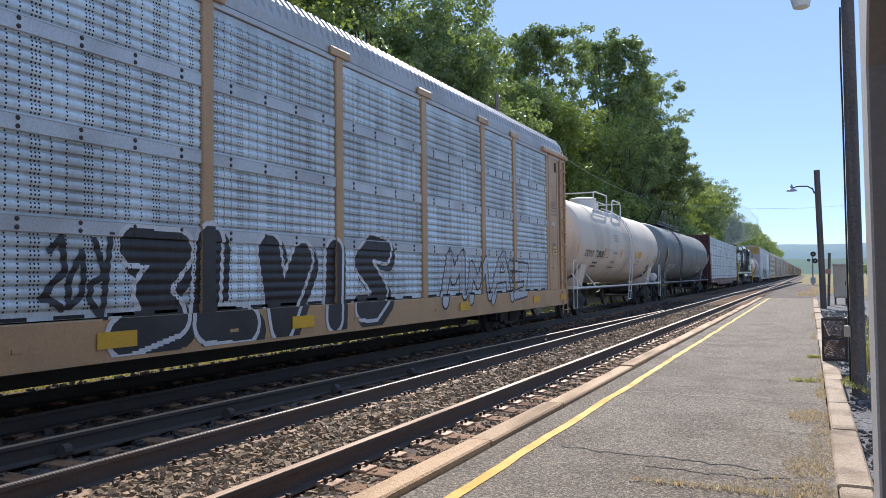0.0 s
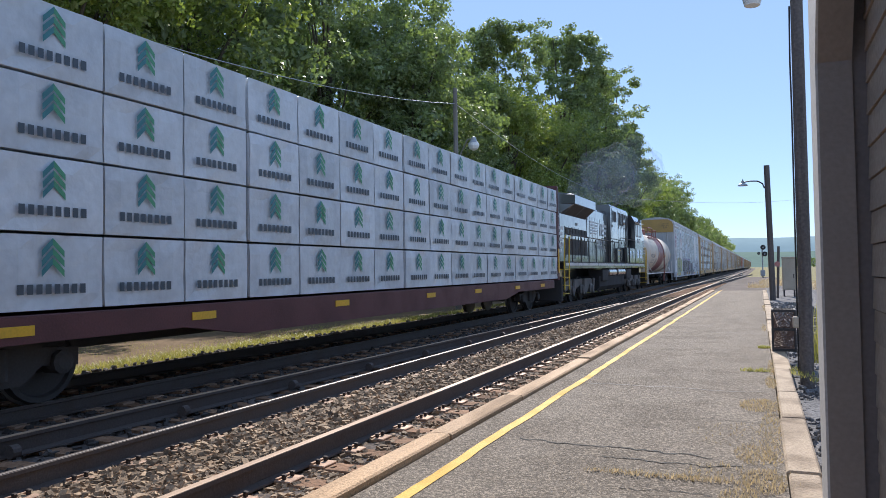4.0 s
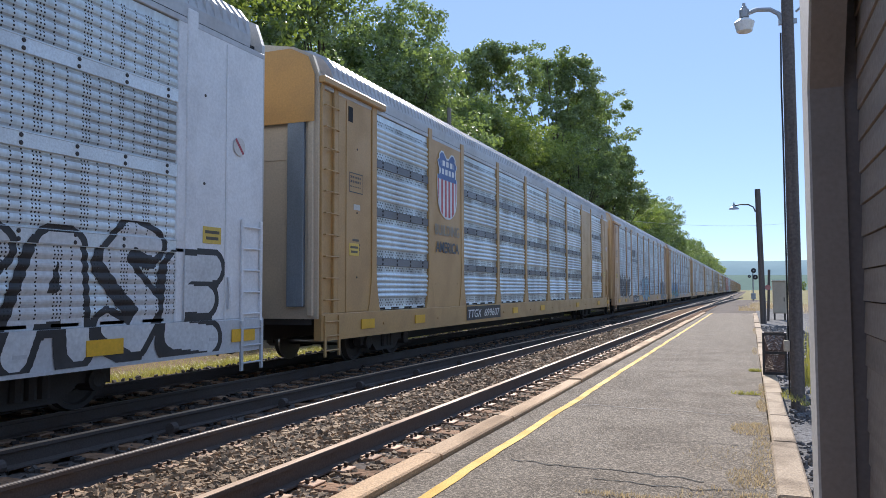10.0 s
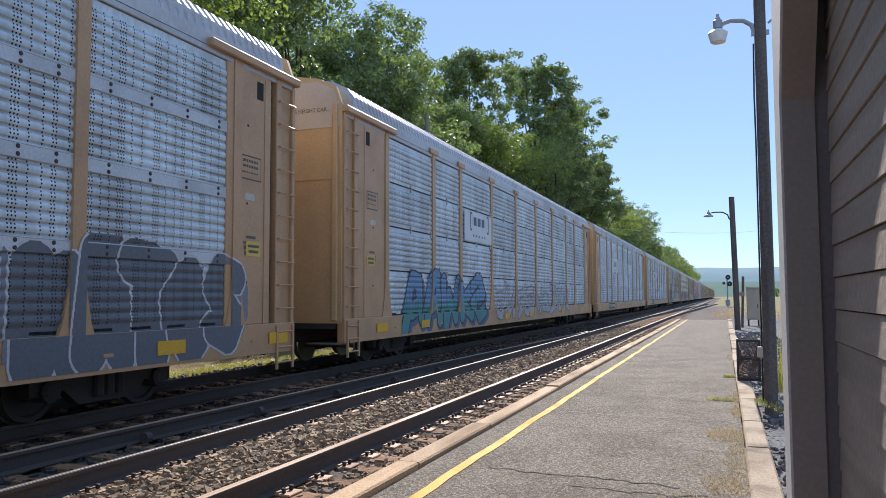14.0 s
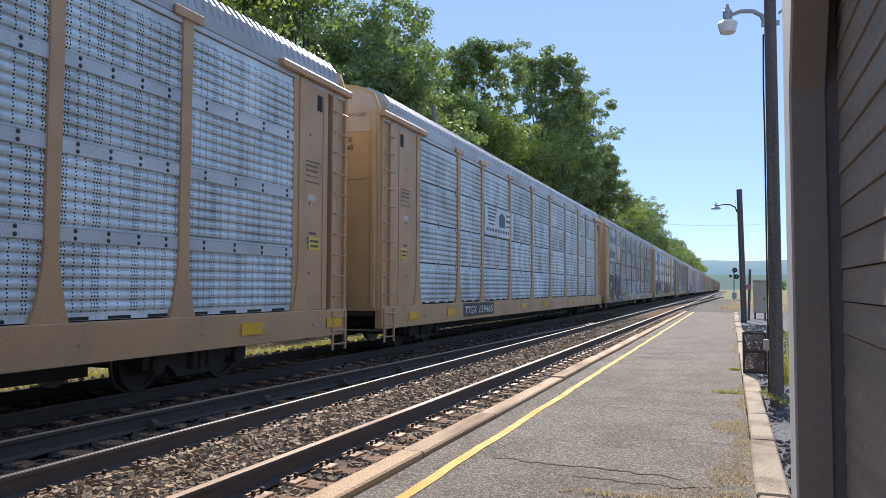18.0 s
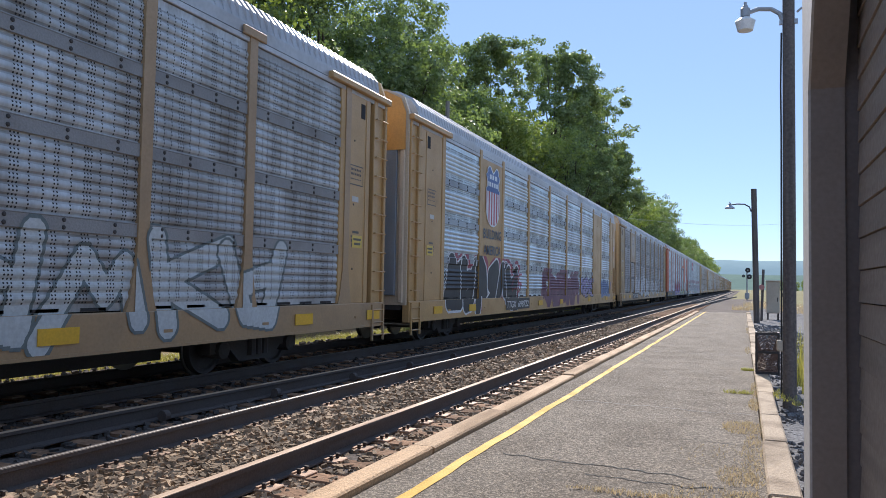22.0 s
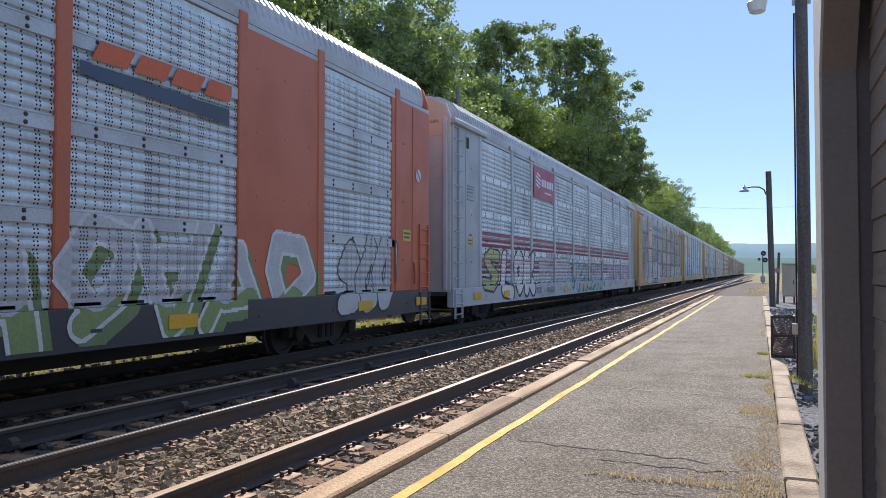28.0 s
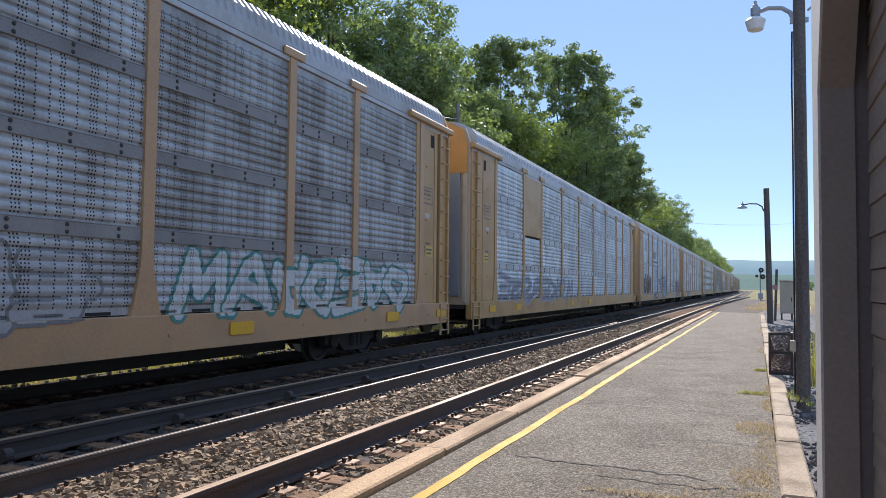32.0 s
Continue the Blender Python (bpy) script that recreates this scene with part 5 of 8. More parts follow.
def autorack(label, post, panel, style="band", end=None, solid=(), half=(), flare=True, band=None, cap=True, sill=None, door=None, ladder=True, number="", board=(5.8, 8.3), low_ladder=False, plain_door=True):
    """A covered car carrier. Its front coupler is at y = 0, its length runs along +y; the side at +x faces the platform."""
    car = thing("autorack_car", label, "railroad car", group="autorack cars of the train")
    pm, em = coat(post), coat(end or post)
    sm, dm = coat(sill or post), coat(door or ((0.60, 0.50, 0.37) if post == OCHRE else None) or ((0.60, 0.40, 0.20) if post in (TAN, OCHRE, DULL) else None) or end or post)
    bmat = band or surface("band_sheet", (0.54, 0.57, 0.60), 0.5, metal=0.2, dirt=(0.2, 0.19, 0.18), amount=0.4)
    under = Shape().box(-0.35, 0.35, 0.7, CAR - 0.7, 0.52, 0.82).box(-0.4, 0.4, 5.4, CAR - 5.4, SILL_LOW, 0.6).box(-1.4, 1.4, 0.72, CAR - 0.72, 0.8, 0.9)
    for y in range(7, 23, 2):
        under.box(-1.4, 1.4, y, y + 0.2, 0.66, 0.8)
    part("underframe", under, steel_black, car)
    for e in (-1, 1):
        x0, x1 = sorted((e * 1.44, e * 1.60))
        s = Shape().box(x0, x1, 0.72, CAR - 0.72, 0.54, 0.985, 0.012)
        if e > 0:
            s.box(1.60, 1.612, 0.9, CAR - 0.9, 0.54, 0.575)
            for p in POSTS:
                s.box(1.598, 1.612, p + 0.35, p + 0.5, 0.72, 0.76)
        part("side_sill", s, sm, car)
    part("side_plate", Shape().box(1.50, 1.57, 0.72, CAR - 0.72, 4.73, 4.81, 0.008), roof_steel if style != "solid" else pm, car)
    part("side_plate", Shape().box(-1.57, -1.50, 0.72, CAR - 0.72, 4.73, 4.81, 0.008), roof_steel, car)
    # solid filler added behind the sheets; interior shade is its colour
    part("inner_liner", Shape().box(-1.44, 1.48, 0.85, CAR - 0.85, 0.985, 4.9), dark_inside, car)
    part("roof", ROOF, None, car, "pale corrugated steel roof")
    # posts
    s = Shape()
    if flare:
        s.prism([(-0.24, 0.985), (0.24, 0.985), (0.19, 1.12), (0.105, 1.55), (0.09, 1.75), (0.09, 4.94), (-0.09, 4.94), (-0.09, 1.75), (-0.105, 1.55), (-0.19, 1.12)], 0, 1.50, 1.588)
    else:
        s.box(1.50, 1.588, -0.095, 0.095, 0.985, 4.94, 0.012)
    if cap:
        s.box(1.575, 1.615, -0.27, 0.27, 4.80, 4.93, 0.01)
    post_me = s.mesh("post", pm)
    for p in POSTS:
        part("post", post_me, None, car, at=(0, p, 0))
        part("post", post_me, None, car, at=(0, p, 0)).rotation_euler = (0, 0, math.pi)
    # side sheets
    meshes = {}
    bolt = {}
    for i, (a, b) in enumerate(BAYS):
        w = round(b - a - 0.16, 2)
        if w not in meshes:
            meshes[w] = panel_mesh(w, panel, style)
            q = Shape().box(0.0, 0.028, 0.0, w, -0.095, 0.065, 0.006)
            q.box(0.0, 0.034, 0.0, w, 0.052, 0.065, 0.004)
            for k in range(4):
                c = w * (k + 0.5) / 4
                for low in (-0.072, 0.006):
                    q.lathe([(0.026, 0.024), (0.034, 0.024), (0.042, 0.014)], 0, (0, c, low + 0.018), 8, 1)
            bolt[w] = q.mesh("band", [bmat, steel_black])
        if i in solid:
            s = Shape().box(1.50, 1.572, a, b, 0.985, 4.74, 0.006)
            for k in range(3):
                for z in (1.5, 2.4, 3.3, 4.2):
                    c = a + (b - a) * (k + 0.5) / 3
                    s.box(1.572, 1.578, c - 0.02, c + 0.02, z, z + 0.03)
            part("solid_panel", s, pm, car, "plain painted steel panel")
        else:
            for j, z in enumerate(ROWS):
                if i in half and j > 1:
                    continue
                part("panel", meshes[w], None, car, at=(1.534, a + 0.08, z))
                if j and style != "seam":
                    part("band", bolt[w], None, car, at=(1.536, a + 0.08, z))
            if i in half:
                part("emblem_panel", Shape().box(1.50, 1.576, a + 0.06, b - 0.06, 2.92, 4.74, 0.006), pm, car, "plain tan panel carrying an emblem")
            if style == "seam":
                for z in ROWS[1:]:
                    part("seam_gap", Shape().box(1.52, 1.538, a + 0.09, b - 0.09, z - 0.016, z + 0.016), dark_inside, car, "dark open joint between sheets")
                    for c in (a + 0.12, (a + b) / 2, b - 0.12):
                        part("clip", Shape().box(1.535, 1.566, c - 0.036, c + 0.036, z - 0.085, z + 0.07, 0.004).box(1.566, 1.571, c - 0.014, c + 0.014, z - 0.01, z + 0.03, 0.0, 1), [clip_steel, steel_black], car, "pale steel joint clip")
        part("back_panel", Shape().box(-1.56, -1.5, a + 0.08, b - 0.08, 0.985, 4.74), panel, car)
    # ends: cover panels at the corners, doors, ladders
    for at_front in (True, False):
        def span(u0, u1):
            """Distances from the car's end as places along the car."""
            return (u0, u1) if at_front else (CAR - u1, CAR - u0)
        short = low_ladder and not at_front
        inner = 0.74 if short else 1.27 if at_front else 1.40
        part("corner_panel", Shape().box(1.46, 1.57, *span(inner, 2.5), 0.985, 4.74, 0.012), em, car)
        part("corner_seam", Shape().box(1.57, 1.582, *span(1.54, 1.58), 0.985, 4.70, 0.004), em, car)
        for z in (1.6, 2.75, 3.9):
            part("rivet", Shape().lathe([(1.57, 0.022), (1.577, 0.016)], 0, (0, span(1.95, 2.0)[0], z), 8), steel_black, car)
        part("notice", Shape().box(1.571, 1.577, *span(1.66, 2.02), 1.98, 2.2, 0.002), coat((0.66, 0.47, 0.08)), car, "yellow notice plate with a dark rim")
        part("notice_text", Shape().box(1.577, 1.580, *span(1.70, 1.98), 2.11, 2.15).box(1.577, 1.580, *span(1.72, 1.96), 2.03, 2.07), coat((0.10, 0.08, 0.05)), car, "dark bars on the notice")
        if short:
            rail_ = Shape()
            rungs(rail_, 1.575, *span(0.80, 1.22), 0.95, 2.35, 5)
            at = span(1.28, 1.30)[0]
            disc = part("sticker", Shape().lathe([(1.582, 0.13), (1.585, 0.125)], 0, (0, at, 3.35), 16), coat((0.62, 0.60, 0.58)), car, "round white sticker with a red bar")
            part("sticker_bar", Shape().add([(1.587, at - 0.10, 3.43), (1.587, at - 0.07, 3.46), (1.587, at + 0.10, 3.27), (1.587, at + 0.07, 3.24)], [(0, 3, 2, 1)]), coat((0.40, 0.06, 0.08)), disc)
            part("low_ladder", rail_, em, car, "short grab ladder at the car's corner")
            part("latch", Shape().tube([(1.59, span(1.40, 1.5)[0], 1.55), (1.62, span(1.38, 1.5)[0], 1.3), (1.6, span(1.33, 1.5)[0], 1.12)], 0.025, 6), em, car)
            continue
        if not at_front:
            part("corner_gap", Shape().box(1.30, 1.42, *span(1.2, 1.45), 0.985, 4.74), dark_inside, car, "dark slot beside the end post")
        end_post = part("end_post", Shape().box(1.40, 1.585, *span(1.12, 1.26), 0.9, 4.80, 0.012).box(1.40, 1.585, *span(0.72, 0.80), 0.9, 4.80, 0.012), em, car, "end post framing the ladder")
        part("ladder_back", Shape().box(1.44, 1.53, *span(0.80, 1.12), 0.9, 4.78), em, end_post, "sheet behind the ladder")
        if ladder:
            for k in range(11):
                y0, y1 = span(0.78, 1.22)
                z = 0.85 + 0.36 * k
                part("rung", Shape().tube([(1.585, y0, z), (1.625, y0, z), (1.625, y1, z), (1.585, y1, z)], 0.013, 5), em, end_post)
        part("end_beam", Shape().box(1.53, 1.66, *span(0.68, 2.95), 4.80, 4.92, 0.015), em, car, "cap beam above the car's corner")
        part("lock_hole", Shape().box(1.57, 1.576, *span(1.62, 1.78), 4.35, 4.62, 0.002), dark_inside, car, "dark square opening")
        lines = [(*span(1.66, 2.16), 3.10, 3.12, 0), (*span(1.66, 2.16), 3.44, 3.46, 0), (*span(1.66, 1.675), 3.10, 3.46, 0), (*span(2.145, 2.16), 3.10, 3.46, 0)]
        for z in (3.36, 3.28, 3.20):
            lines += bar_row(*span(1.72, 2.10), z, z + 0.03, 6, 0)
        small_rows = []
        for z, u in ((2.24, 0.24), (2.16, 0.36), (2.08, 0.34), (2.00, 0.30)):
            small_rows += bar_row(*span(1.90 - u / 2, 1.90 + u / 2), z, z + 0.045, 6, 0, 0.2)
        part("notice_plate", Shape().box(1.57, 1.575, *span(1.82, 2.06), 2.80, 2.90, 0.002), coat((0.50, 0.48, 0.44)), car, "small pale notice plate")
        for name, z0, z1, rows in (("framed_stencil", 3.06, 3.5, lines), ("stencil", 1.95, 2.32, small_rows)):
            painted(name, car, *span(1.6, 2.3), z0, z1, bars(rows), [(0.10, 0.08, 0.06)], lambda s_, z_: 1.571, label="small dark stencilled marks on the corner panel")
        part("corner_panel", Shape().box(-1.57, -1.46, *span(0.72, 2.5), 0.985, 4.74, 0.02), em, car)
    arch = [(1.54, 0.9), (1.54, 4.95), (1.42, 5.28), (1.05, 5.46), (0.5, 5.56), (-0.5, 5.56), (-1.05, 5.46), (-1.42, 5.28), (-1.54, 4.95), (-1.54, 0.9)]
    for y, way in ((0.68, -1), (CAR - 0.68, 1)):
        y0, y1 = sorted((y, y - way * 0.07))
        d = part("end_door", Shape().prism(arch, 1, y0, y1), dm, car)
        s = Shape()
        for x in ((-1.42, 0.0, 1.42) if plain_door else (-1.35, -1.0, -0.62, -0.12, 0.12, 0.62, 1.0, 1.35)):
            s.box(x - 0.05, x + 0.05, min(y, y + way * 0.06), max(y, y + way * 0.06), 0.95, 5.25 - 0.3 * (abs(x) > 1.1), 0.012)
        if plain_door:
            s.box(-1.5, 1.5, min(y, y + way * 0.012), max(y, y + way * 0.012), 3.55, 3.60)
        part("door_rib", s, dm, d)
        if post == DULL and way < 0:
            part("door_slot", Shape().box(0.35, 1.05, y - 0.02, y - 0.002, 3.40, 3.53, 0.004), dark_inside, d, "dark slot across the end door")
        if plain_door and way < 0 and post != OCHRE:
            part("door_head", Shape().prism([(1.5, 4.52), (1.5, 4.92), (1.39, 5.22), (1.03, 5.40), (-1.03, 5.40), (-1.39, 5.22), (-1.5, 4.92), (-1.5, 4.52)], 1, y - 0.012, y - 0.002), coat((0.58, 0.49, 0.38)), d, "cream painted top of the end door")
            for text, z, size in (("EXCESS HEIGHT CAR", 4.86, 0.105),) + ((("TTGX", 4.36, 0.15), (number, 4.20, 0.15)) if number else ()):
                me = words(text, size)
                me.materials.clear()
                me.materials.append(coat((0.10, 0.08, 0.06)))
                part("lettering", me, None, d, at=(0.74, y - 0.018, z)).rotation_euler = (0, 0, -math.pi / 2)
        if post == OCHRE:
            part("door_leaf", Shape().box(0.98, 1.30, min(y, y + way * 0.075), max(y, y + way * 0.075), 1.1, 4.5, 0.01), door_grey, d, "weathered blue-grey door edge")
        if post == OCHRE and way < 0:
            part("door_head", Shape().prism([(1.5, 4.15), (1.5, 4.93), (1.38, 5.24), (1.04, 5.41), (-1.04, 5.41), (-1.38, 5.24), (-1.5, 4.93), (-1.5, 4.15)], 1, y - 0.08, y - 0.065), coat((0.58, 0.31, 0.09)), d, "orange painted top of the end door")
        coupler(car, 0.0 if way < 0 else CAR, 1 if way < 0 else -1)
    s = Shape()
    rungs(s, 1.60, 0.8, 1.25, 0.28, 0.95, 3)
    part("step", s, sm, car)
    s = Shape()
    rungs(s, 1.60, CAR - 1.25, CAR - 0.8, 0.28, 0.95, 3)
    part("step", s, sm, car)
    for p in (2.05, 4.4, 11.4, 14.6, 20.2, 24.8, 27.2):
        part("reflector", Shape().box(1.61, 1.622, p, p + 0.5, 0.68, 0.85), coat((0.74, 0.42, 0.02)), car, "yellow reflective strip")
    if number:
        painted("number_board", car, board[0] - 0.05, board[1] + 0.05, 0.62, 0.96, bars([(board[0], board[1], 0.62, 0.955, 0)]), [BLACK], lambda s, z: 1.610, label="black board with white marks")
        b0, b1 = board
        fitted(car, "TTGX", b0 + 0.08, b0 + 0.40 * (b1 - b0), 0.78, 0.20, WHITE, lambda z: 1.618, 0.25)
        fitted(car, number, b0 + 0.49 * (b1 - b0), b1 - 0.12, 0.78, 0.20, WHITE, lambda z: 1.618, 0.25)
    # black slots along the foot of the sheets
    for i, (a, b) in enumerate(BAYS):
        if i not in solid:
            s, k = Shape(), 0
            while a + 0.2 + 0.62 * k + 0.34 < b - 0.12:
                s.box(1.52, 1.541, a + 0.2 + 0.62 * k, a + 0.54 + 0.62 * k, 1.004, 1.04)
                k += 1
            part("drain_slots", s, dark_inside, car, "dark slots under the sheets")
    SKIN_OF[car.name] = side_louvre if style == "louvre" else side_solid if solid else side_x
    truck(car, 4.1, 0.36, 1.7)
    truck(car, CAR - 4.1, 0.36, 1.7)
    return car


def lettering(car, text, size, s, z, colour, x=1.592):
    me = words(text, size, 0.02)
    me.materials.clear()
    me.materials.append(coat(colour))
    return part("lettering", me, None, car, at=(x, s, z))


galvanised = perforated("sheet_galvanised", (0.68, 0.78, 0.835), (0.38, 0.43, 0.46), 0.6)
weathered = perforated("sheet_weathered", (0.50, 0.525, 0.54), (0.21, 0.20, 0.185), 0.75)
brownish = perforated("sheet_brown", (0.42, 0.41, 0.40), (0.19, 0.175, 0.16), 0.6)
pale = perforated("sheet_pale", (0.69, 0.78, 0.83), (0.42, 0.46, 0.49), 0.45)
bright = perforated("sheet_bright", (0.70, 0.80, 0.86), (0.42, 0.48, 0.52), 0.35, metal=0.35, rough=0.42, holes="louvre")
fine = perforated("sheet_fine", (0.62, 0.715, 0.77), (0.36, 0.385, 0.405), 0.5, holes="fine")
band_dark = surface("band_dark", (0.17, 0.18, 0.20), 0.5, metal=0.2, amount=0.3)
band_pale = surface("band_pale", (0.66, 0.72, 0.76), 0.45, metal=0.2, amount=0.3)
band_brown = surface("band_brown", (0.26, 0.255, 0.25), 0.6, amount=0.5, dirt=(0.14, 0.13, 0.12))

BLUE, TEAL, PURPLE, PINK = (0.09, 0.22, 0.40), (0.06, 0.26, 0.27), (0.16, 0.09, 0.33), (0.45, 0.14, 0.24)
GREYW, SILVER, MAROON, LIME = (0.50, 0.52, 0.54), (0.42, 0.45, 0.48), (0.21, 0.045, 0.065), (0.45, 0.47, 0.20)

cars = []
# the car that leads the view, tan posts, black and white spray piece
c = autorack("autorack car with tan posts, grey perforated sides and black graffiti", TAN, galvanised, end=TAN, half=(), flare=False)
spray(c, 11.6, 17.4, 0.66, 2.0, 5, 5, [BLACK, WHITE, BLACK], "large black and white sprayed lettering", thick=0.15, rim=0.06, drop=(0.10, -0.10), text="3LVIS")
scrawl(c, 10.85, 11.6, 1.0, 1.9, 3, 7, BLACK)
spray(c, 19.4, 24.6, 0.8, 1.95, 4, 9, [GREYW, BLACK, BLUE], "outlined grey and blue sprayed lettering", thick=0.10, rim=0.04)
cars.append((c, -6.05))

# white carrier with shield
c = autorack("white autorack car with red and blue shield and bright graffiti", PALE, pale, end=PALE, solid=(1, 7), flare=False, cap=False, band=band_pale, door=(0.52, 0.53, 0.53), sill=(0.52, 0.54, 0.57), low_ladder=True, plain_door=False)
part("door_head", Shape().prism([(1.5, 4.35), (1.5, 4.95), (1.38, 5.26), (1.04, 5.43), (-1.04, 5.43), (-1.38, 5.26), (-1.5, 4.95), (-1.5, 4.35)], 1, 0.60, 0.675), coat((0.52, 0.33, 0.10)), c, "ochre painted top of the end door")
shield(c, 6.3, 3.85, 0.95, 1.15)
for k, word in enumerate(("EXCESS", "HEIGHT", "CAR")):
    me = words(word, 0.17)
    me.materials.clear()
    me.materials.append(coat((0.10, 0.09, 0.08)))
    part("lettering", me, None, c, at=(0.86, 0.592, 5.05 - 0.17 * k)).rotation_euler = (0, 0, -math.pi / 2)
lettering(c, "BUILDING AMERICA", 0.17, 6.3, 3.02, (0.12, 0.12, 0.14))
scrawl(c, 1.0, 2.2, 3.0, 4.3, 3, 3, (0.30, 0.06, 0.13), "thin dark red scrawled tag")
scrawl(c, 1.0, 2.1, 2.2, 2.9, 4, 4, BLACK)
spray(c, 2.6, 7.0, 0.72, 2.1, 4, 12, [LIME, BLACK, BLACK, LIME], "yellow bubble graffiti with black rim", thick=0.19, rim=0.05, lean=0.0, text="KEGS")
spray(c, 8.1, 15.2, 0.68, 2.1, 8, 13, [BLACK, WHITE, PURPLE, PURPLE], "black sprayed lettering with white rim on purple", thick=0.15, rim=0.05, drop=(0.14, 0.12), cloud=0.55, text="DOAPSPAZ")
spray(c, 15.6, 19.7, 0.75, 1.9, 5, 14, [(0.16, 0.13, 0.16), TEAL, MAROON], "maroon and teal sprayed lettering", thick=0.12, rim=0.05, drop=(0.1, -0.1), text="REDO")
scrawl(c, 21.5, 22.7, 1.2, 2.3, 2, 15, (0.14, 0.08, 0.22))
spray(c, 22.9, 27.0, 0.66, 2.05, 4, 16, [(0.60, 0.62, 0.64), BLACK, BLACK], "white sprayed letters with a bold black outline", thick=0.11, rim=0.08, drop=(-0.08, -0.08), text="EASE")
fitted(c, "UP 801194", 8.4, 10.0, 0.70, 0.2, (0.06, 0.06, 0.07), lambda z: 1.624, 0.1)
cars.append((c, 121.45))

# ochre carrier with shield and bright louvres
c = autorack("ochre yellow autorack car with bright louvred sides and shield", OCHRE, bright, end=OCHRE, solid=(1, 7), flare=True, cap=False, band=band_dark, style="louvre", low_ladder=True, number="699607", board=(7.5, 10.2))
shield(c, 6.3, 3.75, 1.25, 1.5)
lettering(c, "BUILDING", 0.34, 6.3, 2.72, (0.30, 0.25, 0.18))
lettering(c, "AMERICA", 0.34, 6.3, 2.33, (0.06, 0.07, 0.09))
cars.append((c, 150.26))

c = autorack("autorack car with tan posts, grey sides and blue graffiti", TAN, galvanised, end=TAN, flare=True, number="704557", board=(7.5, 10.1))
painted("emblem", c, 7.4, 10.1, 2.9, 3.8, bars(bar_row(7.6, 8.9, 3.35, 3.75, 2, 0, 0.15) + bar_row(7.45, 10.05, 3.05, 3.2, 12, 0)), [(0.05, 0.055, 0.065)], lambda s, z: 1.575, label="dark emblem bars")
spray(c, 2.8, 6.5, 0.95, 2.1, 4, 21, [BLACK, GREYW], "black bubble graffiti", thick=0.17, rim=0.03)
spray(c, 12.0, 15.7, 0.72, 2.15, 3, 22, [(0.20, 0.36, 0.45), BLACK, (0.30, 0.10, 0.15), (0.33, 0.20, 0.24)], "pale blue bubble graffiti with black rim on pink haze", thick=0.15, rim=0.07, drop=(-0.12, -0.06))
scrawl(c, 10.9, 11.8, 1.55, 2.0, 3, 23, BLACK)
scrawl(c, 16.0, 22.4, 0.95, 1.75, 7, 24, (0.28, 0.30, 0.32), "grey outlined sprayed lettering")
spray(c, 22.9, 26.5, 0.64, 1.98, 5, 25, [(0.12, 0.14, 0.165), (0.55, 0.56, 0.58), (0.26, 0.09, 0.10), (0.20, 0.22, 0.25)], "dark grey bubble graffiti with white rim", thick=0.19, rim=0.03, lean=0.0, cloud=0.6, text="MATOS")
cars.append((c, 179.02))

c = autorack("autorack car with tan posts, fine grey sides and blue wildstyle graffiti", TAN, fine, style="seam", end=TAN, flare=True)
painted("emblem", c, 7.5, 10.2, 2.86, 3.75, bars([(7.55, 10.2, 2.9, 3.74, 0)] + bar_row(8.35, 9.45, 3.35, 3.6, 3, 1, 0.25) + [(8.05, 8.12, 3.2, 3.72, 1), (9.7, 9.77, 3.2, 3.72, 1), (8.05, 8.2, 3.66, 3.72, 1), (9.6, 9.77, 3.66, 3.72, 1), (8.05, 8.2, 3.2, 3.25, 1), (9.6, 9.77, 3.2, 3.25, 1)] + bar_row(8.3, 9.6, 3.03, 3.1, 5, 1, 0.6)), [(0.62, 0.66, 0.68), (0.06, 0.08, 0.13)], lambda s, z: 1.582, label="white plate with dark emblem bars")
spray(c, 3.6, 9.4, 0.70, 1.95, 5, 31, [(0.13, 0.27, 0.45), BLACK, (0.06, 0.12, 0.25), (0.2, 0.34, 0.42), TEAL], "blue and teal wildstyle sprayed piece", thick=0.14, rim=0.05, drop=(0.1, -0.1), split=0.45)
spray(c, 10.4, 22.0, 0.75, 1.75, 9, 32, [SILVER, (0.2, 0.17, 0.15), (0.30, 0.20, 0.14)], "faded grey and brown sprayed lettering", thick=0.11, rim=0.04)
cars.append((c, 207.96))

c = autorack("autorack car with tan flared posts and grey sides, clean", TAN, galvanised, end=TAN, flare=True, number="991988", board=(5.7, 8.2))
painted("emblem", c, 7.5, 10.1, 2.9, 3.8, bars([(7.45, 10.05, 2.9, 3.78, 0)] + bar_row(8.2, 9.4, 3.25, 3.55, 3, 1, 0.25) + [(7.85, 7.93, 3.1, 3.65, 1), (9.6, 9.68, 3.1, 3.65, 1)] + bar_row(8.2, 9.4, 3.0, 3.06, 4, 1, 0.6)), [(0.60, 0.64, 0.66), (0.06, 0.08, 0.13)], lambda s, z: 1.582, label="white plate with dark emblem bars")
cars.append((c, 236.7))


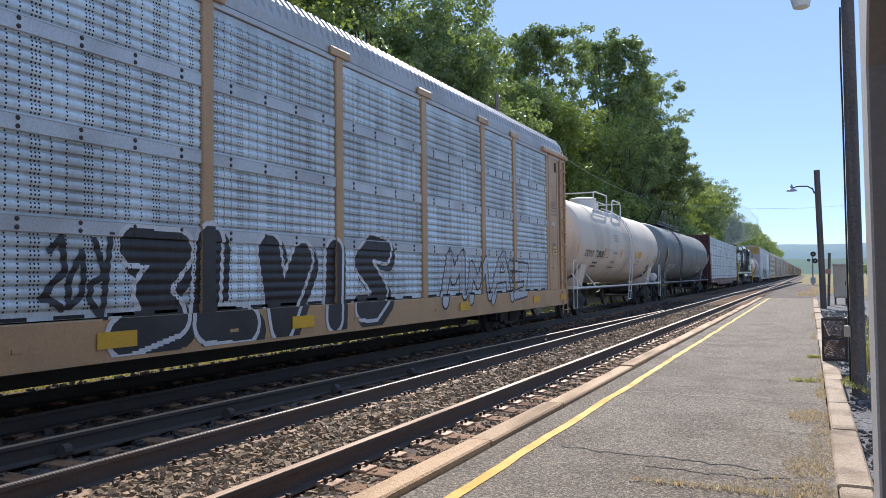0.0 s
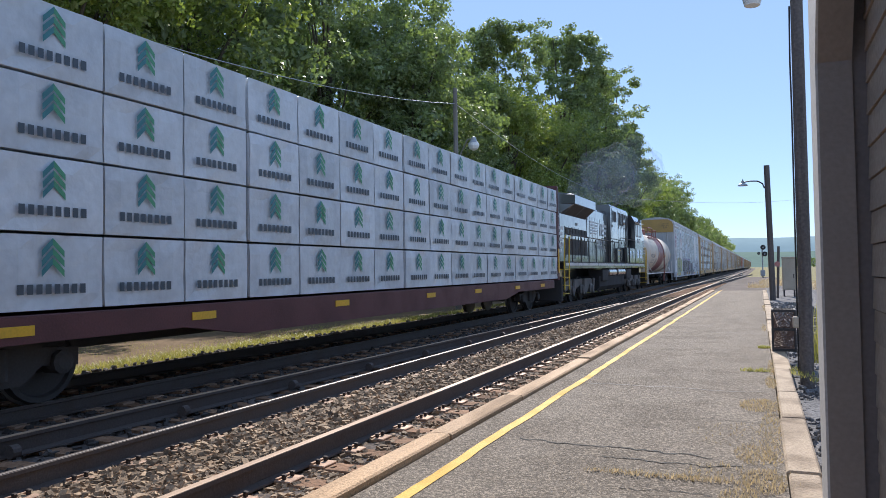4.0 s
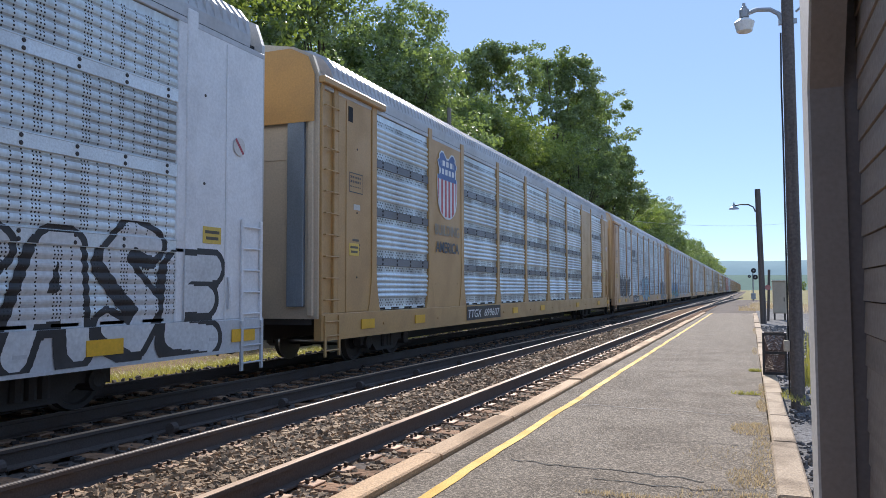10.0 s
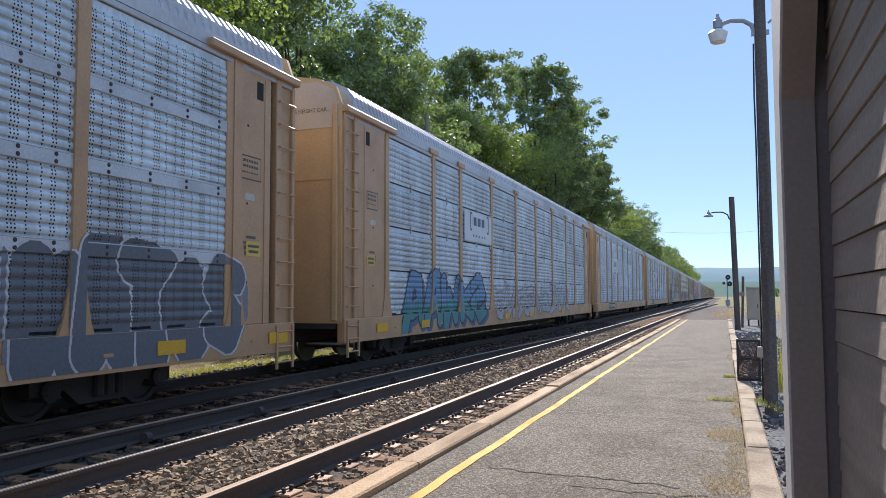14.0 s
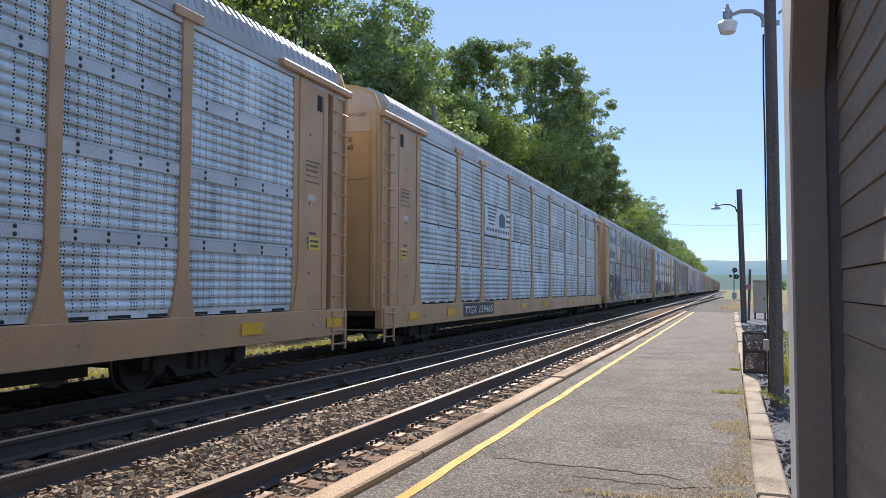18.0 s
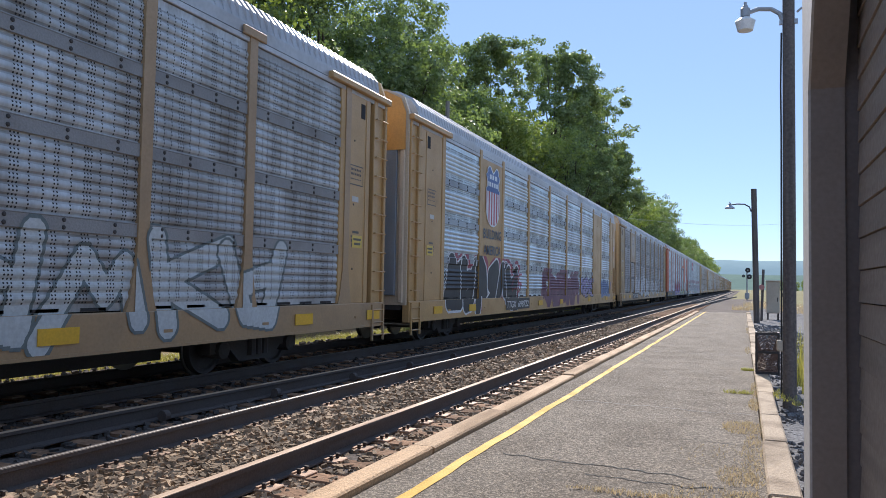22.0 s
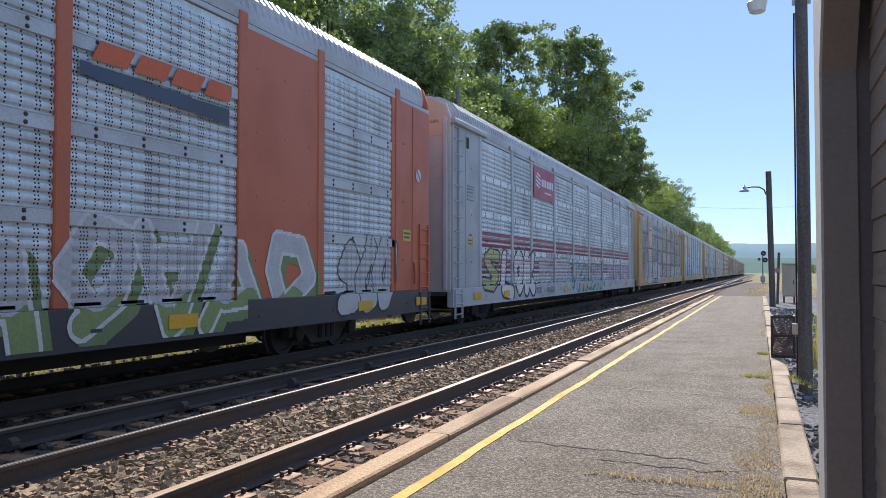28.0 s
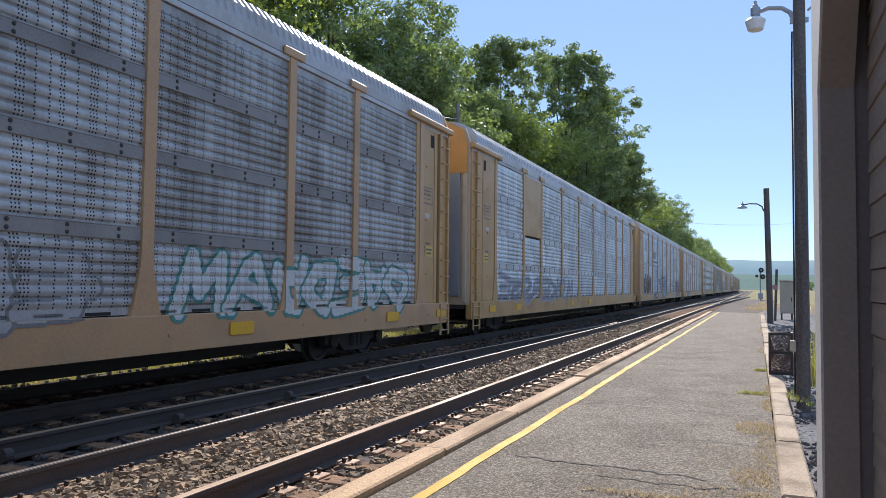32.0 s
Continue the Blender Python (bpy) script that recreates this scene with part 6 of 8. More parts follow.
def striped_emblem(S, Z):
    out = np.full(S.shape, -1)
    out[(S > 7.45) & (S < 10.42) & (Z > 2.90) & (Z < 3.72)] = 0
    u, v = (S - 7.7) / 2.6, (Z - 3.2) / 0.48
    st = (u > 0.0 + 0.05 * (1 - v)) & (u < 0.27 + 0.09 * v) & (v > 0) & (v < 1) & (np.floor(v * 9) % 2 == 0)
    bl = ((u > 0.46) & (u < 0.70 - 0.0 * v) & (v > -0.02) & (v < 0.9 - 0.6 * np.abs((u - 0.58) * 3))) | ((u > 0.74) & (u < 0.97) & (v > 0.05) & (v < 0.85) & (np.floor(v * 5.5) % 2 == 0))
    out[st | bl] = 1
    w = (Z > 3.0) & (Z < 3.11) & (S > 7.55) & (S < 10.3) & (np.floor((S - 7.55) * 11) % 3 != 0)
    out[w] = 1
    return out


c = autorack("autorack car with tan flared posts, silver sides and white striped emblem", TAN, galvanised, style="seam", end=TAN, flare=True, number="159465", board=(5.6, 8.25))
painted("emblem", c, 7.4, 10.5, 2.88, 3.76, striped_emblem, [(0.62, 0.68, 0.72), (0.045, 0.055, 0.075)], lambda s, z: 1.582, 0.015, 0.016, label="white plate with dark stripes and bars")
cars.append((c, 265.4))

c = autorack("weathered autorack car with brown posts, shield and black bubble graffiti", DULL, weathered, end=OCHRE, half=(1,), flare=True, band=band_brown, number="978333", board=(6.2, 8.9))
shield(c, 6.3, 3.85, 1.2, 1.5)
painted("sign", c, 2.68, 5.22, 2.95, 4.72, bars([(2.68, 5.22, 2.95, 4.72, 0)]), [(0.42, 0.45, 0.47)], lambda s, z: 1.575, label="pale painted sign field")
fitted(c, "We will", 2.78, 5.18, 4.27, 0.62, (0.05, 0.055, 0.06), lambda z: 1.59)
fitted(c, "deliver", 2.75, 5.0, 3.43, 0.62, (0.05, 0.055, 0.06), lambda z: 1.59)
spray(c, 2.6, 7.0, 0.66, 2.1, 5, 41, [BLACK, WHITE], "black bubble graffiti with white rim", thick=0.19, rim=0.035, lean=0.0, text="SPRM")
spray(c, 11.6, 24.6, 0.72, 1.9, 9, 42, [(0.50, 0.53, 0.53), (0.13, 0.16, 0.16)], "grey-white sprayed lettering", thick=0.13, rim=0.04)
cars.append((c, 293.88))

c = autorack("ochre autorack car with bright louvres, shield and black graffiti", OCHRE, bright, end=OCHRE, solid=(1, 7), flare=False, cap=False, band=surface("band_mid", (0.33, 0.36, 0.39), 0.5, metal=0.2, amount=0.3), style="louvre", low_ladder=True, number="698722", board=(7.6, 10.2))
shield(c, 6.3, 3.75, 1.25, 1.6)
lettering(c, "BUILDING", 0.36, 6.3, 2.72, (0.06, 0.07, 0.09))
lettering(c, "AMERICA", 0.36, 6.3, 2.28, (0.06, 0.07, 0.09))
spray(c, 3.0, 8.9, 0.68, 2.0, 6, 51, [BLACK, WHITE, (0.33, 0.05, 0.08), BLACK], "black wildstyle graffiti with white and red rim", thick=0.17, rim=0.05, drop=(0.12, 0.12), cloud=0.4)
scrawl(c, 8.3, 9.5, 1.15, 1.9, 2, 52, (0.42, 0.05, 0.08), "red scrawled tag")
spray(c, 12.2, 18.2, 0.70, 1.85, 5, 53, [(0.15, 0.06, 0.10), (0.22, 0.08, 0.12), BLACK, (0.18, 0.07, 0.11)], "dark maroon sprayed lettering", thick=0.19, rim=0.06, cloud=0.35)
spray(c, 18.6, 21.5, 0.95, 1.75, 4, 54, [(0.30, 0.26, 0.45), BLACK], "violet bubble graffiti with dark rim", thick=0.13, rim=0.05)
spray(c, 23.6, 26.3, 0.95, 1.65, 4, 55, [(0.10, 0.18, 0.38), (0.2, 0.3, 0.45)], "blue sprayed lettering", thick=0.15, rim=0.05)
cars.append((c, 322.27))

c = autorack("grimy autorack car with dark brown posts and white graffiti", DULL, brownish, end=(0.33, 0.21, 0.09), half=(1,), flare=True, band=band_brown, number="971738", board=(5.9, 8.5))
shield(c, 6.3, 3.85, 1.1, 1.4, faded=True)
spray(c, 7.3, 14.8, 0.80, 2.15, 6, 61, [(0.55, 0.55, 0.56), (0.18, 0.18, 0.19), BLACK], "white and black sprayed wildstyle lettering", thick=0.13, rim=0.04, drop=(0.1, -0.08))
spray(c, 15.0, 22.0, 0.90, 1.95, 7, 62, [(0.50, 0.50, 0.51), (0.2, 0.2, 0.2), (0.34, 0.2, 0.24)], "faded white sprayed lettering", thick=0.12, rim=0.04)
cars.append((c, 351.18))


def slant_emblem(S, Z):
    out = np.full(S.shape, -1)
    u, v = (S - 18.95) / 2.4, (Z - 3.62) / 0.22
    out[(v > 0) & (v < 1) & (u > 0.03 + 0.03 * v) & (u < 1) & (((u - 0.04 - 0.05 * v) * 4.1) % 1 < 0.84)] = 0
    out[(Z > 3.42 - 0.12 * u) & (Z < 3.56 - 0.05 * u) & (u > -0.02) & (u < 0.98)] = 1
    return out


c = autorack("autorack car with orange-red posts and panels, heavily sprayed", RED, pale, end=RED, solid=(7,), flare=False, cap=False, sill=(0.05, 0.05, 0.06), low_ladder=True)
painted("emblem", c, 18.8, 21.5, 3.2, 3.9, slant_emblem, [(0.62, 0.12, 0.03), (0.06, 0.08, 0.13)], lambda s, z: 1.585, 0.015, 0.016, label="orange bars over a dark stripe")
spray(c, 9.4, 15.8, 0.66, 1.95, 5, 71, [(0.30, 0.09, 0.16), WHITE, (0.14, 0.10, 0.28), (0.07, 0.06, 0.09), PURPLE], "red and purple sprayed piece with white rim on black", thick=0.17, rim=0.05, drop=(0.12, -0.12), cloud=0.7, split=0.4)
scrawl(c, 14.0, 15.5, 1.9, 2.35, 3, 74, WHITE, "white scrawled tag")
spray(c, 16.2, 23.3, 0.68, 1.9, 6, 72, [GREYW, WHITE, (0.18, 0.25, 0.10), (0.06, 0.06, 0.07), (0.25, 0.33, 0.12)], "white wildstyle graffiti with green shade", thick=0.11, rim=0.05, drop=(0.12, -0.12), split=0.3)
spray(c, 24.3, 26.2, 0.75, 1.9, 3, 73, [GREYW, BLACK], "white bubble graffiti with black rim", thick=0.16, rim=0.03)
cars.append((c, 379.6))

c = autorack("pale grey autorack car with maroon stripes and maroon sign", (0.44, 0.47, 0.50), pale, end=(0.40, 0.42, 0.44), flare=False, cap=True, band=band_pale, sill=(0.45, 0.47, 0.49), door=(0.55, 0.56, 0.56))
rows = []
for z in (1.30, 1.45, 1.60, 2.02, 2.17, 2.32):
    rows += [(a + 0.1, b - 0.1, z, z + 0.09, 0) for a, b in BAYS]
painted("stripes", c, 2.6, 26.4, 1.28, 2.46, bars(rows), [(0.30, 0.045, 0.075)], side_x, 0.04, 0.03, "maroon stripes along the side")


def disc_sign(S, Z):
    out = np.full(S.shape, -1)
    out[(S > 7.42) & (S < 10.02) & (Z > 3.72) & (Z < 4.70)] = 0
    d = np.hypot(S - 7.95, (Z - 4.28))
    out[(d < 0.28) & (np.floor((Z - 3.9 + 0.2 * S) * 16) % 2 == 0)] = 1
    out[(Z > 4.12) & (Z < 4.36) & (S > 8.35) & (S < 9.85) & (np.floor((S - 8.35) * 14) % 3 != 2)] = 1
    out[(Z > 3.92) & (Z < 3.98) & (S > 8.7) & (S < 9.6) & (np.floor((S - 8.35) * 22) % 3 != 2)] = 1
    return out


painted("sign", c, 7.4, 10.05, 3.70, 4.72, disc_sign, [(0.36, 0.03, 0.075), WHITE], lambda s, z: 1.60, 0.015, 0.017, label="maroon sign with white disc and bars")
spray(c, 2.7, 4.3, 0.95, 2.0, 1, 80, [LIME, BLACK], "yellow-green graffiti with black rim", thick=0.15, rim=0.06, text="S")
spray(c, 4.3, 7.6, 0.74, 2.05, 3, 81, [(0.74, 0.74, 0.75), BLACK], "white graffiti with black rim", thick=0.15, rim=0.085, text="LOK")
fitted(c, "TTGX", 7.5, 8.3, 0.78, 0.19, (0.12, 0.11, 0.11), lambda z: 1.624, 0.1)
fitted(c, "706520", 8.9, 9.9, 0.78, 0.19, (0.12, 0.11, 0.11), lambda z: 1.624, 0.1)
spray(c, 8.3, 12.6, 0.72, 1.95, 5, 82, [GREYW, (0.35, 0.38, 0.42), TEAL], "white sprayed lettering with pale shade", thick=0.13, rim=0.05)
spray(c, 12.8, 19.0, 0.70, 1.75, 7, 83, [SILVER, TEAL, (0.05, 0.16, 0.14)], "silver and green sprayed lettering", thick=0.12, rim=0.05, drop=(0.1, -0.08))
spray(c, 20.0, 26.0, 0.75, 1.65, 6, 84, [(0.42, 0.36, 0.46), (0.52, 0.54, 0.56)], "pale violet sprayed lettering", thick=0.15, rim=0.05)
cars.append((c, 408.15))

c = autorack("weathered autorack car with tan posts, shield and silver graffiti", TAN, weathered, end=OCHRE, half=(1,), flare=True, band=band_brown, number="853956", board=(7.3, 9.75))
shield(c, 6.3, 3.85, 1.2, 1.5)
painted("sign", c, 7.4, 12.95, 3.88, 4.72, bars([(7.42, 10.03, 3.88, 4.72, 0), (10.27, 12.88, 3.88, 4.72, 0)]), [(0.36, 0.38, 0.39)], lambda s, z: 1.568, label="pale painted sign field")
fitted(c, "BUILDING", 7.6, 10.0, 4.30, 0.34, (0.06, 0.065, 0.08), lambda z: 1.578)
fitted(c, "AMERICA", 10.32, 12.5, 4.30, 0.34, (0.06, 0.065, 0.08), lambda z: 1.578)
scrawl(c, 2.8, 4.6, 1.4, 2.1, 3, 90, (0.34, 0.13, 0.14), "faded red scrawled tag")
spray(c, 4.1, 11.6, 0.70, 2.0, 7, 91, [(0.52, 0.53, 0.54), (0.13, 0.13, 0.14)], "silver bubble graffiti with dark rim", thick=0.18, rim=0.04)
spray(c, 13.2, 18.0, 0.95, 1.65, 5, 93, [(0.40, 0.41, 0.42), (0.2, 0.2, 0.2)], "faded grey sprayed lettering", thick=0.15, rim=0.04)
spray(c, 19.3, 25.8, 0.95, 1.75, 7, 92, [(0.55, 0.58, 0.58), (0.06, 0.25, 0.22), (0.05, 0.2, 0.17)], "white and teal sprayed lettering", thick=0.14, rim=0.05)
cars.append((c, 436.9))

c = autorack("autorack car with ochre posts and pale louvred sides", OCHRE, pale, end=OCHRE, half=(1,), flare=True)
spray(c, 2.8, 12.0, 0.9, 1.7, 8, 95, [(0.25, 0.27, 0.33), (0.40, 0.42, 0.45)], "faded grey-blue sprayed lettering", thick=0.09, rim=0.04)
cars.append((c, 465.6))
# cars that stay far off repeat the near kinds
far = [3, 5, 2, 9, 4, 6, 8, 12, 5, 3]
for k, i in enumerate(far):
    src = cars[i][0]
    cars.append((copy_thing(src, pose(0, 0, 0)), 465.6 + CAR * (k + 1)))

# ---- tank cars, lumber car and locomotive ----


def tank_car(label, length, y0, y1, r, axis, rgb, kind, band=None, rail_rgb=None, ladder_s=None, deck=None, side_rgb=None, front=0.0):
    car = thing("tank_car", label, "railroad car", group="tank cars of the train")
    m = surface("tank_coat", rgb, 0.72, dirt=tuple(0.55 * c + 0.02 for c in rgb), amount=0.5, big=0.9, fine=18, grain=0.14, bump=0.03, stretch=(1, 1, 0.5), spec=0.3)
    prof = []
    for i in range(9):
        a = math.pi / 2 * i / 8
        prof.append((y0 + 0.75 * (1 - math.sin(a)), max(0.02, r * math.sin(math.acos(1 - math.sin(a))) if i else 0.02)))
    prof = [(y0 + 0.8 * (1 - math.cos(a)), max(0.02, r * math.sin(a))) for a in (math.pi / 2 * i / 9 for i in range(10))]
    tail = [(y0 + y1 - h, q) for h, q in prof[::-1]]
    body = Shape().lathe(prof + tail, 1, (0, 0, axis), 56)
    tank = part("tank", body, m, car, smooth=True)
    s = Shape()
    n = 15 if kind == "dark" else 5
    for i in range(1, n):
        y = y0 + (y1 - y0) * i / n
        s = Shape().lathe([(y - 0.012, r + 0.001), (y - 0.01, r + 0.006), (y + 0.01, r + 0.006), (y + 0.012, r + 0.001)], 1, (0, 0, axis), 56)
        part("weld_band", s, m, tank)
    if band:
        s = Shape().lathe([(band[0], r + 0.002), (band[0] + 0.002, r + 0.006), (band[1] - 0.002, r + 0.006), (band[1], r + 0.002)], 1, (0, 0, axis), 56)
        part("painted_band", s, coat(band[2]), tank, "faded red painted band", smooth=True)
    rm, em = coat(rail_rgb or rgb), coat(side_rgb or rail_rgb or rgb)
    # sill, side rail, saddle braces
    for p, q in ((0.5, 4.0), (length - 4.0, length - 0.5)):
        part("stub_sill", Shape().box(-0.3, 0.3, p, q, 0.62, 0.98, 0.02), steel_black, car)
    part("brake_pipe", Shape().tube([(0.35, 0.8, 0.86), (0.35, length - 0.8, 0.86)], 0.025, 6), steel_black, car)
    for e in (-1, 1):
        x = e * 1.42
        part("side_rail", Shape().tube([(x, 0.9 + front, 0.98), (x, length - 0.9, 0.98)], 0.035, 8).tube([(x, 0.9 + front, 0.98), (x, 0.62 + front, 0.98), (e * 1.0, 0.6 + front, 0.98)], 0.035, 8), em, car)
        for y in (y0 + 0.9, y0 + 2.6, y1 - 2.6, y1 - 0.9):
            part("brace", Shape().tube([(x, y, 0.98), (e * 1.1, y - 0.18, 1.45)], 0.03, 6), em, car)
    for y in (0.75 + front, length - 0.75):
        part("end_platform", Shape().box(-1.45, 1.45, y - 0.28 - 0.36 * front * (y < 5), y + 0.28 + 0.36 * front * (y < 5), 0.95, 1.03, 0.01), em, car)
        s = Shape()
        for x in (-1.42, 1.42):
            s.tube([(x, y - 0.2, 1.0), (x, y - 0.2, 1.75), (x, y - 0.1, 1.86), (x, y + 0.12, 1.86), (x, y + 0.2, 1.75), (x, y + 0.2, 1.0)], 0.022, 6)
            s.tube([(x, y - 0.2, 1.0), (x, y - 0.2, 0.35), (x, y + 0.2, 0.35), (x, y + 0.2, 1.0)], 0.02, 6)
        part("handrail", s, em, car)
    for y in (2.3 + front, length - 2.3):
        part("saddle", Shape().prism([(-1.1, 0.98), (1.1, 0.98), (1.28, 1.75), (1.0, 1.35), (0.5, axis - r + 0.06), (-0.5, axis - r + 0.06), (-1.0, 1.35), (-1.28, 1.75)], 1, y - 0.35, y + 0.35), m, car)
    top = axis + r
    # manway, platform with railing, ladder
    a, b = deck
    mid = (a + b) / 2
    if kind == "dark":
        s = Shape().box(-0.55, 0.62, a, b, top + 0.03, top + 0.06)
        part("walkway", s, rm, car)
        g = Shape()
        for i in range(12):
            y = a + (b - a) * i / 11
            g.tube([(0.55, y, top), (0.62, y, top + 0.16), (0.62, y + 0.08, top + 0.2)], 0.02, 5)
        g.tube([(0.62, a, top + 0.2), (0.62, b, top + 0.2)], 0.02, 5)
        part("toe_guard", g, rm, car)
        for y in (mid + 0.4, mid + 1.7):
            part("dome", Shape().lathe([(0, 0.42), (0.3, 0.42), (0.36, 0.36)], 2, (0, y, top - 0.04), 18), rm, car, smooth=True)
        for y in (a + 1.6, a + 2.6, b - 1.4):
            g = Shape().tube([(0.62, y, top + 0.05), (0.62, y, top + 0.75), (0.62, y + 0.25, top + 0.9), (0.62, y + 1.4, top + 0.6), (0.62, y + 1.5, top + 0.1)], 0.022, 6)
            part("hoop_rail", g, rm, car)
    else:
        part("walkway", Shape().box(-1.0, 1.0, a, b, top - 0.36, top - 0.32).box(0.98, 1.02, a, b, top - 0.42, top - 0.28).box(-1.02, -0.98, a, b, top - 0.42, top - 0.28), rm, car)
        part("dome", Shape().lathe([(-0.2, 0.5), (0.26, 0.5), (0.28, 0.53), (0.33, 0.53), (0.36, 0.45)], 2, (0, mid, top), 22), rm, car, "round manway dome", smooth=True)
        g = Shape()
        for x in (-1.0, 1.0):
            g.tube([(x, a, top - 0.35), (x, a, top + 0.30), (x, a + 0.15, top + 0.38), (x, mid - 0.2, top + 0.38)], 0.028, 6)
            g.tube([(x, mid + 0.7, top - 0.35), (x, mid + 0.7, top + 0.22), (x, mid + 0.85, top + 0.3), (x, b - 0.1, top + 0.3), (x, b, top + 0.22), (x, b, top - 0.35)], 0.028, 6)
            g.tube([(x, mid - 0.2, top + 0.38), (x, mid - 0.2, top - 0.35)], 0.028, 6)
            g.tube([(x, a, top + 0.02), (x, mid - 0.2, top + 0.02)], 0.02, 6)
        g.tube([(-1.0, a, top + 0.34), (1.0, a, top + 0.34)], 0.025, 6)
        g.tube([(-1.0, b, top + 0.26), (1.0, b, top + 0.26)], 0.025, 6)
        part("platform_railing", g, rm, car)
        part("valve", Shape().lathe([(0, 0.1), (0.25, 0.1), (0.3, 0.04)], 2, (0.3, mid + 0.9, top - 0.05), 10), rm, car)
    s = Shape()
    q = r + 0.09
    angs = [radians(v) for v in range(10, 76, 13)]
    for y in (ladder_s, ladder_s + 0.45):
        s.tube([(1.45, y, 0.4), (1.5, y, 1.0), (q + 0.02, y, axis)] + [(q * math.cos(t), y, axis + q * math.sin(t)) for t in angs], 0.024, 6)
    for z in (0.42, 0.75, 1.1, 1.5, 1.95, 2.4):
        x = 1.48 if z < 1.1 else min(q, 1.5 + 0.0 * z)
        s.tube([(x, ladder_s, z), (x, ladder_s + 0.45, z)], 0.018, 5)
    for t in angs[::1]:
        s.tube([(q * math.cos(t), ladder_s, axis + q * math.sin(t)), (q * math.cos(t), ladder_s + 0.45, axis + q * math.sin(t))], 0.018, 5)
    part("ladder", s, rm, car)
    part("bottom_valve", Shape().lathe([(0.42, 0.12), (0.6, 0.16), (0.9, 0.2)], 2, (0, mid, 0.1), 12).lathe([(0.7, 0.1), (axis - r + 0.05, 0.14)], 2, (0, mid, 0), 10), steel_black, car)
    part("brake_cylinder", Shape().lathe([(length - 3.9, 0.05), (length - 3.85, 0.17), (length - 3.2, 0.17), (length - 3.1, 0.05)], 1, (0.75, 0, 0.78), 12), steel_black, car, smooth=True)
    truck(car, 2.3 + 0.4 * front)
    truck(car, length - 2.3)
    coupler(car, 0.0, 1)
    coupler(car, length, -1)

    def skin(s_, z_):
        return math.sqrt(max(0.01, r * r - (z_ - axis) ** 2)) + 0.006
    return car, skin


def tank_marks(car, skin, rows, colours, s0, s1, z0, z1, label="stencilled marks", ds=0.02, dz=0.03):
    painted("marking", car, s0, s1, z0, z1, bars(rows), colours, skin, ds, dz, label)


INK, ORANGE = (0.045, 0.045, 0.05), (0.70, 0.36, 0.02)
c, sk = tank_car("cream-white tank car with white platform railing", 16.4, 0.7, 15.7, 1.50, 2.60, (0.74, 0.65, 0.54), "white", rail_rgb=(0.70, 0.69, 0.66), ladder_s=8.3, deck=(4.8, 9.2))
tank_marks(c, sk, bar_row(3.3, 4.0, 1.80, 1.86, 8, 0) + bar_row(3.3, 4.0, 1.68, 1.74, 8, 0), [INK], 1.9, 4.5, 1.65, 2.3, "black stencilled marks")
tank_marks(c, sk, [(0.95, 1.05, 1.9, 2.7, 0), (4.52, 4.66, 1.96, 2.36, 0), (7.15, 7.27, 2.05, 2.38, 0), (9.95, 10.05, 2.02, 2.34, 0), (10.4, 11.1, 2.12, 2.36, 0), (12.6, 12.7, 2.0, 2.3, 0), (15.35, 15.45, 1.9, 2.6, 0)], [ORANGE], 0.9, 15.6, 1.85, 2.75, "orange reflective patches")
tank_marks(c, sk, [(4.85, 5.25, 2.02, 2.03, 0), (4.85, 5.25, 2.30, 2.31, 0), (4.85, 4.87, 2.02, 2.31, 0), (5.23, 5.25, 2.02, 2.31, 0)] + bar_row(5.8, 6.5, 2.85, 2.89, 9, 0) + bar_row(5.8, 6.5, 2.75, 2.79, 9, 0) + bar_row(5.8, 6.5, 2.65, 2.69, 9, 0) + bar_row(5.9, 6.5, 2.2, 2.24, 7, 0) + bar_row(5.9, 6.5, 1.85, 1.89, 9, 0) + bar_row(5.9, 6.7, 1.65, 1.69, 10, 0) + bar_row(10.3, 11.0, 1.95, 1.99, 9, 0) + bar_row(10.3, 10.8, 1.8, 1.84, 8, 0) + [(13.2, 13.6, 1.66, 1.86, 0)] + bar_row(14.2, 15.0, 2.2, 2.23, 9, 0) + bar_row(14.2, 15.0, 2.12, 2.15, 9, 0) + bar_row(14.2, 15.0, 2.04, 2.07, 9, 0) + bar_row(14.2, 15.0, 1.96, 1.99, 9, 0), [(0.12, 0.12, 0.13)], 4.8, 15.2, 1.6, 2.95, "rows of small stencilled marks", 0.012, 0.02)
part("air_reservoir", Shape().lathe([(15.0, 0.02), (15.05, 0.2), (15.75, 0.2), (15.8, 0.02)], 1, (1.1, 0, 1.28), 14), coat((0.70, 0.69, 0.66)), c, smooth=True)
fitted(c, "DOWX", 2.0, 3.1, 2.13, 0.24, INK, lambda z: sk(0, z))
fitted(c, "72808", 3.35, 4.4, 2.13, 0.24, INK, lambda z: sk(0, z))
cars.append((c, 22.6))

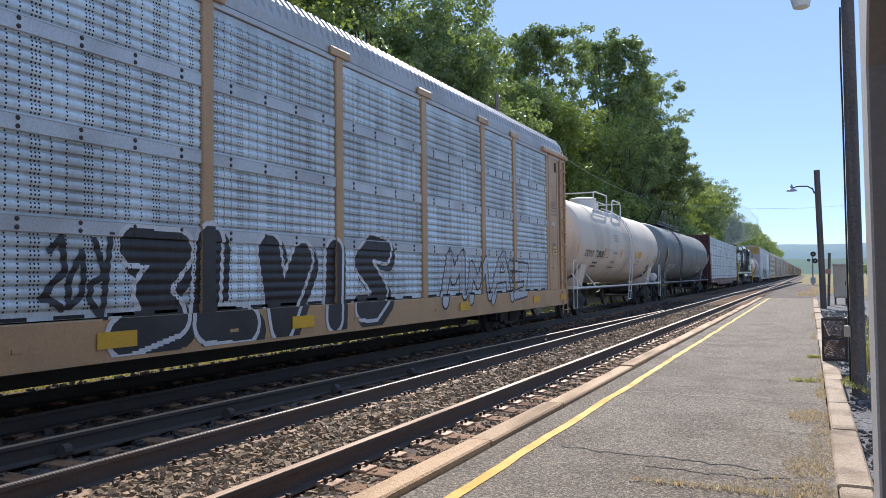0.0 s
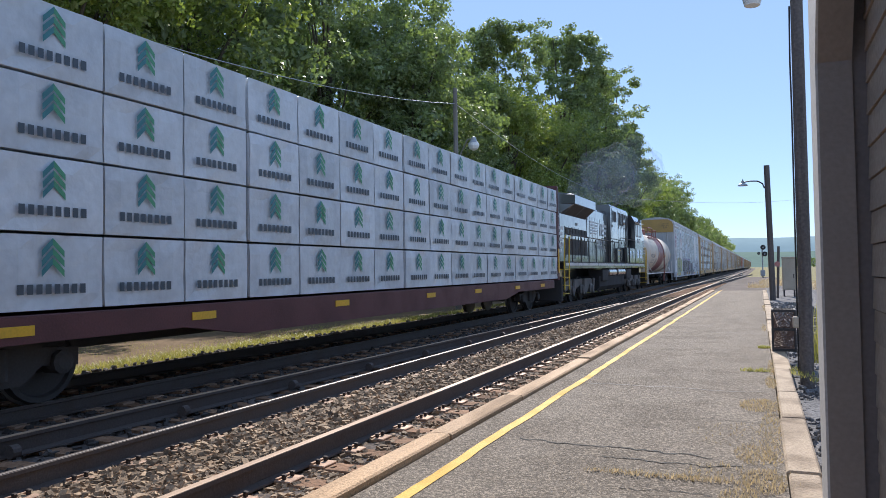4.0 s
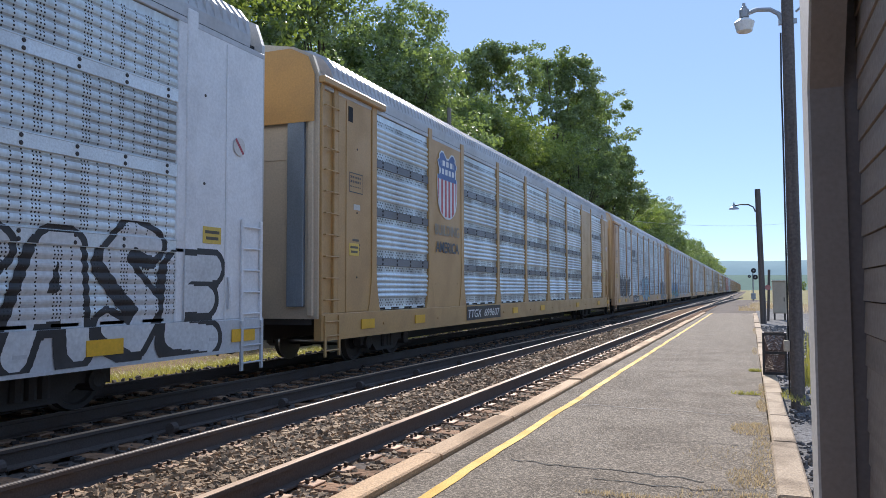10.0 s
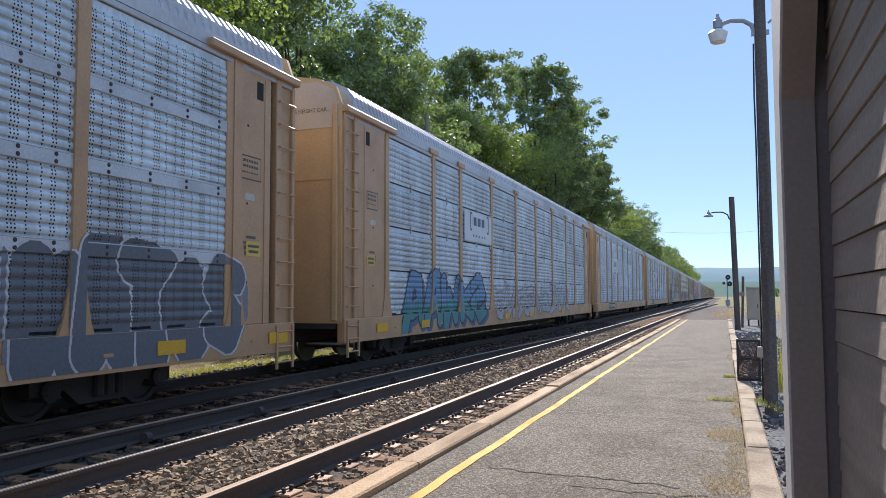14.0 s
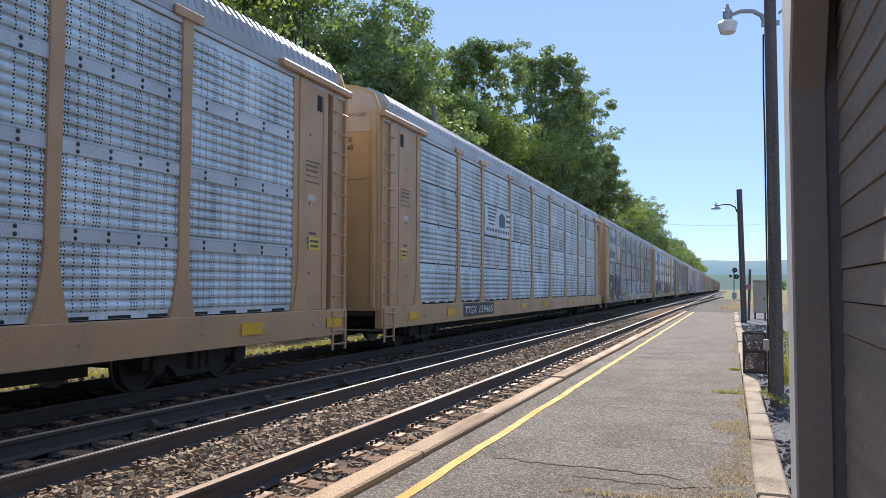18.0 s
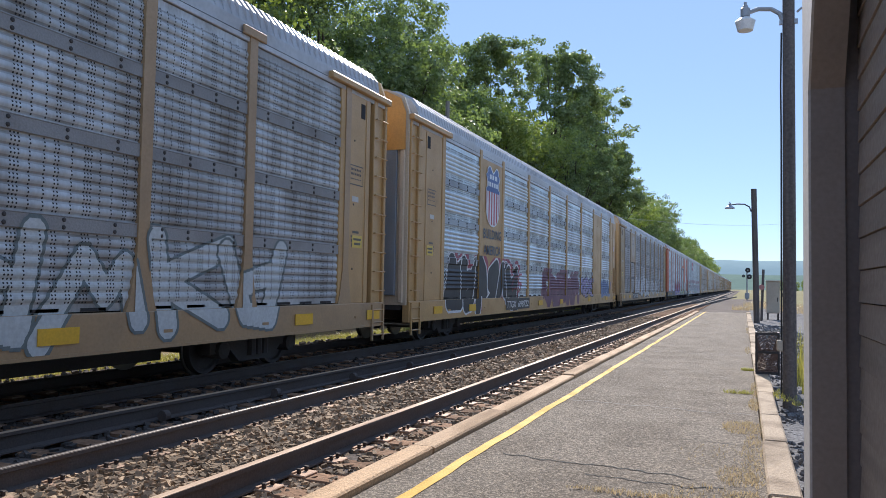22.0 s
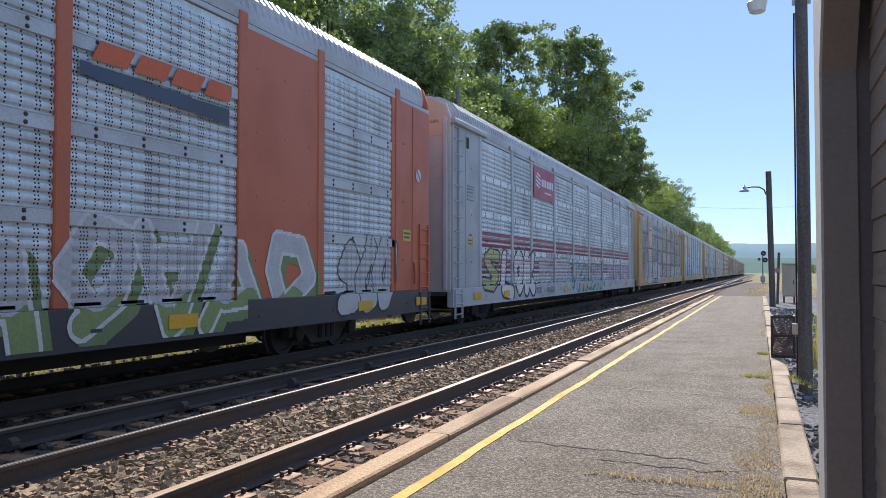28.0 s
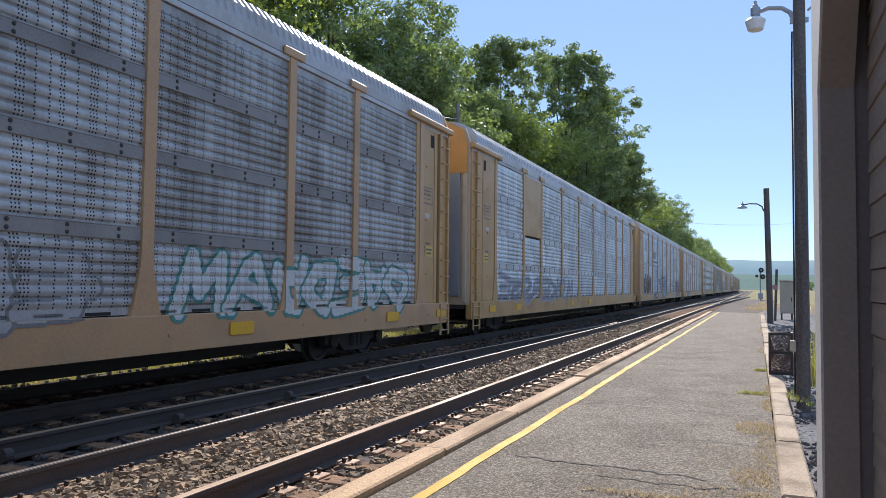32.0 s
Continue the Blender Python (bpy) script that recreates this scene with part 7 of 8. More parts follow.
c, sk = tank_car("dark grey tank car with long top walkway", 19.55, 0.75, 19.1, 1.52, 2.62, (0.195, 0.21, 0.213), "dark", rail_rgb=(0.09, 0.092, 0.10), ladder_s=5.35, deck=(3.6, 11.2))
tank_marks(c, sk, bar_row(2.4, 4.4, 1.62, 1.66, 16, 0) + bar_row(2.4, 4.3, 1.52, 1.56, 16, 0), [(0.60, 0.60, 0.60)], 2.3, 4.9, 1.5, 1.98, "white stencilled marks", 0.015, 0.02)
tank_marks(c, sk, [(1.36, 1.5, 1.93, 2.77, 0), (4.45, 4.58, 2.16, 2.56, 0), (7.8, 7.92, 2.3, 2.65, 0), (11.55, 11.7, 2.2, 2.55, 0), (14.15, 14.3, 2.2, 2.55, 0), (16.3, 16.44, 2.16, 2.55, 0), (18.75, 18.9, 1.95, 2.8, 0), (13.5, 14.0, 1.8, 1.92, 0)], [ORANGE], 1.3, 19.0, 1.75, 2.85, "orange reflective patches")
tank_marks(c, sk, [(17.5, 18.55, 2.10, 2.56, 1)] + [q for k in range(6) for q in bar_row(17.55, 18.5, 2.14 + 0.07 * k, 2.17 + 0.07 * k, 6, 0)] + bar_row(15.6, 16.8, 1.55, 1.58, 14, 0) + bar_row(14.2, 15.2, 1.84, 1.88, 12, 0), [(0.55, 0.55, 0.55), (0.03, 0.03, 0.035)], 14.0, 18.7, 1.5, 2.6, "black data plate with pale rows", 0.015, 0.016)
for word, z in (("AMMONIA", 1.77), ("HAZARD", 1.60)):
    t1 = words(word, 0.19)
    t1.materials.clear()
    t1.materials.append(coat((0.60, 0.60, 0.60)))
    part("lettering", t1, None, c, at=(sk(15.2, z) + 0.05, 15.05, z))
pl = Shape().add([(0, 0, -0.19), (0, 0.19, 0), (0, 0, 0.19), (0, -0.19, 0)], [(0, 1, 2, 3)]).add([(-0.02, 0, -0.19), (-0.02, 0.19, 0), (-0.02, 0, 0.19), (-0.02, -0.19, 0)], [(3, 2, 1, 0)])
pk = part("placard", pl, coat((0.05, 0.32, 0.26)), c, "green diamond hazard placard", at=(1.12, 17.8, 1.36))
t1 = words("1005", 0.13)
t1.materials.clear()
t1.materials.append(coat((0.65, 0.66, 0.66)))
part("lettering", t1, None, pk, at=(0.006, 0, 0))
fitted(c, "SHQX", 2.4, 3.42, 1.84, 0.22, (0.60, 0.60, 0.60), lambda z: sk(0, z))
fitted(c, "10762", 3.74, 4.7, 1.84, 0.22, (0.60, 0.60, 0.60), lambda z: sk(0, z))
cars.append((c, 39.0))

c, sk = tank_car("white tank car with a faded red band and red platform", 17.0, 1.95, 16.2, 1.40, 2.42, (0.75, 0.66, 0.55), "white", band=(7.85, 11.05, (0.27, 0.085, 0.09)), rail_rgb=(0.30, 0.10, 0.08), ladder_s=10.0, deck=(5.4, 9.6), side_rgb=(0.68, 0.66, 0.62), front=0.9)
tank_marks(c, sk, [q for k in range(8) for q in bar_row(6.25, 7.45 - 0.12 * (k % 3), 1.98 - 0.065 * k, 2.01 - 0.065 * k, 12, 0)], [(0.09, 0.09, 0.1)], 3.5, 7.6, 1.45, 2.34, "black stencilled marks", 0.015, 0.016)
tank_marks(c, sk, [(3.2, 3.3, 2.1, 2.7, 0), (6.05, 6.16, 2.12, 2.52, 0), (8.14, 8.26, 2.13, 2.52, 0), (10.68, 10.78, 2.14, 2.54, 0), (12.2, 12.3, 2.24, 2.57, 0), (11.6, 12.15, 2.18, 2.30, 0), (15.6, 15.72, 2.0, 2.55, 0)], [ORANGE], 3.1, 15.8, 2.0, 2.75, "orange reflective patches")
part("air_reservoir", Shape().lathe([(15.5, 0.02), (15.55, 0.18), (16.2, 0.18), (16.25, 0.02)], 1, (1.1, 0, 1.2), 14), coat((0.70, 0.69, 0.66)), c, smooth=True)
tank_marks(c, sk, [q for k in range(6) for q in bar_row(13.9, 15.0, 2.35 - 0.07 * k, 2.385 - 0.07 * k, 9, 0)], [(0.16, 0.22, 0.36)], 13.8, 15.1, 1.95, 2.45, "rows of small blue marks", 0.015, 0.016)
for text, z in (("LD LMT 204200 LBS 90600 KGS", 1.90), ("LT WT 58800 LBS 26650 KGS", 1.74), ("NEW 10-06", 1.58)):
    t1 = words(text, 0.115)
    t1.materials.clear()
    t1.materials.append(coat((0.09, 0.09, 0.1)))
    part("lettering", t1, None, c, at=(sk(5.0, z) + 0.012, 4.95, z))
pk = part("placard", Shape().add([(0, 0, -0.17), (0, 0.17, 0), (0, 0, 0.17), (0, -0.17, 0)], [(0, 1, 2, 3)]).add([(-0.02, 0, -0.17), (-0.02, 0.17, 0), (-0.02, 0, 0.17), (-0.02, -0.17, 0)], [(3, 2, 1, 0)]), coat((0.62, 0.62, 0.60)), c, "white diamond hazard placard", at=(1.30, 15.7, 1.5))
part("placard_mark", Shape().add([(0.004, -0.06, 0.0), (0.004, 0.06, 0.0), (0.004, 0.0, 0.1)], [(0, 1, 2)]), coat(INK), pk)
fitted(c, "PVSX 33248", 3.95, 5.9, 2.18, 0.24, INK, lambda z: sk(0, z))
cars.append((c, 104.7))


def lumber_car(length):
    car = thing("lumber_car", "maroon centre-beam flat car stacked with white wrapped lumber", "railroad car")
    mar = surface("maroon_coat", (0.115, 0.035, 0.035), 0.6, dirt=(0.07, 0.035, 0.03), amount=0.5, big=1.5)
    part("deck", Shape().box(-1.45, 1.45, 0.8, length - 0.8, 0.86, 1.0, 0.01), mar, car)
    for e in (-1, 1):
        x0, x1 = sorted((e * 1.30, e * 1.46))
        part("side_sill", Shape().prism([(0.8, 0.98), (0.8, 0.72), (5.0, 0.72), (6.2, 0.55), (length - 6.2, 0.55), (length - 5.0, 0.72), (length - 0.8, 0.72), (length - 0.8, 0.98)], 0, x0, x1), mar, car)
    part("centre_sill", Shape().box(-0.3, 0.3, 0.6, length - 0.6, 0.5, 0.86), steel_black, car)
    part("centre_beam", Shape().box(-0.08, 0.08, 1.5, length - 1.5, 4.18, 4.34, 0.01), mar, car)
    for y, way in ((1.05, 1), (length - 0.15, -1)):
        bk = part("bulkhead", Shape().box(-1.46, 1.46, y - 0.06, y + 0.06, 0.98, 4.36, 0.015), mar, car)
        s = Shape()
        for x in (-1.4, -0.7, 0.0, 0.7, 1.4):
            s.box(x - 0.06, x + 0.06, y - way * 0.1 - 0.2, y + way * 0.0 - 0.0, 0.98, 4.32, 0.01) if way > 0 else s.box(x - 0.06, x + 0.06, y, y + 0.14, 0.98, 4.32, 0.01)
        for z in (1.6, 2.4, 3.2, 4.0):
            s.box(-1.44, 1.44, y - 0.26 if way > 0 else y + 0.05, y - 0.08 if way > 0 else y + 0.13, z - 0.05, z + 0.05)
        part("bulkhead_rib", s, mar, bk)
        if way > 0:
            s = Shape()
            rungs(s, 1.46, y - 0.25, y + 0.2, 0.4, 3.0, 8)
            part("ladder", s, mar, car)
        part("reflector", Shape().box(1.47, 1.482, y - 0.06, y + 0.06, 1.25, 2.1), coat((0.74, 0.42, 0.02)), car, "yellow reflective strip")
    wrap = surface("lumber_wrap", (0.60, 0.64, 0.67), 0.45, dirt=(0.42, 0.46, 0.5), amount=0.5, big=2.5, fine=9, grain=0.15, bump=0.35)
    a, n, w = 1.22, 18, 1.262
    h = 0.78

    def wrapped(seed):
        r = random.Random(seed)
        s = Shape()
        nx, nz = 6, 5
        g = lambda i, j: (1.43 + 0.018 * math.sin(i * 1.3 + seed) * (0 < i < nx) * (0 < j < nz) + r.uniform(-0.006, 0.006), 0.012 + (w - 0.024) * i / nx, 0.01 + (h - 0.02) * j / nz)
        front = [g(i, j) for j in range(nz + 1) for i in range(nx + 1)]
        s.add(front, [(j * (nx + 1) + i, j * (nx + 1) + i + 1, (j + 1) * (nx + 1) + i + 1, (j + 1) * (nx + 1) + i) for j in range(nz) for i in range(nx)])
        s.box(0.10, 1.415, 0.012, w - 0.012, 0.01, h - 0.01, 0.02)
        return s.mesh("lumber_package", wrap)
    kinds = [wrapped(k) for k in range(4)]
    mark = Shape()
    for k in range(3):
        z0 = 0.34 + 0.10 * k
        mark.add([(0, 0.47 - 0.0, z0), (0, 0.60, z0 + 0.13), (0, 0.60, z0 + 0.20), (0, 0.47, z0 + 0.07)], [(0, 1, 2, 3)], 0)
        mark.add([(0, 0.60, z0 + 0.13), (0, 0.74, z0), (0, 0.74, z0 + 0.07), (0, 0.60, z0 + 0.20)], [(0, 1, 2, 3)], 1)
    for i in range(8):
        mark.add([(0, 0.2 + 0.105 * i, 0.17), (0, 0.2 + 0.105 * i + 0.07, 0.17), (0, 0.2 + 0.105 * i + 0.07, 0.27), (0, 0.2 + 0.105 * i, 0.27)], [(0, 1, 2, 3)], 2)
    logo = mark.mesh("printed_mark", [coat((0.04, 0.20, 0.22)), coat((0.07, 0.30, 0.16)), coat((0.06, 0.08, 0.10))])
    r = random.Random(6)
    for i in range(n):
        for j in range(4):
            y, z = a + w * i + (0.05 if i > 3 else 0) + (0.05 if i > 7 else 0), 1.03 + (h + 0.012) * j
            p = part("lumber_package", kinds[(i + 2 * j) % 4], None, car, "white plastic-wrapped lumber package", at=(r.uniform(-0.012, 0.012), y, z))
            part("printed_mark", logo, None, p, at=(1.456, 0, 0))
    part("lumber_stack", Shape().box(-1.43, -0.10, 1.25, length - 1.25, 1.0, 4.15, 0.02), wrap, car, "white-wrapped packages on the far side")
    s = Shape()
    for y in (2.4, 5.1, 8.6, 12.4, 15.4, 18.8, 21.6):
        s.box(1.462, 1.474, y, y + 0.45, 0.8, 0.9)
    part("reflectors", s, coat((0.74, 0.42, 0.02)), car, "yellow reflective strips")
    truck(car, 2.6)
    truck(car, length - 2.6)
    coupler(car, 0, 1)
    coupler(car, length, -1)
    return car


cars.append((lumber_car(24.2), 58.6))


def locomotive():
    L = 22.9
    car = thing("locomotive", "black diesel locomotive with white stripes and yellow handrails", "locomotive")
    blk = surface("loco_black", (0.014, 0.016, 0.021), 0.35, dirt=(0.03, 0.031, 0.034), amount=0.5, big=1.2, fine=25, grain=0.2, bump=0.05, spec=0.6)
    panel_c = surface("loco_grey", (0.019, 0.022, 0.028), 0.35, dirt=(0.04, 0.04, 0.045), amount=0.4, big=1.0, spec=0.6)
    for m in (blk, panel_c):
        b = m.node_tree.nodes["Principled BSDF"]
        b.inputs["Coat Weight"].default_value, b.inputs["Coat Roughness"].default_value, b.inputs["Coat IOR"].default_value = 1.0, 0.05, 1.66
    wht, yel = coat((0.58, 0.58, 0.58)), coat((0.62, 0.40, 0.03))
    glass = bpy.data.materials.new("cab_glass")
    glass.use_nodes = True
    gb = glass.node_tree.nodes["Principled BSDF"]
    gb.inputs["Base Color"].default_value, gb.inputs["Roughness"].default_value, gb.inputs["Metallic"].default_value = (0.02, 0.03, 0.035, 1), 0.08, 0.0
    part("frame", Shape().box(-1.5, 1.5, 0.9, 22.2, 1.38, 1.62, 0.015).box(-0.5, 0.5, 0.5, L - 0.4, 0.8, 1.4), blk, car)
    for a, b in [(1.0 + 2.05 * k, 1.0 + 2.05 * k + 1.95) for k in range(10)]:
        part("white_stripe", Shape().box(1.50, 1.508, a, b, 1.50, 1.60), wht, car, "white stripe along the walkway edge")
    part("walkway", Shape().box(-1.48, 1.48, 0.9, 22.2, 1.62, 1.66), steel_black, car)
    # long hood with rounded shoulders
    hood = [(0.96, 1.66), (0.96, 4.10), (0.91, 4.19), (0.6, 4.24), (-0.6, 4.24), (-0.91, 4.19), (-0.96, 4.10), (-0.96, 1.66)]
    part("long_hood", Shape().prism(hood, 1, 2.35, 12.3), blk, car)
    part("hood_end", Shape().prism([(0.96, 2.36), (0.55, 1.75), (-0.55, 1.75), (-0.96, 2.36)], 2, 1.66, 4.36), blk, car, "hood end with chamfered corners")
    for k in range(15):
        y = 3.15 + 0.6 * k
        d = part("hood_door", Shape().box(0.96, 0.975, y, y + 0.54, 1.8, 3.75 if y > 7 else 3.1, 0.004), panel_c, car)
        part("latch", Shape().box(0.975, 0.985, y + 0.05, y + 0.1, 2.6, 2.72, 0.002), blk, d)
    s = Shape()
    for k in range(7):
        y = 3.17 + 0.6 * k
        s.box(0.975, 0.99, y + 0.05, y + 0.45, 2.75, 3.05, 0.003)
        s.box(0.975, 0.99, y + 0.05, y + 0.45, 1.95, 2.6, 0.003)
    part("hood_grille", s, steel_black, car, "dark radiator grilles")
    # radiator wings
    wing = [(0.96, 3.55), (1.38, 3.92), (1.45, 3.95), (1.45, 4.30), (1.30, 4.36), (-1.30, 4.36), (-1.45, 4.30), (-1.45, 3.95), (-1.38, 3.92), (-0.96, 3.55)]
    part("radiator_wing", Shape().loft([[(max(-0.965, min(0.965, x)), 2.36, z) for x, z in wing], [(x, 2.95, z) for x, z in wing], [(x, 7.0, z) for x, z in wing]]), panel_c, car, "overhanging radiator cowl")
    s = Shape()
    for a, b in ((3.1, 4.8), (5.0, 6.8)):
        s.add([(0.985, a, 3.56), (0.985, b, 3.56), (1.39, b, 3.915), (1.39, a, 3.915)], [(0, 1, 2, 3)])
    part("radiator_screen", s, steel_black, car)
    for k in range(5):
        z = 2.02 + 0.225 * k
        part("nose_stripe", Shape().prism([(0.968, 2.62 + 0.05 * k), (0.966, 2.353), (0.554, 1.742), (-0.554, 1.742), (-0.966, 2.353), (-0.968, 2.62), (-0.9, 2.62), (0.9, 2.62)], 2, z, z + 0.13), wht, car, "white stripe round the hood end")
    part("emblem", Shape().prism([(-0.28, 2.1), (0.05, 2.12), (0.12, 2.45), (0.34, 2.62), (0.26, 2.95), (0.02, 3.08), (-0.1, 2.9), (-0.3, 2.72), (-0.2, 2.4)], 1, 1.732, 1.738), blk, car, "dark emblem on the stripes")
    digits = words("4832", 0.34, 0.02)
    digits.materials.clear()
    digits.materials.append(wht)
    part("lettering", digits, None, car, at=(0.765, 2.045, 3.52)).rotation_euler = (0, 0, -math.radians(34.0))
    for z in (3.84, 4.12):
        part("headlight", Shape().lathe([(1.68, 0.1), (1.745, 0.1), (1.75, 0.085)], 1, (0.08, 0, z), 14), M["white_glass"], car)
    # exhaust, roof fans
    part("exhaust_duct", Shape().box(-0.35, 0.35, 9.0, 9.9, 4.26, 4.5, 0.03), steel_black, car)
    for y in (7.6,):
        part("roof_vent", Shape().lathe([(4.26, 0.55), (4.5, 0.55), (4.52, 0.5)], 2, (0, y, 0), 20), steel_black, car, smooth=True)
    # equipment hood and cab
    eq = [(1.15, 1.66), (1.15, 4.52), (1.06, 4.64), (-1.06, 4.64), (-1.15, 4.52), (-1.15, 1.66)]
    part("equipment_hood", Shape().prism(eq, 1, 12.3, 17.75), blk, car)
    part("cab_passage", Shape().box(-0.85, 0.85, 17.75, 18.4, 1.66, 4.3), steel_black, car, "dark recess behind the cab")
    skirt = part("side_box", Shape().box(1.15, 1.45, 15.55, 18.4, 1.66, 2.5, 0.02), blk, car, "low locker along the walkway")
    for y in (16.3, 17.4):
        for k in range(6):
            part("louvre", Shape().prism([(1.45, 1.97 + 0.06 * k), (1.475, 1.975 + 0.06 * k), (1.45, 2.02 + 0.06 * k)], 1, y, y + 0.55), panel_c, skirt)
    locker = part("locker", Shape().box(1.15, 1.26, 13.55, 15.3, 1.66, 2.42, 0.02), blk, car)
    for z in (2.0, 2.3):
        part("edge_mark", Shape().box(1.26, 1.266, 13.7, 14.5, z, z + 0.02), yel, locker)
    for y, w in ((12.6, 1.75), (14.45, 0.75), (15.3, 0.85), (16.25, 0.5), (16.85, 0.75)):
        d = part("equipment_door", Shape().box(1.15, 1.165, y, y + w, 1.8, 4.46, 0.004), panel_c, car)
        for z in (2.7, 3.5):
            part("latch", Shape().box(1.165, 1.185, y + 0.04, y + 0.1, z, z + 0.11, 0.004), steel_black, d)
    for y, w, z0, z1 in ((12.85, 0.95, 3.78, 4.32), (14.5, 0.62, 3.66, 4.34), (15.42, 0.64, 3.66, 4.34), (16.3, 0.4, 4.08, 4.34), (16.98, 0.56, 3.66, 4.34)):
        v = part("vent_screen", Shape().box(1.166, 1.18, y, y + w, z0, z1, 0.004), steel_black, car)
        f = Shape()
        for q in (y - 0.03, y + w):
            f.box(1.166, 1.19, q, q + 0.03, z0 - 0.03, z1 + 0.03)
        for q in (z0 - 0.03, z1):
            f.box(1.166, 1.19, y, y + w, q, q + 0.03)
        part("screen_frame", f, panel_c, v)
    cab = [(1.46, 1.66), (1.46, 4.05), (1.25, 4.42), (0.8, 4.55), (-0.8, 4.55), (-1.25, 4.42), (-1.46, 4.05), (-1.46, 1.66)]
    body = part("cab", Shape().prism(cab, 1, 18.4, 20.8), blk, car)
    part("nose", Shape().prism([(20.8, 1.66), (20.8, 4.3), (20.98, 4.28), (21.2, 3.62), (22.18, 3.22), (22.2, 1.66)], 0, -1.46, 1.46), blk, car, "wide sloping nose")
    part("windscreen", Shape().add([(1.2, 20.995, 4.2), (1.2, 21.18, 3.7), (-1.2, 21.18, 3.7), (-1.2, 20.995, 4.2)], [(0, 1, 2, 3)]), glass, body, "dark sloping windscreen")
    fr = Shape()
    for a, b in ((18.75, 19.35), (19.38, 20.3), (20.36, 20.78)):
        part("window", Shape().box(1.462, 1.472, a + 0.04, b - 0.04, 3.28, 3.92, 0.004), glass, body, "dark cab side window")
        for y in (a, b):
            fr.box(1.46, 1.482, y - 0.03, y + 0.03, 3.22, 3.98)
        fr.box(1.46, 1.482, a, b, 3.2, 3.26)
        fr.box(1.46, 1.482, a, b, 3.94, 4.0)
    part("window_frame", fr, M["galv"], body)
    part("awning", Shape().prism([(1.46, 4.06), (1.72, 3.96), (1.72, 3.98), (1.46, 4.10)], 1, 18.6, 20.4), panel_c, body, "small sun awning")
    for k in range(5):
        z, y = 2.94 - 0.18 * k, 21.35 + 0.10 * k
        part("cab_stripe", Shape().add([(1.466, y, z), (1.466, 22.19, z), (1.466, 22.19, z + 0.10), (1.466, y - 0.05, z + 0.10)], [(0, 1, 2, 3)]), wht, car, "white stripe on the nose")
        part("nose_stripe", Shape().add([(1.4, 22.204, z), (-1.4, 22.204, z), (-1.4, 22.204, z + 0.10), (1.4, 22.204, z + 0.10)], [(0, 1, 2, 3)]), wht, car, "white stripe across the nose")
    part("notice_plate", Shape().box(1.46, 1.468, 21.05, 21.35, 1.8, 2.05), wht, car)
    fitted(car, "4832", 19.05, 20.45, 2.98, 0.27, (0.58, 0.58, 0.58), lambda z: 1.468)
    fitted(car, "4832", 18.62, 19.0, 4.12, 0.12, (0.58, 0.58, 0.58), lambda z: 1.44)
    for y in (18.91, 20.05):
        for k in range(8):
            part("louvre", Shape().prism([(1.46, 1.97 + 0.06 * k), (1.485, 1.975 + 0.06 * k), (1.46, 2.02 + 0.06 * k)], 1, y, y + 0.7), panel_c, body)

    # emblem on the hood: stripes and a bold block, bars for the name below
    def emblem(S, Z):
        out = np.full(S.shape, -1)
        u, v = (S - 7.9) / 3.9, (Z - 2.98) / 0.58
        out[(v > 0) & (v < 1) & (u > 0.0 + 0.04 * (1 - v)) & (u < 0.40 + 0.13 * v) & (np.floor(v * 9) % 2 == 0)] = 0
        w = u - 0.05 * (v - 0.5)
        out[(w > 0.61) & (w < 0.79) & (v > -0.05) & (v < 0.95) & (np.abs(w - 0.70 + 0.07 * (v - 0.45)) > 0.018)] = 0
        out[(w > 0.82) & (w < 1.03) & (v > -0.05) & (v < 0.95) & (np.floor((v + 0.05) * 5) % 2 == 0)] = 0
        for z in (2.56, 2.30):
            out[(Z > z) & (Z < z + 0.2) & (S > 9.75) & (S < 11.5) & (np.floor((S - 10.1 - 0.1 * (Z - z)) * 11) % 3 != 2)] = 0
        return out
    painted("emblem", car, 7.6, 12.1, 2.28, 3.6, emblem, [(0.60, 0.61, 0.61)], lambda s_, z_: 0.985, 0.015, 0.02, "white stripes and bold bars on the hood")
    for y, z in ((2.6, 2.3), (5.2, 3.2), (7.3, 3.55), (9.2, 2.35), (11.4, 2.2), (13.1, 2.6), (14.6, 3.2)):
        part("notice_plate", Shape().box(0.985, 0.992, y, y + 0.22, z, z + 0.12), wht, car, "small white notice plate")
    # handrails, steps
    s = Shape()
    pts = [2.2 + 1.55 * k for k in range(10)]
    for y in pts:
        s.tube([(1.47, y, 1.62), (1.47, y, 2.68)], 0.022, 6)
    s.tube([(1.47, 1.6, 2.68), (1.47, 12.6, 2.68)], 0.024, 6)
    s.tube([(1.47, 12.6, 2.68), (1.47, 13.4, 2.95), (1.47, 18.4, 2.95)], 0.024, 6)
    s.tube([(-1.47, 1.6, 2.68), (-1.47, 17.0, 2.68)], 0.024, 6)
    part("handrail", s, steel_black, car)
    for y0, way in ((0.75, 1), (22.75, -1)):
        for y in (y0, y0 + way * (0.75 if way > 0 else 0.55)):
            s = Shape().tube([(1.5, y, 0.6), (1.5, y, 1.6), (1.5, y + way * 0.12, 2.5), (1.5, y + way * 0.3, 2.62)], 0.028, 6)
            part("grab_rail", s, yel, car, "bright yellow handrail by the steps")
        st = Shape()
        for k in range(4):
            st.box(1.1, 1.52, min(y0, y0 + way * 0.75), max(y0, y0 + way * 0.75), 0.45 + 0.3 * k, 0.48 + 0.3 * k)
        part("step", st, yel, car, "yellow-edged steps")
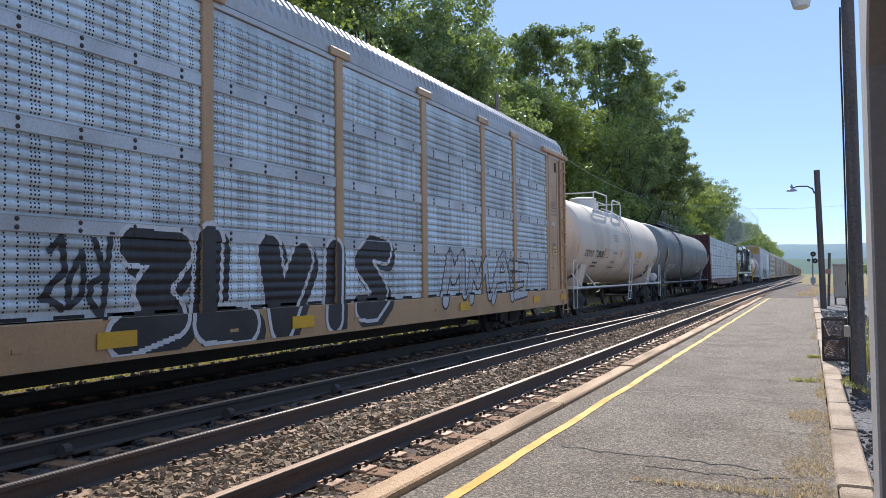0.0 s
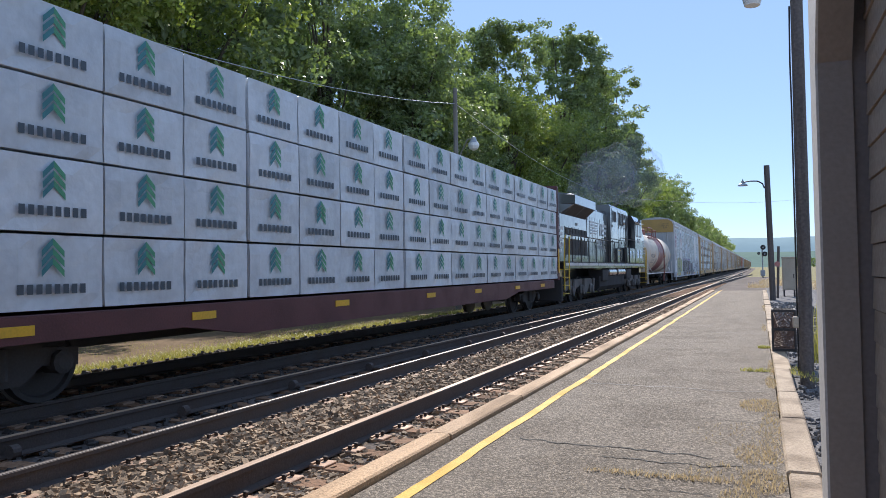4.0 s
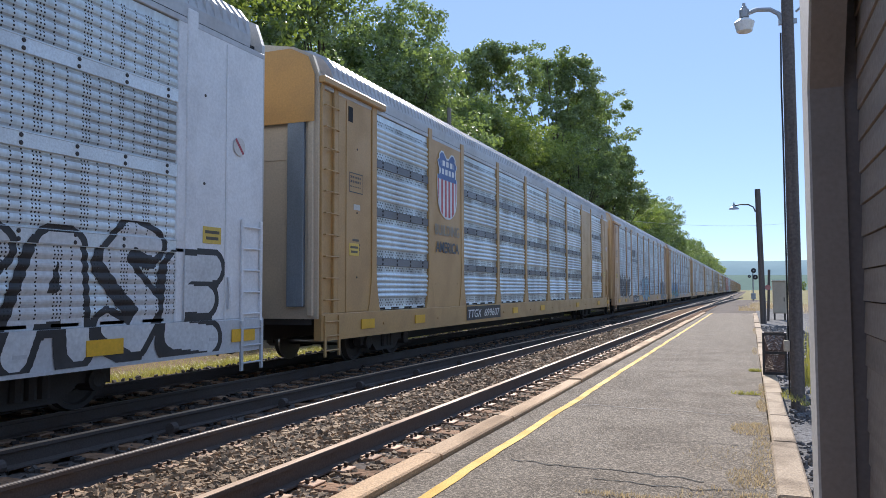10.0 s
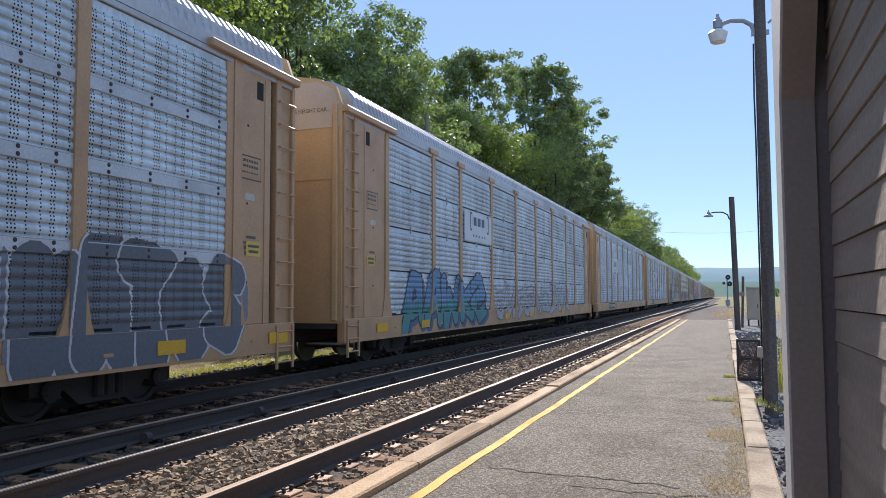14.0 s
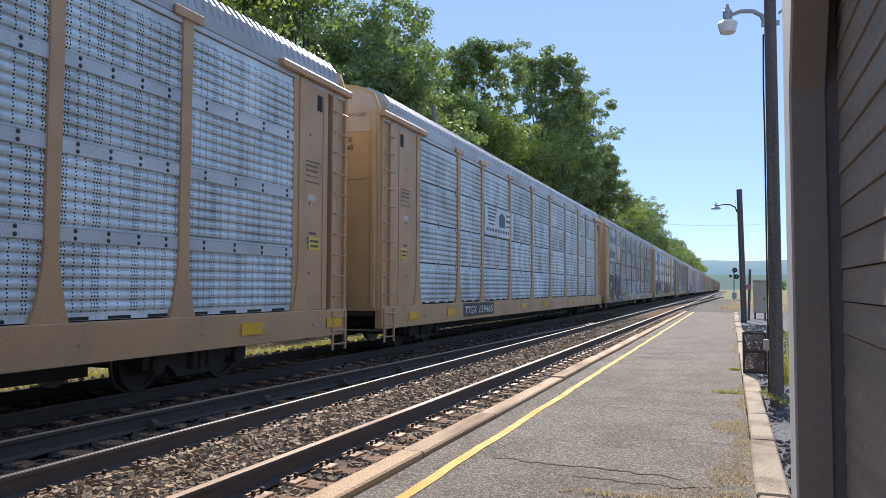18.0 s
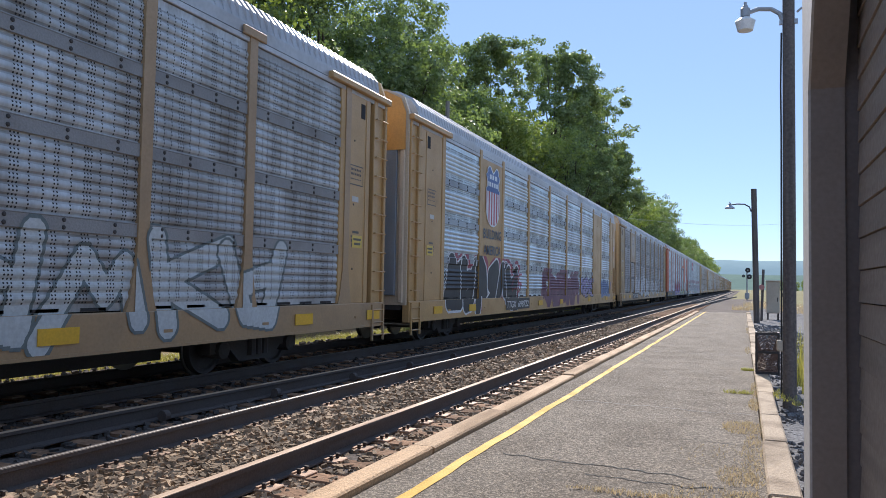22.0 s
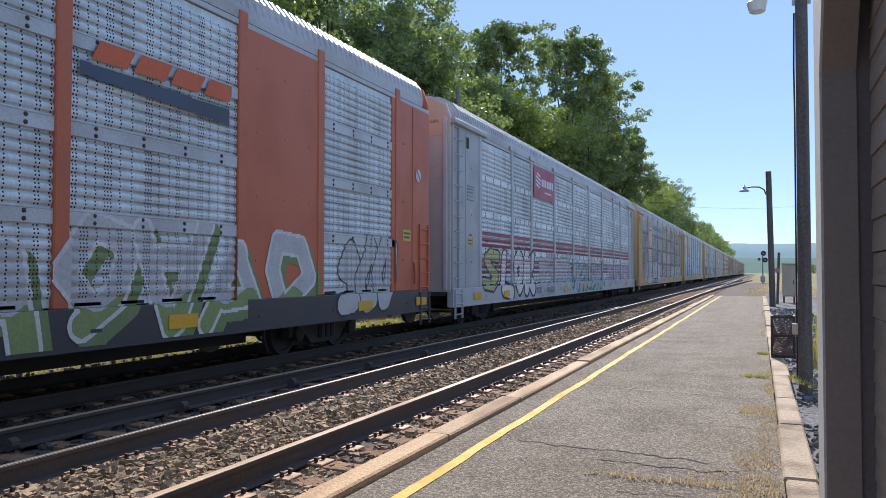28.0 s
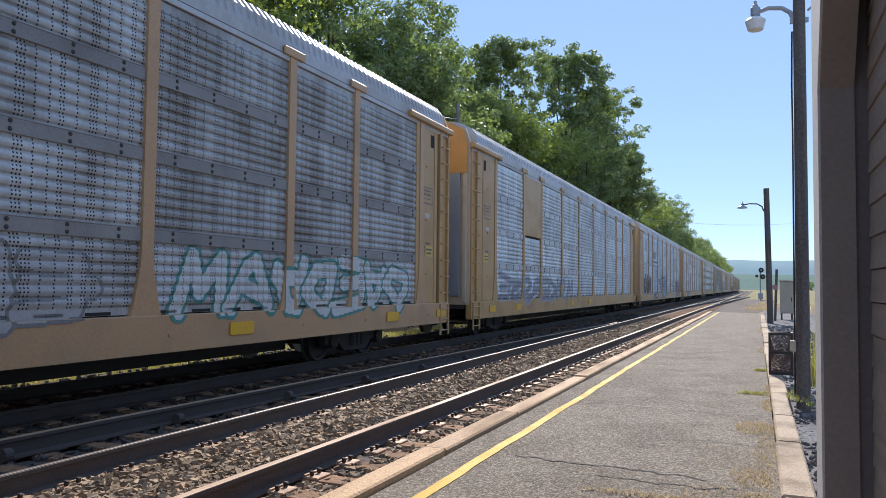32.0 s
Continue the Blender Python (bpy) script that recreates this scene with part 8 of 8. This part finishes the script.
        part("step_well", Shape().box(-1.5, 1.12, min(y0, y0 + way * 0.8), max(y0, y0 + way * 0.8), 0.4, 1.62), blk, car)
        yy = y0 - way * 0.2
        part("plough", Shape().box(-1.45, 1.45, min(yy, yy + way * 0.12), max(yy, yy + way * 0.12), 0.2, 1.1, 0.03), steel_black, car)
    # fuel tank, air reservoirs, trucks
    under_black = surface("under_black", (0.035, 0.035, 0.038), 0.8, dirt=(0.07, 0.06, 0.055), amount=0.4, spec=0.3)
    part("fuel_tank", Shape().prism([(1.2, 0.36), (1.36, 0.55), (1.36, 1.02), (-1.36, 1.02), (-1.36, 0.55), (-1.2, 0.36)], 1, 8.0, 14.8), under_black, car)
    for a, b in ((10.0, 12.0), (12.45, 14.7)):
        part("air_reservoir", Shape().lathe([(a, 0.05), (a + 0.06, 0.24), (b - 0.06, 0.24), (b, 0.05)], 1, (1.24, 0, 1.18), 16), panel_c, car, smooth=True)
    for a, b in ((8.3, 9.7), (15.0, 16.6)):
        part("battery_box", Shape().box(0.8, 1.46, a, b, 0.8, 1.32, 0.02), under_black, car)
    dusty = surface("dusty_steel", (0.15, 0.142, 0.135), 0.8, amount=0.4)
    for y in (4.7, 18.6):
        t = part("truck", Shape().prism([(-2.7, 0.5), (-2.7, 0.78), (-2.2, 0.95), (2.2, 0.95), (2.7, 0.78), (2.7, 0.5), (1.9, 0.62), (1.1, 0.3), (0.7, 0.62), (-0.7, 0.62), (-1.1, 0.3), (-1.9, 0.62)], 0, 1.02, 1.2).prism([(-2.7, 0.5), (-2.7, 0.78), (-2.2, 0.95), (2.2, 0.95), (2.7, 0.78), (2.7, 0.5)], 0, -1.2, -1.02).box(-1.0, 1.0, -1.0, 1.0, 0.55, 0.95), dusty, car, "dusty three-axle truck", at=(0, y, 0))
        for d in (-1.9, 0, 1.9):
            s = Shape().box(1.2, 1.3, d - 0.22, d + 0.22, 0.34, 0.72, 0.04)
            s.lathe([(1.1, 0.16), (1.36, 0.16), (1.38, 0.1)], 0, (0, d, 0.5), 12)
            s.tube([(1.25, d + 0.35, 0.3), (1.25, d + 0.55, 0.95)], 0.07, 6)
            part("journal_box", s, dusty, t)
            w = part("wheelset", WHEELS[0.50], None, t, "dark steel wheels", at=(0, d, 0.5))
            ROLLING.append((w, d, 0.5))
    coupler(car, 0, 1)
    coupler(car, L, -1)
    return car


cars.append((locomotive(), 82.6))


def exhaust_smoke():
    """Thin puffs trailing from the exhaust; they travel with the locomotive."""
    ob = thing("exhaust_smoke", "thin blue-grey exhaust smoke trailing above the locomotive", "smoke")
    m, nt, b, node, link = nodes_of("smoke")
    b.inputs["Base Color"].default_value, b.inputs["Roughness"].default_value, b.inputs["Specular IOR Level"].default_value = (0.52, 0.56, 0.62, 1), 1.0, 0.0
    thin, clear = node("ShaderNodeMixShader"), node("ShaderNodeBsdfTransparent")
    thin.inputs[0].default_value = 0.07
    link(clear.outputs[0], thin.inputs[1])
    link(b.outputs[0], thin.inputs[2])
    link(thin.outputs[0], nt.nodes["Material Output"].inputs["Surface"])
    for k, (x, y, z, r) in enumerate(((0.0, 10.4, 5.0, 0.6), (-0.1, 13.0, 5.9, 1.0), (0.3, 16.6, 6.6, 1.4), (-0.4, 21.4, 7.2, 1.8), (0.2, 27.2, 8.0, 2.1))):
        rings, n = [], 20
        for i in range(1, 14):
            a = math.pi * i / 14
            ring = []
            for j in range(n):
                t = 2 * math.pi * j / n
                d = Vector((math.sin(a) * math.cos(t), math.sin(a) * math.sin(t) * 1.5, math.cos(a)))
                q = r * (1 + 0.35 * noise.noise(d * 1.6 + Vector((k * 7.3, 0, 0))) + 0.08 * noise.noise(d * 4 + Vector((0, k * 3.1, 0))))
                ring.append((x + d.x * q, y + d.y * q, z + d.z * q))
            rings.append(ring)
        part("puff", Shape().loft(rings), m, ob, smooth=True)
    return ob


cars.append((exhaust_smoke(), 82.6))

# ---- motion ----
SPEED = 14.028


def motions():
    for car, start in cars:
        walk(car, [(t, pose(TX, start - SPEED * t, 0)) for t in (0.0, 8.0, 16.0, 24.0, 32.0)])
    for w, d, r in ROLLING:
        turn = math.degrees(SPEED / r)
        walk(w, [(i / FPS, pose(0, d, r, turn * i / FPS % 360.0)) for i in range(int(32 * FPS) + 1)])


motions()
